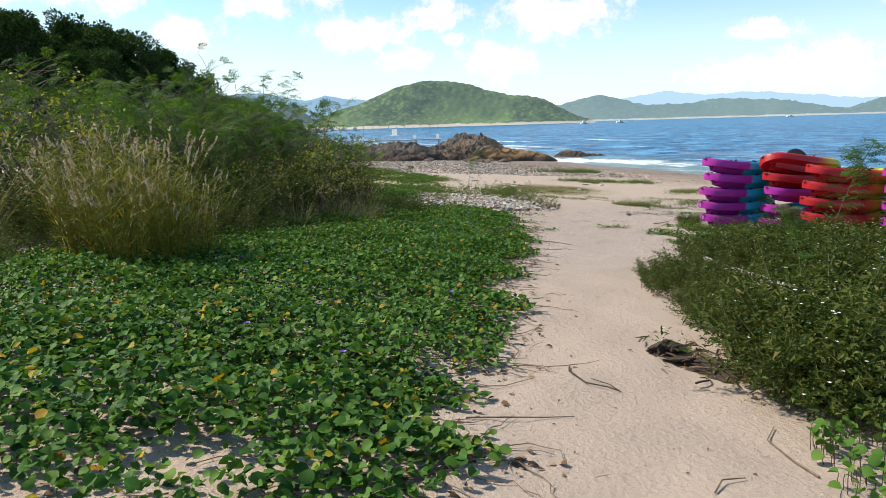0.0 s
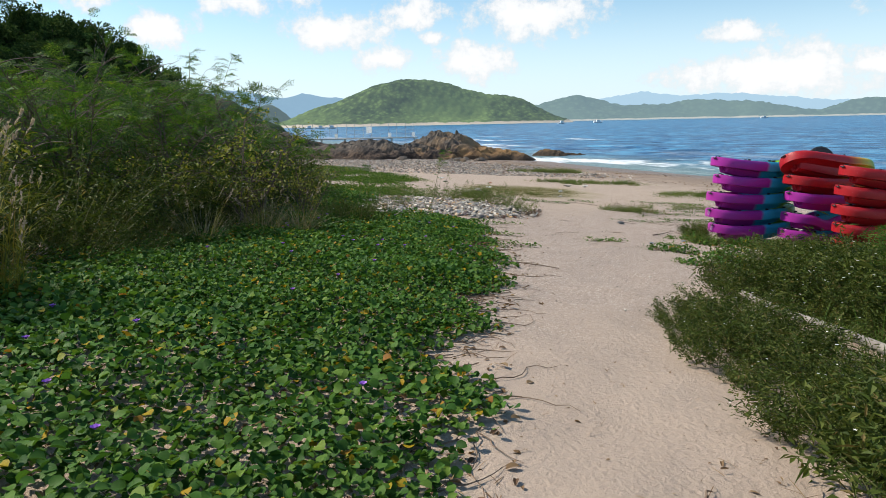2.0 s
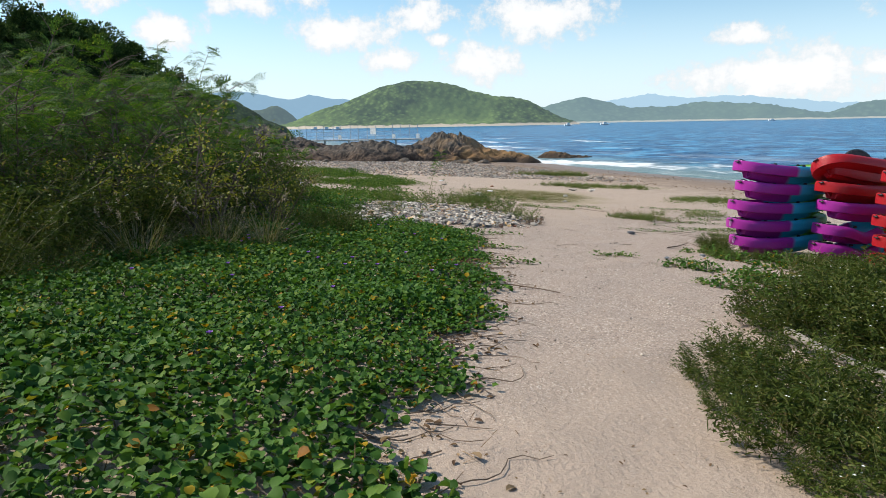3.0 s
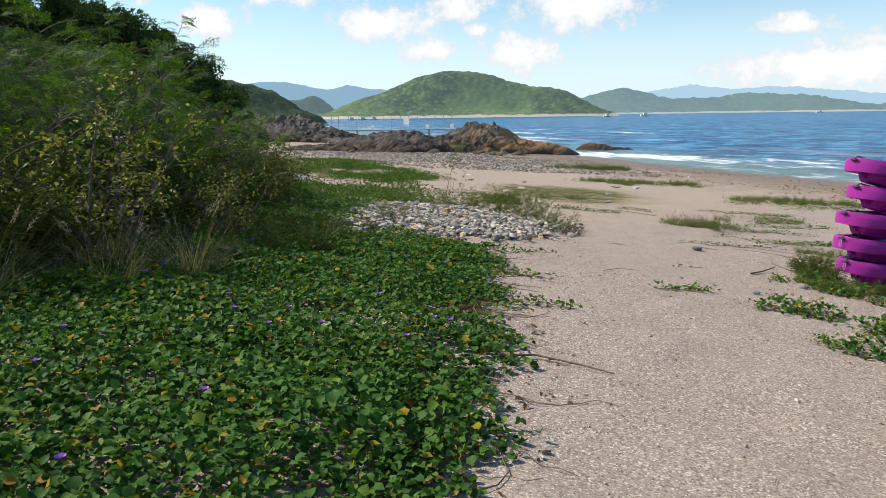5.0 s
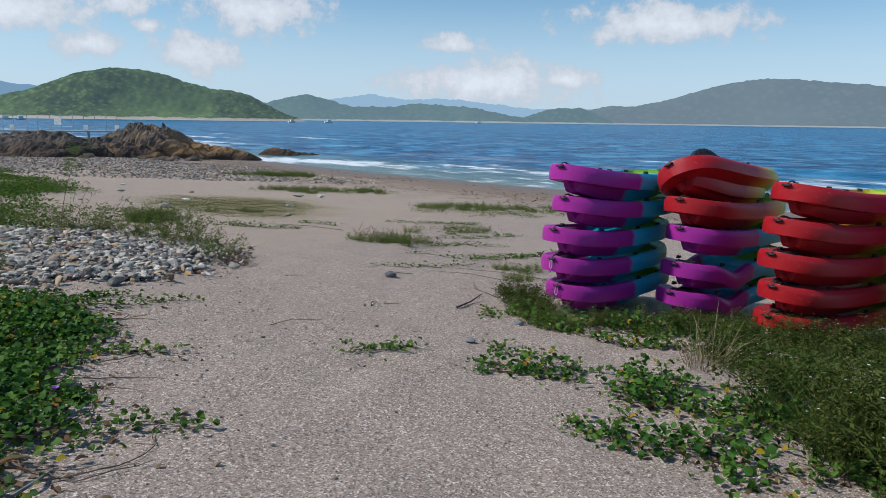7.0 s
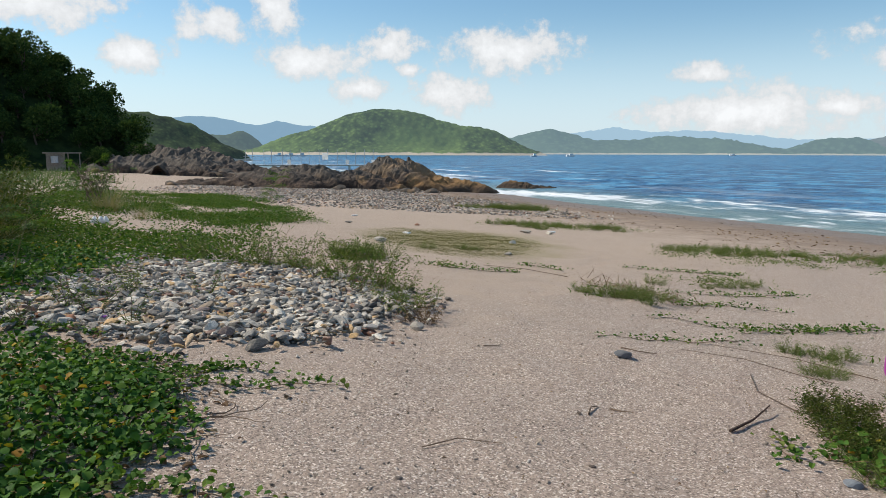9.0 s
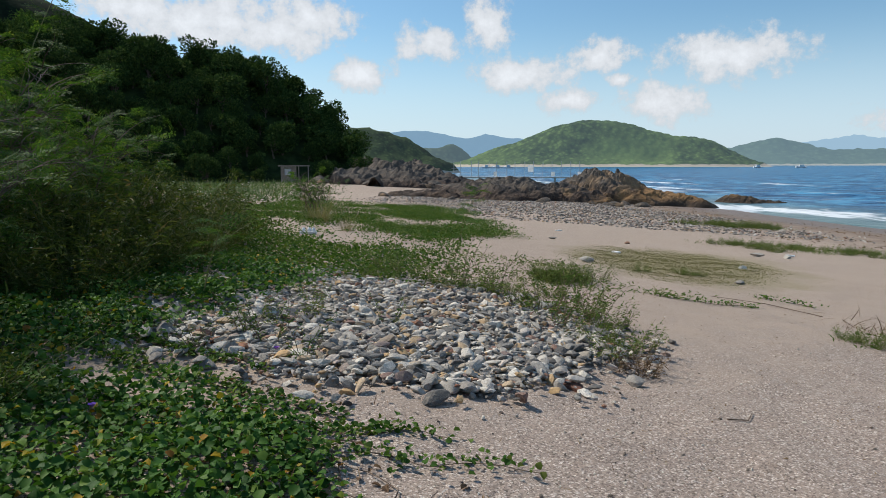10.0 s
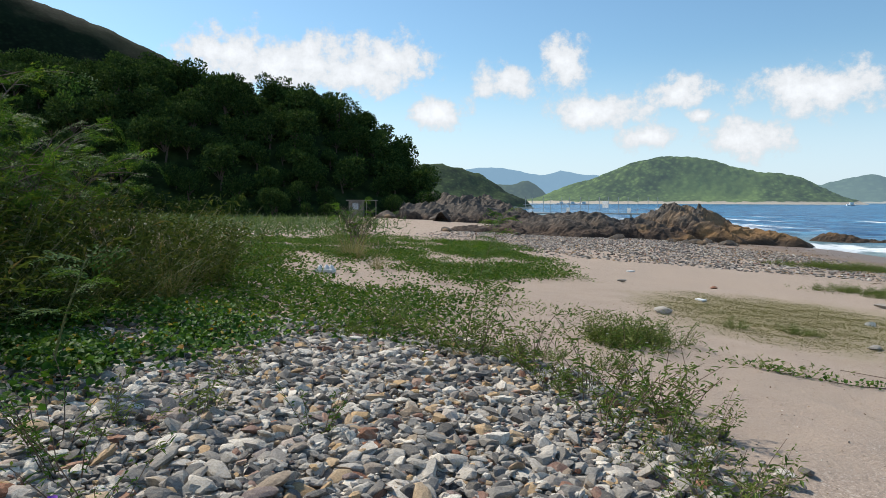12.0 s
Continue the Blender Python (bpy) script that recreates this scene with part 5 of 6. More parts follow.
plant_out([sapling(71, 1.9, 34)], [(5.29, 9.73, 1.05), (3.75, 7.2, 0.6)], "young feathery acacia sapling among weeds", "shrub", "sapling")

gt = [grass_tuft(95 + i, 0.5, 0.35, 90, MAT_LEAF if i else DRY, "grass_tuft", 0, 0.006) for i in range(3)]
plant_out(gt, [(wr.uniform(2.6, 5.4), wr.uniform(4.6, 8.8), wr.uniform(0.5, 0.95)) for i in range(34)] + [(wr.uniform(5.0, 8.0), wr.uniform(9.5, 14.2), wr.uniform(0.6, 1.0)) for i in range(7)] + [(-1.2, 14.6, 1.0), (-0.9, 14.9, 0.9), (-1.6, 14.2, 1.0), (-1.9, 13.6, 1.1), (-2.4, 12.6, 1.0), (-0.8, 15.5, 0.8), (-2.6, 11.8, 1.0)],
          "wispy tuft of thin grass among the weeds", "grass", "grass tufts")

# ---- low plants on the open sand ----
lw = [weed_bush(81 + i, 0.22, 0.32, 30, 1100, 0, (0.02, 0.009), HERB, "herb_clump") for i in range(4)]
spots = []
for cx, cy, rx, ry, n, s0 in ((1.2, 21.3, 0.9, 0.4, 4, 0.8), (2.3, 19.3, 0.3, 0.5, 4, 0.6), (5.6, 20.5, 0.9, 0.45, 9, 0.85), (7.6, 22.4, 1.2, 0.7, 6, 0.6), (7.6, 33.0, 2.4, 1.2, 34, 0.8), (10.4, 27.4, 1.8, 1.0, 30, 0.7),
                              (6.6, 17.6, 0.5, 0.25, 5, 0.6), (3.3, 25.6, 0.8, 0.2, 4, 0.7), (7.2, 42.4, 2.2, 1.0, 26, 1.2), (1.9, 22.9, 0.6, 0.4, 7, 1.3), (5.2, 14.95, 0.2, 0.3, 6, 0.9), (5.6, 14.5, 0.5, 0.15, 6, 0.6),
                              (6.5, 14.2, 0.7, 0.2, 9, 0.9), (7.2, 13.3, 0.6, 0.3, 7, 1.0), (6.6, 12.6, 0.7, 0.4, 8, 0.9), (-0.5, 21.0, 1.0, 0.25, 7, 0.8), (6.3, 17.0, 0.3, 0.2, 3, 0.6), (13.0, 26.8, 1.6, 0.9, 16, 0.7)):
    for i in range(n):
        a, r = wr.uniform(0, 6.28), math.sqrt(wr.uniform(0, 1))
        spots.append((cx + rx * r * math.cos(a), cy + ry * r * math.sin(a), s0 * wr.uniform(0.7, 1.2)))
plant_out(lw, spots, "low green beach herb growing out of bare sand", "weeds", "beach herbs")


# ---- the green mat further along the beach ----
def scatter_region(n, x0, x1, y0, y1, keep, rng):
    x, y = rng.uniform(x0, x1, n), rng.uniform(y0, y1, n)
    k = keep(x, y) > rng.uniform(0, 1, n)
    return x[k], y[k]


def carpet(name, n, area, keep, shapes, sizes, lift, mat, rng, tilt=0.45, label="", category="", kind="stuff"):
    x, y = scatter_region(n, *area, keep, rng)
    c = len(x)
    z = ground_z(x, y) + rng.uniform(*lift, c)
    m = turns(rng.uniform(0, 6.28, c), rng.normal(-0.1, tilt, c), rng.normal(0, tilt, c), rng.uniform(*sizes, c), np.stack([x, y, z], -1))
    v, f = spread(shapes, rng.integers(0, len(shapes), c), m)
    return tagged(new(name, mesh_of(name, v, f, [mat])), label, category, kind=kind)


def mat_keep(x, y):
    left = smooth(x, -13.5, -10.5)
    r = smooth(x, np.interp(y, [20.5, 22, 24, 27, 31, 35, 42, 46], [0.8, 0.6, 0.2, -0.3, 0.3, -0.8, -3.0, -5.0]) + 0.5 * ripple(x, y, 2.0), np.interp(y, [20.5, 22, 24, 27, 31, 35, 42, 46], [-0.6, -0.8, -1.2, -1.6, -0.8, -2.0, -4.5, -7.0]))
    gaps = np.clip(0.42 + 0.9 * ripple(x * 0.9, y * 0.6, 8.0) + 0.5 * ripple(x * 2.7, y * 2.1, 1.0), 0.03, 1)
    gaps = np.where(y < 24, np.maximum(gaps, 0.8), gaps)
    return left * r * gaps * smooth(y, 20.3, 21.2) * (1 - smooth(y + 0.4 * x, 38, 46))


gr = np.random.default_rng(23)
carpet("ground_cover", 330000, (-13.5, 1.5, 20.3, 47.0), mat_keep, [folded(0.05, 0.04), folded(0.06, 0.02)], (0.7, 1.6), (0.01, 0.11), MAT_LEAF, gr, label="mat of low creeping green plants on sand", category="ground cover")


def olive_keep(x, y):
    r = ((x - 3.7) / 2.1) ** 2 + ((y - 27.4) / 3.0) ** 2 + 0.25 * ripple(x * 1.3, y, 3.0)
    return 1 - smooth(r, 0.25, 1.25)


PATCHES = [(7.6, 33.0, 2.6, 1.3), (10.4, 26.6, 2.4, 1.8), (13.6, 25.8, 2.2, 1.6), (5.7, 20.6, 1.0, 0.5), (7.8, 22.4, 1.3, 0.6), (7.2, 42.4, 2.4, 1.4), (6.8, 17.6, 0.7, 0.3), (1.6, 22.8, 1.2, 0.8), (0.6, 24.6, 1.5, 0.6), (3.2, 22.6, 0.9, 0.25), (-0.6, 29.5, 1.4, 0.8)]


def patch_keep(x, y):
    k = np.zeros_like(x)
    for cx, cy, rx, ry in PATCHES:
        r = ((x - cx) / rx) ** 2 + ((y - cy) / ry) ** 2 + 0.55 * ripple(x * 1.7, y * 2.3, cx)
        k = np.maximum(k, 1 - smooth(r, 0.2, 1.1))
    return k * np.clip(0.6 + 0.9 * ripple(x * 3.1, y * 3.7, 2.0), 0.05, 1)


carpet("creeping_grass", 240000, (-2.5, 16, 16.5, 45), patch_keep, [folded(0.05, 0.02), folded(0.07, 0.012)], (0.6, 1.4), (0.0, 0.09), HERB, gr, 0.6, "patches of low yellowish green creeper on sand", "ground cover")
OLIVE = leaf_material("olive_grass", [(0.0, (0.13, 0.13, 0.045)), (0.5, (0.20, 0.19, 0.075)), (1.0, (0.28, 0.255, 0.12))], 0.7, 0.3, 0.1)
carpet("fine_grass", 90000, (1.0, 6.6, 23.5, 31.5), olive_keep, [folded(0.034, 0.006), folded(0.028, 0.007)], (0.6, 1.3), (-0.002, 0.015), OLIVE, gr, 0.5, "thin olive grass film over sand", "grass")
far_grass = leaf_material("meadow_grass", [(0.0, (0.05, 0.10, 0.025)), (1.0, (0.11, 0.17, 0.04))], 0.6, 0.3)
carpet("meadow_grass", 46000, (-62, -12, 34, 84), lambda x, y: smooth(-x - 0.45 * (y - 40), 6, 16) * smooth(y + 0.75 * x, 8, 14), [blade_shape(0.55, 0.05, 0.4), blade_shape(0.45, 0.045, 0.6)], (0.6, 1.3), (-0.05, 0.12), far_grass, gr, 0.8, "meadow of rank green grass below the hill", "grass")


# ---- beach vines ----
def vine_edges(y):
    xr = np.interp(y, [1.6, 2.4, 3.0, 3.5, 4.1, 4.8, 6.0, 7.4, 9.0, 10.8, 13.2, 14.5, 15.2, 16.0, 16.8], [-1.4, -0.4, 0.35, -0.1, 0.1, 0.4, 0.6, 0.6, 0.95, 1.3, 1.35, 1.35, 1.35, 0.9, 0.2])
    xl = np.interp(y, [1.6, 6.0, 7.5, 9.0, 12.0, 14.0, 15.0, 16.0, 18.0, 21.0], [-6.0, -6.0, -4.2, -3.6, -2.6, -1.9, -2.2, -2.6, -3.0, -3.2])
    return xl, xr


def vine_keep(x, y):
    xl, xr = vine_edges(y)
    fing = 0.28 * ripple(y * 2.6, y * 0.7, 1.0) + 0.14 * ripple(x * 2, y * 6, 2.0)
    xl = xl + np.where(y < 8, 1.1 * ripple(y * 0.9, y * 0.4, 3.0) - 0.6, 0.0)
    k = smooth(x, xr + fing + 0.10, xr + fing - 0.30) * smooth(x, xl - 0.3, xl + 0.2) * smooth(y, 1.7 + 0.6 * ripple(x * 0.9, x * 0.3, 2.0), 2.2 + 0.6 * ripple(x * 0.9, x * 0.3, 2.0))
    bare = np.where(y < 5.2, np.clip(ripple(x * 1.9, y * 2.6, 6.0) * 1.7 - 0.55 + 0.35 * smooth(y, 4.0, 2.6), 0, 1), np.clip(ripple(x * 1.4, y * 1.8, 6.0) * 1.5 - 0.75, 0, 1) * smooth(x, xr - 1.6, xr - 0.4))
    bare = np.maximum(bare, np.where((y > 9.5) & (y < 13.0), smooth(ripple(x * 1.2, y * 2.6, 9.0), 0.3, 0.6) * smooth(x, xr - 1.2, xr - 0.2), 0))
    bare = np.maximum(bare, np.exp(-((y - 12.0 - 0.5 * (x - 0.39) - 0.06 * np.sin(x * 6)) / 0.24) ** 2) * smooth(x, -1.2, -0.2))
    tail = np.where(y > 16.0, smooth(x, -0.7, -1.6) * np.clip(0.9 + ripple(x * 2, y * 2, 4.0), 0, 1), 1.0)
    return k * (1 - 0.93 * bare) * tail * (1 - smooth(y, 20.0, 21.0))


def vine_height(x, y):
    xl, xr = vine_edges(y)
    return (0.03 + 0.10 * smooth(xr - x, -0.1, 0.9)) * (1 + 0.5 * ripple(x * 2.2, y * 2.2, 7.0))


VSHAPES = [leaf_shape(0.074, 0.076, 0.35, 0.15, 0.08), leaf_shape(0.068, 0.072, 0.15, 0.3, 0.05), leaf_shape(0.072, 0.066, 0.6, 0.1, 0.09),
           leaf_light(0.074, 0.076, 0.35), leaf_light(0.07, 0.07, 0.6, 0.3)]
vr = np.random.default_rng(29)
vx, vy = scatter_region(320000, -7.6, 2.0, 1.2, 21.0, vine_keep, vr)
thin = vr.uniform(0, 1, len(vx)) < np.where(vy < 8, 0.6, np.clip(1.15 - 0.03 * (vy - 3), 0.8, 1)) * np.clip(1.6 + 0.22 * vx, 0.45, 1) * np.where(vy > 13, 1.5, 1.0)
vx, vy = vx[thin], vy[thin]
c = len(vx)
vz = ground_z(vx, vy) + 0.012 + vine_height(vx, vy) * vr.uniform(0.1, 1.25, c)
vm = turns(vr.uniform(0, 6.28, c), vr.normal(-0.12, 0.42, c), vr.normal(0, 0.42, c), vr.uniform(0.5, 1.05, c) * np.where(vy < 8, 0.92, 0.78) * (1 + 0.15 * ripple(vx, vy, 3.3)), np.stack([vx, vy, vz], -1))
vk = np.where((vy < 7.5) & (vx > -3), vr.integers(0, 3, c), vr.integers(3, 5, c))
vines = empty("beach_vine", pose(-1, 8, gz(-1, 8)))
tagged(vines, "dense mat of beach morning glory with thick rounded leaves", "vine")
inv = np.array([-1, 8, gz(-1, 8)])
near_path = (vx > -0.9) & (vy > 2.4) & (vy < 6.4) & (vz - ground_z(vx, vy) > vine_height(vx, vy) * 0.75)
pick = np.zeros(c, bool)
pick[np.flatnonzero(near_path)[:300]] = True
vmr = vm.copy()
vmr[:, :, 3] -= inv
v, f = spread(VSHAPES, vk[~pick], vmr[~pick])
tagged(part("foliage", mesh_of("foliage", v, f, [VINE], smooth=True), vines), kind="stuff")
# runners over the sand
runs = []
for i in range(320):
    y = vr.uniform(2.4, 16.0)
    xl, xr = vine_edges(y)
    x = float(xr) - vr.uniform(-0.1, 1.2)
    h = vr.normal(0.0, 0.7) + (math.pi if vr.uniform() < 0.25 else 0)
    pts = [(x, y)]
    for k in range(int(vr.integers(3, 11))):
        h += vr.normal(0, 0.4)
        pts.append((pts[-1][0] + 0.08 * math.cos(h), pts[-1][1] + 0.08 * math.sin(h)))
    p = np.array(pts)
    line = np.column_stack([p, ground_z(p[:, 0], p[:, 1]) + 0.006 + 0.012 * np.abs(np.sin(np.arange(len(p)) * 1.3 + i))]) - inv
    runs.append(tube(line, 0.0045, 0.002, 4))
tagged(part("runner", mesh_of("runner", *joined(runs), [STEM]), vines, "brown trailing runners"), kind="stuff")
# purple blooms
blooms = []
for i in range(46):
    y = vr.uniform(2.5, 17.0)
    xl, xr = vine_edges(y)
    x = vr.uniform(float(xl) + 0.4, float(xr) - 0.1)
    cz = gz(x, y) + float(vine_height(x, y)) * 1.2 + 0.02
    ring = [(0.022 * math.cos(t), 0.022 * math.sin(t), 0.018 + 0.004 * (j % 2)) for j, t in enumerate(np.linspace(0, 2 * math.pi, 11)[:-1])]
    bv = np.array([(0, 0, 0)] + ring) + [x, y, cz] - inv
    blooms.append((bv, np.array([(0, 1 + j, 1 + (j + 1) % 10) for j in range(10)])))
tagged(part("blossom", mesh_of("blossom", *joined(blooms), [VIOLET]), vines, "violet funnel flowers"), kind="stuff")
# dead leaf litter under the edge
litter_leaf = leaf_material("dead_leaf", [(0.0, (0.10, 0.055, 0.03)), (0.6, (0.20, 0.12, 0.06)), (1.0, (0.32, 0.22, 0.12))], 0.8, 0.15)
carpet("vine_litter", 34000, (-4.5, 1.6, 2.0, 16.5), lambda x, y: 0.55 * vine_keep(x, y) * (0.5 + 0.5 * ripple(x * 1.3, y * 1.3, 5.0)), [leaf_shape(0.05, 0.03, 0.6, 0.4), blade_shape(0.14, 0.006, 0.2)], (0.5, 1.3), (0.004, 0.05), litter_leaf, gr, 0.3, "brown dead leaves and stalks under the vine", "leaf litter")
carpet("leaf_litter", 13000, (-2.5, 2.0, 2.0, 17.0), lambda x, y: np.exp(-((x - vine_edges(y)[1] + 0.25) / 0.38) ** 2), [leaf_shape(0.05, 0.03, 0.6, 0.4), blade_shape(0.11, 0.005, 0.2)], (0.5, 1.3), (0.002, 0.015), litter_leaf, gr, 0.25, "brown dead leaves and stalks along the vine's edge", "leaf litter")
carpet("beach_litter", 12000, (0.2, 9.0, 3.0, 27.0), lambda x, y: 0.5 + 0.5 * ripple(x, y, 3.0), [leaf_shape(0.022, 0.012, 0.5, 0.4), blade_shape(0.06, 0.004, 0.2)], (0.4, 1.2), (0.001, 0.006), litter_leaf, gr, 0.2, "dark scraps of dry weed scattered on sand", "litter")


carpet("beach_wrack", 30000, (4, 34, 18, 64), lambda x, y: np.exp(-((fall(x, y) - 2.15 + 0.1 * ripple(x * 0.3, y * 0.3, 1.0)) / 0.26) ** 2) * np.clip(0.4 + ripple(x * 0.5, y * 0.5, 4.0), 0, 1), [leaf_shape(0.10, 0.05, 0.5, 0.4), blade_shape(0.3, 0.02, 0.2)], (0.5, 1.4), (0.002, 0.03), litter_leaf, gr, 0.25, "line of dark drift weed above the water", "drift weed")

# ---- pebbles ----
def stone_shape(seed, detail=2):
    """A sea-worn but still angular stone."""
    bm = bmesh.new()
    bmesh.ops.create_icosphere(bm, subdivisions=detail, radius=1.0)
    o = Vector((seed * 5.1, seed * 2.7, seed))
    rng = np.random.default_rng(int(seed * 10))
    cuts = [(Vector(rng.normal(0, 1, 3)).normalized(), rng.uniform(0.42, 0.72)) for _ in range(9)]
    stretch = (rng.uniform(1.0, 1.4), rng.uniform(0.75, 1.0), rng.uniform(0.34, 0.58))
    for vt in bm.verts:
        q = vt.co * (1 + 0.2 * noise.noise(vt.co * 1.1 + o))
        for ax, lim in cuts:
            d = q.dot(ax) - lim
            if d > 0:
                q -= ax * d * 0.97
        vt.co = Vector((q.x * stretch[0], q.y * stretch[1], q.z * stretch[2])) * 1.2
    bmesh.ops.triangulate(bm, faces=bm.faces)
    v = np.array([vt.co[:] for vt in bm.verts])
    bm.verts.index_update()
    f = np.array([[q.index for q in fc.verts] for fc in bm.faces])
    bm.free()
    return v, f


SS = [stone_shape(i + 0.5) for i in range(9)] + [stone_shape(i + 9.5, 1) for i in range(4)]


def bed_keep(x, y):
    r = ((x - 0.0) / 2.5) ** 2 + ((y - 19.0 + 0.12 * x) / 2.3) ** 2 + 0.2 * ripple(x * 1.6, y * 1.6, 2.0)
    return 1 - 0.93 * smooth(r, 0.7, 1.15) - 0.07 * smooth(r, 1.1, 1.6)


GRIT = leaf_material("loose_grit", [(0.0, (0.09, 0.07, 0.06)), (0.35, (0.22, 0.18, 0.15)), (0.7, (0.40, 0.33, 0.27)), (1.0, (0.72, 0.66, 0.58))], 0.9, 0.0, 0.2)
pr = np.random.default_rng(37)
px, py = scatter_region(46000, -3.0, 3.1, 16.2, 21.8, bed_keep, pr)
pn = len(px)
psz = np.clip(pr.lognormal(math.log(0.0262), 0.5, pn), 0.013, 0.08)
pz = ground_z(px, py) + psz * 0.18 + pr.uniform(0, 0.055, pn) * (psz < 0.08)
pm = turns(pr.uniform(0, 6.28, pn), pr.normal(0, 0.3, pn), pr.normal(0, 0.3, pn), psz, np.stack([px, py, pz], -1))
pk = np.where((py < 18.8) & (psz > 0.04), pr.integers(0, 9, pn), pr.integers(9, 13, pn))
order = np.argsort(np.hypot(px - 1.2, py - 16.9) - psz * 20)
chosen = np.zeros(pn, bool)
chosen[order[:300]] = True
bed = empty("pebble_bed", pose(0.4, 18.5, gz(0.4, 18.5)))
tagged(bed, "bed of grey, white and ochre sea-worn stones on sand", "stones")
bed_at = np.array([0.4, 18.5, gz(0.4, 18.5)])
pmr = pm.copy()
pmr[:, :, 3] -= bed_at
v, f = spread(SS, pk[~chosen], pmr[~chosen])
tagged(part("shingle_rest", mesh_of("shingle_rest", v, f, [STONE]), bed), kind="stuff")
gx_, gy_ = scatter_region(24000, -16, 12, 38, 66, lambda x, y: (1 - smooth(np.abs(fall(x, y) - 1.72 + 0.12 * ripple(x * 0.4, y * 0.4, 2.0)), 0.3, 0.62)) * smooth(x, -14, -8) * (1 - smooth(x, 9, 12)), pr)
gn = len(gx_)
v, f = spread([stone_shape(20.5, 1), stone_shape(21.5, 1)], pr.integers(0, 2, gn), turns(pr.uniform(0, 6, gn), pr.normal(0, 0.3, gn), pr.normal(0, 0.3, gn), pr.uniform(0.03, 0.075, gn), np.stack([gx_, gy_, ground_z(gx_, gy_) + 0.02], -1)))
tagged(new("shingle", mesh_of("shingle", v, f, [stone_material("shingle_stone", 0.8)])), "bank of grey shingle above the tide line", "stones", kind="stuff")
sx_, sy_ = scatter_region(7000, 0.5, 6, 8, 22, lambda x, y: np.exp(-((y - 15) / 4) ** 2) * (0.4 + 0.6 * smooth(x, 4.5, 1.5)), pr)
sn = len(sx_)
v, f = spread([stone_shape(22.5, 1)], np.zeros(sn, int), turns(pr.uniform(0, 6, sn), pr.normal(0, 0.3, sn), pr.normal(0, 0.3, sn), np.clip(pr.lognormal(math.log(0.0062), 0.42, sn), 0.004, 0.02), np.stack([sx_, sy_, ground_z(sx_, sy_) + 0.002], -1)))
tagged(new("grit", mesh_of("grit", v, f, [GRIT])), "small loose pebbles on coarse sand", "stones", kind="stuff")
STONE_MESH = [mesh_of("stone", *s, [STONE]) for s in SS]
RUST = plain_material("rust_brown_stone", (0.14, 0.06, 0.04), (0.24, 0.12, 0.08), 30, 0.85)


def lone_stone(x, y, size, k, label, mat=None):
    me = STONE_MESH[k]
    if mat:
        me = mesh_of("stone", *SS[k], [mat])
    o = new("stone", me)
    o.matrix_world = pose(x, y, gz(x, y) + size * 0.3, 0, 0, k * 40) @ Matrix.Scale(size, 4)
    return tagged(o, label, "stone", "lone stones")


BLUE_STONE = plain_material("blue_grey_stone", (0.15, 0.165, 0.18), (0.25, 0.265, 0.28), 25, 0.8)
lone_stone(2.2, 17.45, 0.085, 3, "angular rust-brown stone beside the pebble bed", RUST)
lone_stone(4.4, 17.1, 0.075, 5, "dark grey stone on bare sand", plain_material("dark_stone", (0.10, 0.10, 0.105), (0.17, 0.17, 0.17), 25, 0.85))
for x, y, s, k in ((5.1, 27.5, 0.09, 1), (4.6, 25.0, 0.08, 2), (5.9, 30.2, 0.13, 4), (6.6, 30.4, 0.12, 6), (2.9, 31.5, 0.08, 7), (1.0, 30.5, 0.09, 0), (2.0, 26.0, 0.13, 5)):
    lone_stone(x, y, s, k, "rounded grey beach stone on sand")


# ---- driftwood, roots, litter ----
def log():
    p = np.array([(3.75, 6.35), (3.62, 7.1), (3.55, 7.9), (3.5, 8.6), (3.48, 9.35)])
    line = np.column_stack([p, ground_z(p[:, 0], p[:, 1]) + 0.17 + np.array([0.02, 0.0, 0.02, 0.0, -0.04])])
    return tagged(new("driftwood_log", mesh_of("driftwood_log", *tube(line, 0.042, 0.034, 10), [DRIFT], smooth=True)), "bleached driftwood pole lying among the weeds", "driftwood")


log()


def twig(points, r, label, mat=STEM, name="twig", cat="driftwood"):
    p = np.array(points)
    line = np.column_stack([p[:, :2], ground_z(p[:, 0], p[:, 1]) + p[:, 2]])
    return tagged(new(name, mesh_of(name, *tube(line, r, r * 0.5, 6), [mat])), label, cat, "twigs on the sand")


twig([(0.80, 4.62, 0.01), (0.77, 4.45, 0.02), (0.85, 4.28, 0.012), (0.98, 4.22, 0.02), (1.05, 4.16, 0.01), (1.0, 4.27, 0.02), (0.9, 4.36, 0.012)], 0.006, "crooked dark twig lying on bare sand", ROOT)
twig([(0.05, 3.55, 0.01), (0.25, 3.58, 0.02), (0.5, 3.62, 0.012), (0.66, 3.64, 0.01)], 0.005, "thin straight twig on bare sand")
twig([(1.75, 3.1, 0.01), (1.72, 3.3, 0.02), (1.68, 3.5, 0.02), (1.8, 3.68, 0.01)], 0.006, "bent dry twig on bare sand")
twig([(1.15, 2.85, 0.01), (1.22, 2.95, 0.02), (1.35, 3.0, 0.01)], 0.005, "short dry twig on bare sand")
twig([(1.2, 11.2, 0.02), (1.45, 11.3, 0.03), (1.75, 11.15, 0.02), (1.95, 11.05, 0.01)], 0.009, "thin brown runner lying over sand")
twig([(0.7, 12.6, 0.03), (0.9, 12.75, 0.05), (1.15, 12.7, 0.04), (1.3, 12.95, 0.02)], 0.016, "broken dead branch at the vine's edge", ROOT)


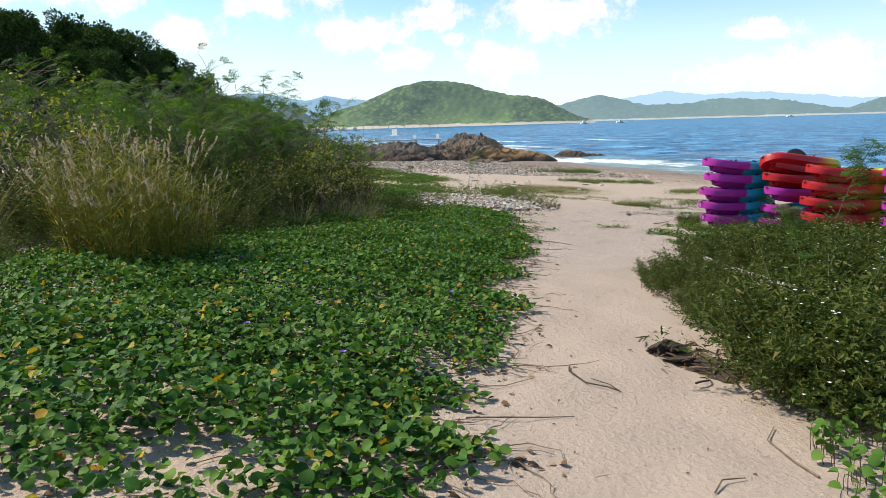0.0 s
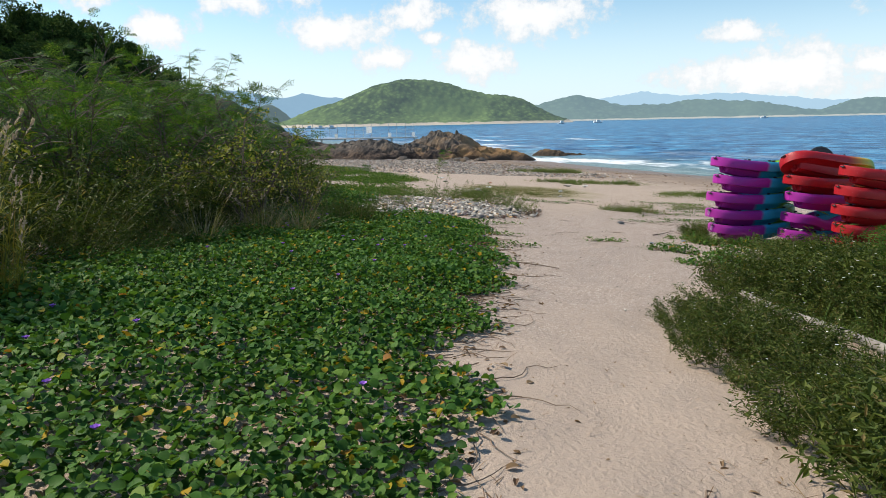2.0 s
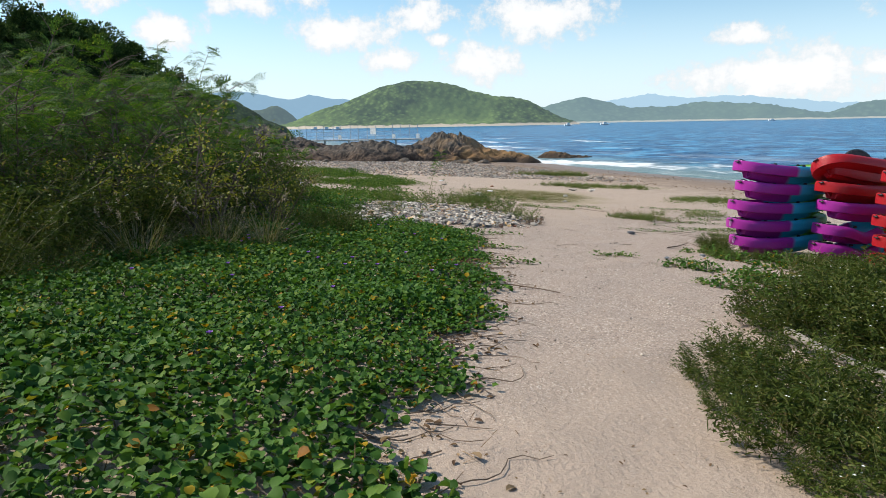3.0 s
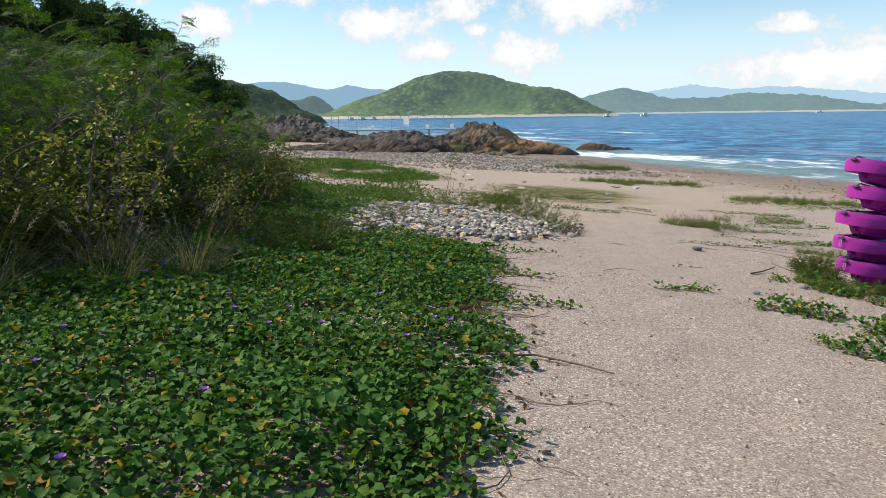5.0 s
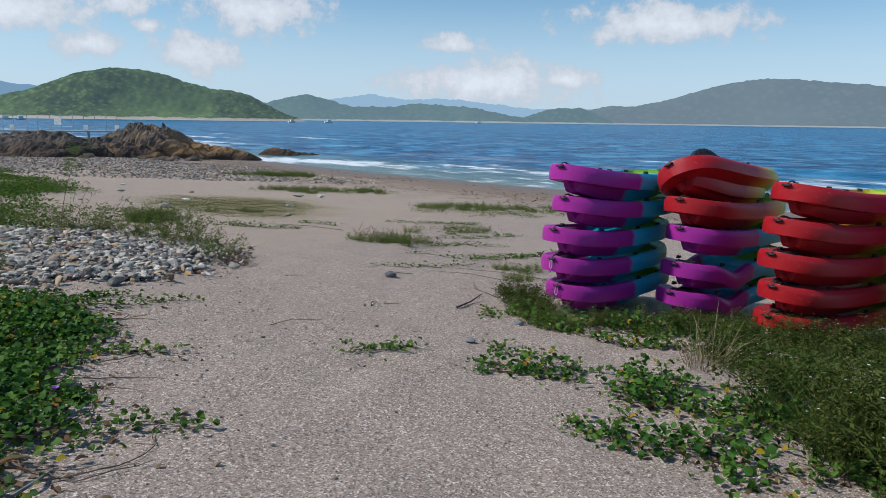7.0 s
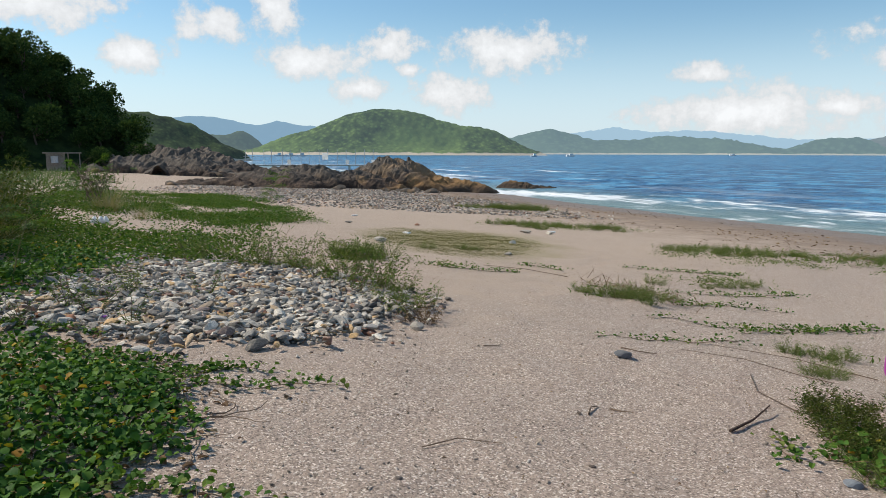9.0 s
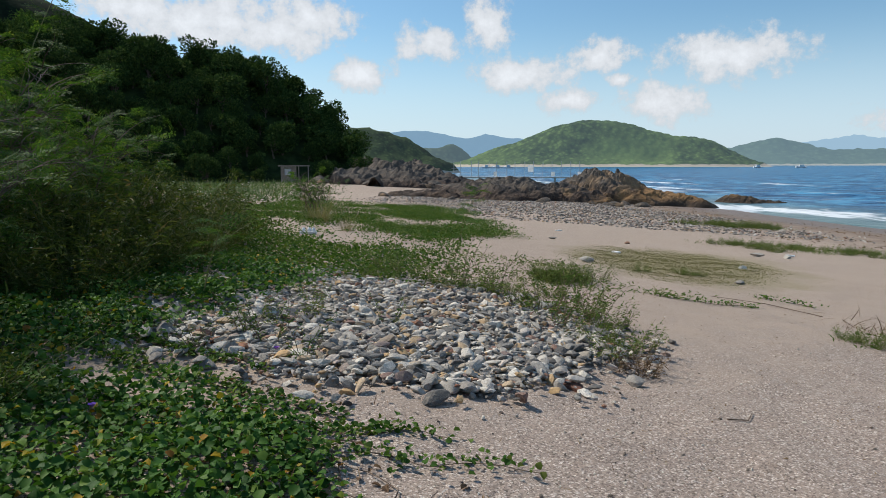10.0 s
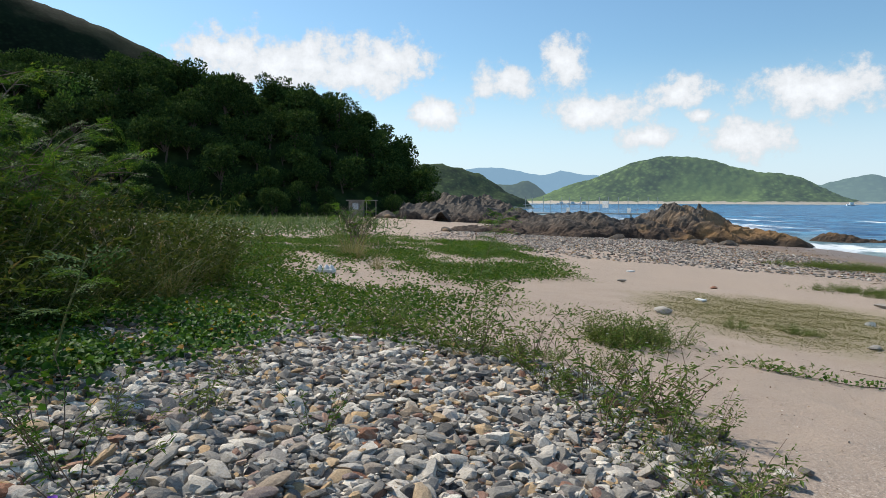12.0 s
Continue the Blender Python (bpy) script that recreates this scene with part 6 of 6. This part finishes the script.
def stump():
    s = empty("dead_root", pose(1.61, 5.08, gz(1.61, 5.08)))
    rng = np.random.default_rng(9)
    me = rock_mesh(12.0, 0.7, 4, 0.95)
    me.materials.clear()
    me.materials.append(ROOT)
    o = part("root_ball", me, s, "crumbling brown root mass")
    o.matrix_local = pose(0.02, 0.02, 0.025, 8, 5, 30) @ Matrix.Diagonal((0.12, 0.09, 0.11, 1))
    o = part("root_ball", me, s, "crumbling brown root mass")
    o.matrix_local = pose(0.10, -0.22, 0.012, 20, -14, 200) @ Matrix.Diagonal((0.11, 0.13, 0.05, 1))
    o = part("root_ball", me, s, "crumbling brown root mass")
    o.matrix_local = pose(0.24, -0.42, 0.012, 5, -4, 100) @ Matrix.Diagonal((0.15, 0.15, 0.07, 1))
    for i in range(30):
        a = rng.uniform(-2.6, 1.4)
        line = bent((rng.normal(0.14, 0.1), rng.normal(-0.22, 0.2), 0.04), a, rng.uniform(0.12, 0.36), rng.uniform(-0.1, 0.4), 0.7, 7, rng, 0.4)
        line[:, 2] = np.maximum(line[:, 2], 0.008)
        part("root", mesh_of("root", *tube(line, 0.008, 0.003, 5), [ROOT if i % 3 else STEM]), s)
    return tagged(s, "dead dark brown root mass at the edge of the path", "root")


stump()
carpet("root_litter", 3000, (1.3, 3.0, 3.6, 6.2), lambda x, y: np.exp(-(((x - 1.95 + 0.25 * (y - 4.8)) / 0.26) ** 2 + ((y - 4.75) / 0.5) ** 2)), [blade_shape(0.16, 0.007, 0.15), leaf_shape(0.06, 0.02, 0.5, 0.3)], (0.5, 1.3), (0.004, 0.03), litter_leaf, gr, 0.25, "brown dead stalks and bark scraps at the weeds' edge", "litter")


# young vine beside the path, near the start
def vine_sprig(x, y, n, r, seed, label="young beach vine with round green leaves on sand"):
    rng = np.random.default_rng(seed)
    s = empty("vine_sprig", pose(x, y, gz(x, y)))
    shape = [mesh_of("leaf", *q, [VINE], smooth=True) for q in VSHAPES[:3]]
    st = []
    for i in range(n):
        a, q = rng.uniform(0, 6.28), r * math.sqrt(rng.uniform(0, 1))
        lx, ly = q * math.cos(a), q * math.sin(a)
        h = rng.uniform(0.03, 0.16)
        z0 = gz(x + lx, y + ly) - gz(x, y)
        o = part("leaf", shape[i % 3], s)
        o.matrix_local = pose(lx, ly, z0 + h, rng.normal(0, 24), rng.normal(-8, 24), rng.uniform(0, 360)) @ Matrix.Scale(rng.uniform(0.6, 0.98), 4)
        st.append(tube([(lx, ly, z0), (lx * 1.02, ly, z0 + h * 0.6), (lx, ly, z0 + h)], 0.003, 0.002, 3))
    part("stem", mesh_of("stem", *joined(st), [STEM]), s, kind="stuff")
    return tagged(s, label, "vine", "vine sprigs")


vine_sprig(2.3, 3.3, 150, 0.45, 1)
vine_sprig(2.0, 2.8, 50, 0.3, 5)


def creeper(points, n, seed):
    """A low runner of small leaves trailing over sand."""
    rng = np.random.default_rng(seed)
    p = np.array(points, float)
    t = np.linspace(0, len(p) - 1, 24)
    px_, py_ = np.interp(t, range(len(p)), p[:, 0]), np.interp(t, range(len(p)), p[:, 1])
    px_, py_ = px_ + 0.04 * np.sin(t * 5 + seed), py_ + 0.03 * np.sin(t * 7 + seed)
    o = np.array([p[0, 0], p[0, 1], gz(*p[0])])
    s = empty("creeping_vine", pose(*o))
    part("runner", mesh_of("runner", *tube(np.column_stack([px_, py_, ground_z(px_, py_) + 0.01]) - o, 0.004, 0.002, 4), [STEM]), s)
    n = int(n * 1.8)
    k = np.minimum((24 * rng.beta(1.0, 1.4, n)).astype(int), 23)
    sp = rng.uniform(0.3, 1.0, n) * (1 - 0.6 * k / 24)
    lx, ly = px_[k] + rng.normal(0, 0.15, n) * sp, py_[k] + rng.normal(0, 0.13, n) * sp
    m = turns(rng.uniform(0, 6.28, n), rng.normal(-0.1, 0.4, n), rng.normal(0, 0.4, n), rng.uniform(0.28, 0.62, n), np.stack([lx, ly, ground_z(lx, ly) + rng.uniform(0.005, 0.06, n)], -1) - o)
    part("foliage", mesh_of("foliage", *spread(VSHAPES[3:], rng.integers(0, 2, n), m), [MAT_LEAF]), s, kind="stuff")
    return tagged(s, "low green vine creeping over bare sand", "vine", "creeping vines")


for i, (pts, n) in enumerate([([(3.0, 14.05), (3.3, 14.02), (3.65, 14.0)], 60), ([(4.5, 13.1), (4.1, 13.35), (3.75, 13.45)], 50), ([(4.35, 12.42), (3.97, 12.21), (3.94, 12.5)], 60), ([(4.45, 13.6), (4.25, 13.85), (4.25, 14.1)], 50), ([(4.72, 14.95), (4.8, 15.2), (4.88, 15.4)], 36),
                              ([(5.9, 18.05), (5.1, 17.98), (4.38, 17.89)], 60), ([(8.2, 19.2), (7.2, 18.9), (6.2, 18.6)], 170), ([(6.2, 20.2), (6.9, 20.4), (7.6, 20.1)], 90), ([(5.3, 23.1), (4.9, 23.3), (4.5, 23.5)], 60), ([(8.8, 23.6), (7.8, 23.7), (6.6, 23.9)], 150),
                              ([(-1.4, 16.7), (-0.2, 16.3), (1.0, 16.1)], 420), ([(-1.7, 17.4), (-0.9, 16.9), (0.2, 16.6)], 360), ([(0.2, 15.4), (0.9, 15.9), (1.6, 16.1)], 240), ([(1.0, 15.6), (1.5, 15.7), (2.1, 15.85)], 90), ([(0.8, 14.2), (1.4, 14.3), (1.9, 14.2)], 110), ([(1.2, 12.75), (1.6, 12.8), (1.95, 12.72)], 60), ([(4.4, 22.6), (3.5, 22.4), (2.8, 22.6)], 120), ([(8.6, 21.6), (7.4, 21.2), (6.4, 21.3)], 120), ([(7.2, 19.0), (6.2, 18.9), (5.4, 19.2)], 90)]):
    creeper(pts, n, i + 3)


def foam_box():
    b = empty("foam_scrap", pose(-3.7, 25.8, gz(-3.7, 25.8), 0, 0, 12))
    part("base", mesh_of("base", *box(-0.16, -0.1, 0.0, 0.16, 0.1, 0.06), [WHITE]), b)
    for x in (-0.1, 0.02, 0.11):
        part("lump", mesh_of("lump", *tube([(x, 0, 0.05), (x, 0, 0.10), (x, 0.01, 0.13)], 0.06, 0.025, 8), [WHITE]), b)
    return tagged(b, "white foam plastic scrap lying on the green mat", "litter")


foam_box()
for x, y in ((2.6, 28.6), (6.8, 31.0), (0.9, 34.0), (1.1, 9.9)):
    o = new("plastic_scrap", mesh_of("plastic_scrap", *box(-0.09 if y > 15 else -0.035, -0.05 if y > 15 else -0.015, 0, 0.11 if y > 15 else 0.035, 0.05 if y > 15 else 0.018, 0.03 if y > 15 else 0.012), [WHITE]))
    o.matrix_world = pose(x, y, gz(x, y) + 0.004, 0, 0, x * 50)
    tagged(o, "flat white plastic scrap on sand", "litter", "plastic scraps")

# the vine that spreads from the kayaks over the sand: lines of growth with a half width
STRANDS = [([(3.98, 13.42), (4.4, 13.3), (4.85, 13.1), (5.0, 12.75), (5.6, 12.3), (6.5, 11.8)], 0.24), ([(4.25, 12.1), (4.9, 11.9), (6.0, 11.3)], 0.3), ([(4.65, 12.55), (5.2, 12.2), (6.2, 11.9)], 0.3),
           ([(4.5, 11.5), (5.5, 11.2), (6.5, 11.0)], 0.34), ([(5.25, 15.0), (5.3, 14.4), (5.7, 13.9), (6.1, 13.35), (6.6, 12.7), (7.2, 12.2)], 0.3), ([(5.9, 14.4), (6.6, 14.0), (7.2, 13.2), (7.8, 12.6)], 0.36)]


def strand_keep(x, y):
    best = np.zeros_like(x)
    for pts, r in STRANDS:
        for (ax, ay), (bx, by) in zip(pts, pts[1:]):
            k = np.clip(((x - ax) * (bx - ax) + (y - ay) * (by - ay)) / ((bx - ax) ** 2 + (by - ay) ** 2), 0, 1)
            d = np.hypot(x - ax - k * (bx - ax), y - ay - k * (by - ay)) / r + 0.55 * ripple(x * 3.1, y * 3.3, r * 10)
            best = np.maximum(best, 1 - smooth(d, 0.45, 1.05))
    return best * np.clip(0.65 + 0.9 * ripple(x * 4.2, y * 4.6, 5.0), 0.08, 1)


sr = np.random.default_rng(61)
sx, sy = scatter_region(25000, 3.6, 8.2, 10.6, 15.4, strand_keep, sr)
sc = len(sx)
sz_ = ground_z(sx, sy) + 0.012 + 0.15 * sr.uniform(0, 1, sc) ** 1.6 * strand_keep(sx, sy)
sm = turns(sr.uniform(0, 6.28, sc), sr.normal(-0.15, 0.5, sc), sr.normal(0, 0.5, sc), sr.uniform(0.35, 0.78, sc), np.stack([sx, sy, sz_], -1))
tagged(new("beach_vine_mat", mesh_of("beach_vine_mat", *spread(VSHAPES[3:], sr.integers(0, 2, sc), sm), [VINE], smooth=True)), "patchy beach vine spreading over sand beside the kayaks", "vine", kind="stuff")
carpet("strand_litter", 9000, (3.7, 8.0, 10.8, 15.2), lambda x, y: strand_keep(x, y) * 0.8, [leaf_shape(0.05, 0.03, 0.6, 0.4), blade_shape(0.16, 0.005, 0.2)], (0.5, 1.3), (0.002, 0.03), litter_leaf, sr, 0.3, "brown dead stalks under the vine beside the kayaks", "leaf litter")
plant_out(wc, [(5.35, 15.35, 0.5), (5.4, 15.6, 0.5), (5.3, 15.1, 0.4), (5.75, 14.5, 0.3), (6.1, 14.35, 0.35), (6.45, 14.1, 0.45), (6.8, 13.6, 0.6), (7.1, 13.2, 0.7), (7.5, 12.8, 0.7)], "bushy green weeds against the stacked kayaks", "weeds", "weeds at the kayaks")
# half-dead bush on the open sand
carpet("dry_stems", 3600, (4.9, 7.0, 19.4, 22.8), lambda x, y: np.exp(-(((x - 5.85 + 0.35 * (y - 21.0)) / 0.42) ** 2 + ((y - 21.0) / 0.75) ** 2) * 1.2), [blade_shape(0.26, 0.009, 0.4), blade_shape(0.18, 0.007, 0.2)], (0.5, 1.2), (0.0, 0.06), litter_leaf, sr, 0.8, "tangle of dry brown stems on bare sand", "dead plants")
for pts, r, lab in (([(4.55, 15.4, 0.012), (4.8, 15.6, 0.02), (5.05, 15.85, 0.05)], 0.013, "dark crooked stick lying on bare sand"), ([(4.5, 17.42, 0.01), (4.62, 17.3, 0.02), (4.78, 17.28, 0.01)], 0.008, "pale dry twig lying on bare sand"),
                    ([(3.7, 15.6, 0.01), (3.74, 15.7, 0.02), (3.82, 15.8, 0.01)], 0.008, "short curled twig lying on bare sand"), ([(3.9, 15.8, 0.01), (3.97, 15.74, 0.012), (4.04, 15.72, 0.01)], 0.008, "short dark twig lying on bare sand"),
                    ([(6.4, 16.4, 0.01), (5.9, 16.8, 0.012), (5.6, 17.3, 0.01), (5.1, 17.5, 0.008)], 0.006, "thin brown runner trailing over sand"), ([(6.6, 16.9, 0.01), (6.2, 17.5, 0.012), (5.6, 17.9, 0.01)], 0.006, "thin brown runner trailing over sand"),
                    ([(5.3, 15.9, 0.01), (5.2, 16.3, 0.015), (5.4, 16.8, 0.01)], 0.006, "thin brown runner trailing over sand"), ([(5.2, 22.4, 0.01), (4.6, 22.9, 0.012), (3.9, 23.2, 0.01)], 0.008, "thin brown runner trailing over sand"),
                    ([(3.2, 17.2, 0.01), (3.35, 17.3, 0.012), (3.4, 17.45, 0.01)], 0.006, "short dry twig on coarse sand"), ([(2.6, 14.9, 0.01), (2.8, 15.0, 0.014), (3.05, 14.96, 0.01)], 0.005, "thin dry twig on coarse sand")):
    twig(pts, r * 0.8, lab, ROOT if r > 0.01 else STEM)
lone_stone(4.87, 14.7, 0.05, 5, "smooth blue-grey stone on bare sand", BLUE_STONE)
lone_stone(4.12, 14.18, 0.045, 2, "smooth blue-grey stone on bare sand", BLUE_STONE)

# tall thin weeds standing in the pebbles
tw = [weed_bush(91 + i, 0.5, 0.1, 7, 220, 0, (0.026, 0.011), MAT_LEAF, "thin_weed", STEM) for i in range(2)]
plant_out(tw, [(-0.35, 17.35, 1.1), (0.3, 17.0, 0.9), (0.55, 18.2, 0.8), (-0.5, 16.9, 0.8), (-0.1, 17.2, 1.0), (1.7, 20.4, 1.2), (2.3, 19.8, 1.3), (0.6, 20.8, 1.4), (1.1, 21.0, 1.3), (1.9, 19.3, 1.2)], "thin upright weed growing through pebbles", "weeds", "thin weeds")

ly = [weed_bush(101 + i, 0.44, 0.22, 11, 260, 3 * i, (0.042, 0.019), HERB, "leafy_weed", STEM) for i in range(3)]
plant_out(ly, [(1.41, 20.2, 0.9), (2.0, 20.4, 1.1), (2.26, 19.3, 0.9), (2.6, 18.65, 0.8), (2.5, 19.8, 0.7), (1.7, 20.0, 1.0), (1.9, 19.6, 0.9), (2.35, 18.9, 0.8), (2.1, 20.0, 1.2), (2.45, 18.3, 0.7), (1.2, 20.7, 1.0), (0.9, 21.0, 1.0), (0.2, 21.1, 0.9), (-0.2, 21.3, 0.9),
               (0.5, 21.4, 1.0), (-0.6, 21.6, 0.9), (-0.3, 17.66, 0.6), (-0.08, 18.02, 0.7), (-0.5, 18.87, 0.6), (2.75, 18.9, 0.6)], "leafy upright weed with reddish stems among pebbles", "weeds", "leafy weeds")
plant_out([weed_bush(111, 0.2, 0.24, 24, 500, 0, (0.026, 0.012), litter_leaf, "dead_weed", STEM)], [(2.68, 18.2, 1.0)], "low dead brown weed at the pebbles' edge", "weeds", "dead weeds")
plant_out([sapling(78, 0.9, 11)], [(-1.25, 18.1, 1.0)], "young bright green seedling with parted leaves", "shrub", "seedlings")
plant_out([feathery_shrub(25, 1.3, 1.1, 120)], [(-8.2, 36.0, 1.0)], "low feathery green bush on the green mat", "shrub", "low feathery bushes")


def dead_leaf_heap():
    h = empty("dead_branch", pose(0.92, 12.28, gz(0.92, 12.28)))
    rng = np.random.default_rng(77)
    for i in range(9):
        line = bent((rng.normal(0, 0.05), rng.normal(0, 0.04), 0.03), rng.uniform(-0.6, 3.6), rng.uniform(0.12, 0.3), rng.uniform(0.0, 0.5), 0.9, 6, rng, 0.4)
        line[:, 2] = np.maximum(line[:, 2], 0.008)
        part("twig", mesh_of("twig", *tube(line, 0.009, 0.003, 5), [RUSTY_BARK]), h)
    n = 60
    m = turns(rng.uniform(0, 6.28, n), rng.normal(0, 0.6, n), rng.normal(0, 0.6, n), rng.uniform(0.6, 1.5, n), np.stack([rng.normal(0, 0.09, n), rng.normal(0, 0.06, n), rng.uniform(0.005, 0.07, n)], -1))
    part("bark_scrap", mesh_of("bark_scrap", *spread([leaf_shape(0.07, 0.03, 0.7, 0.5)], np.zeros(n, int), m), [litter_leaf]), h, kind="stuff")
    return tagged(h, "crumpled reddish-brown dead branch at the vine's edge", "driftwood")


RUSTY_BARK = plain_material("rusty_bark", (0.10, 0.045, 0.03), (0.20, 0.10, 0.065), 30, 0.9, 0.5, 0.006)
dead_leaf_heap()
twig([(1.02, 12.02, 0.01), (1.16, 12.08, 0.03), (1.24, 12.22, 0.035), (1.28, 12.42, 0.01)], 0.011, "pale curved stick lying on coarse sand", DRIFT)

# ---- pieces that can be told apart: leaves and pebbles ----
VLEAF = [mesh_of("leaf", *s, [VINE], smooth=True) for s in VSHAPES]
for i in np.flatnonzero(pick):
    o = part("leaf", VLEAF[vk[i]], vines)
    o.matrix_local = Matrix([*[list(r) for r in vmr[i]], [0, 0, 0, 1]])
for i in np.flatnonzero(chosen):
    o = part("stone", STONE_MESH[pk[i]], bed)
    o.matrix_local = Matrix([*[list(r) for r in pmr[i]], [0, 0, 0, 1]])
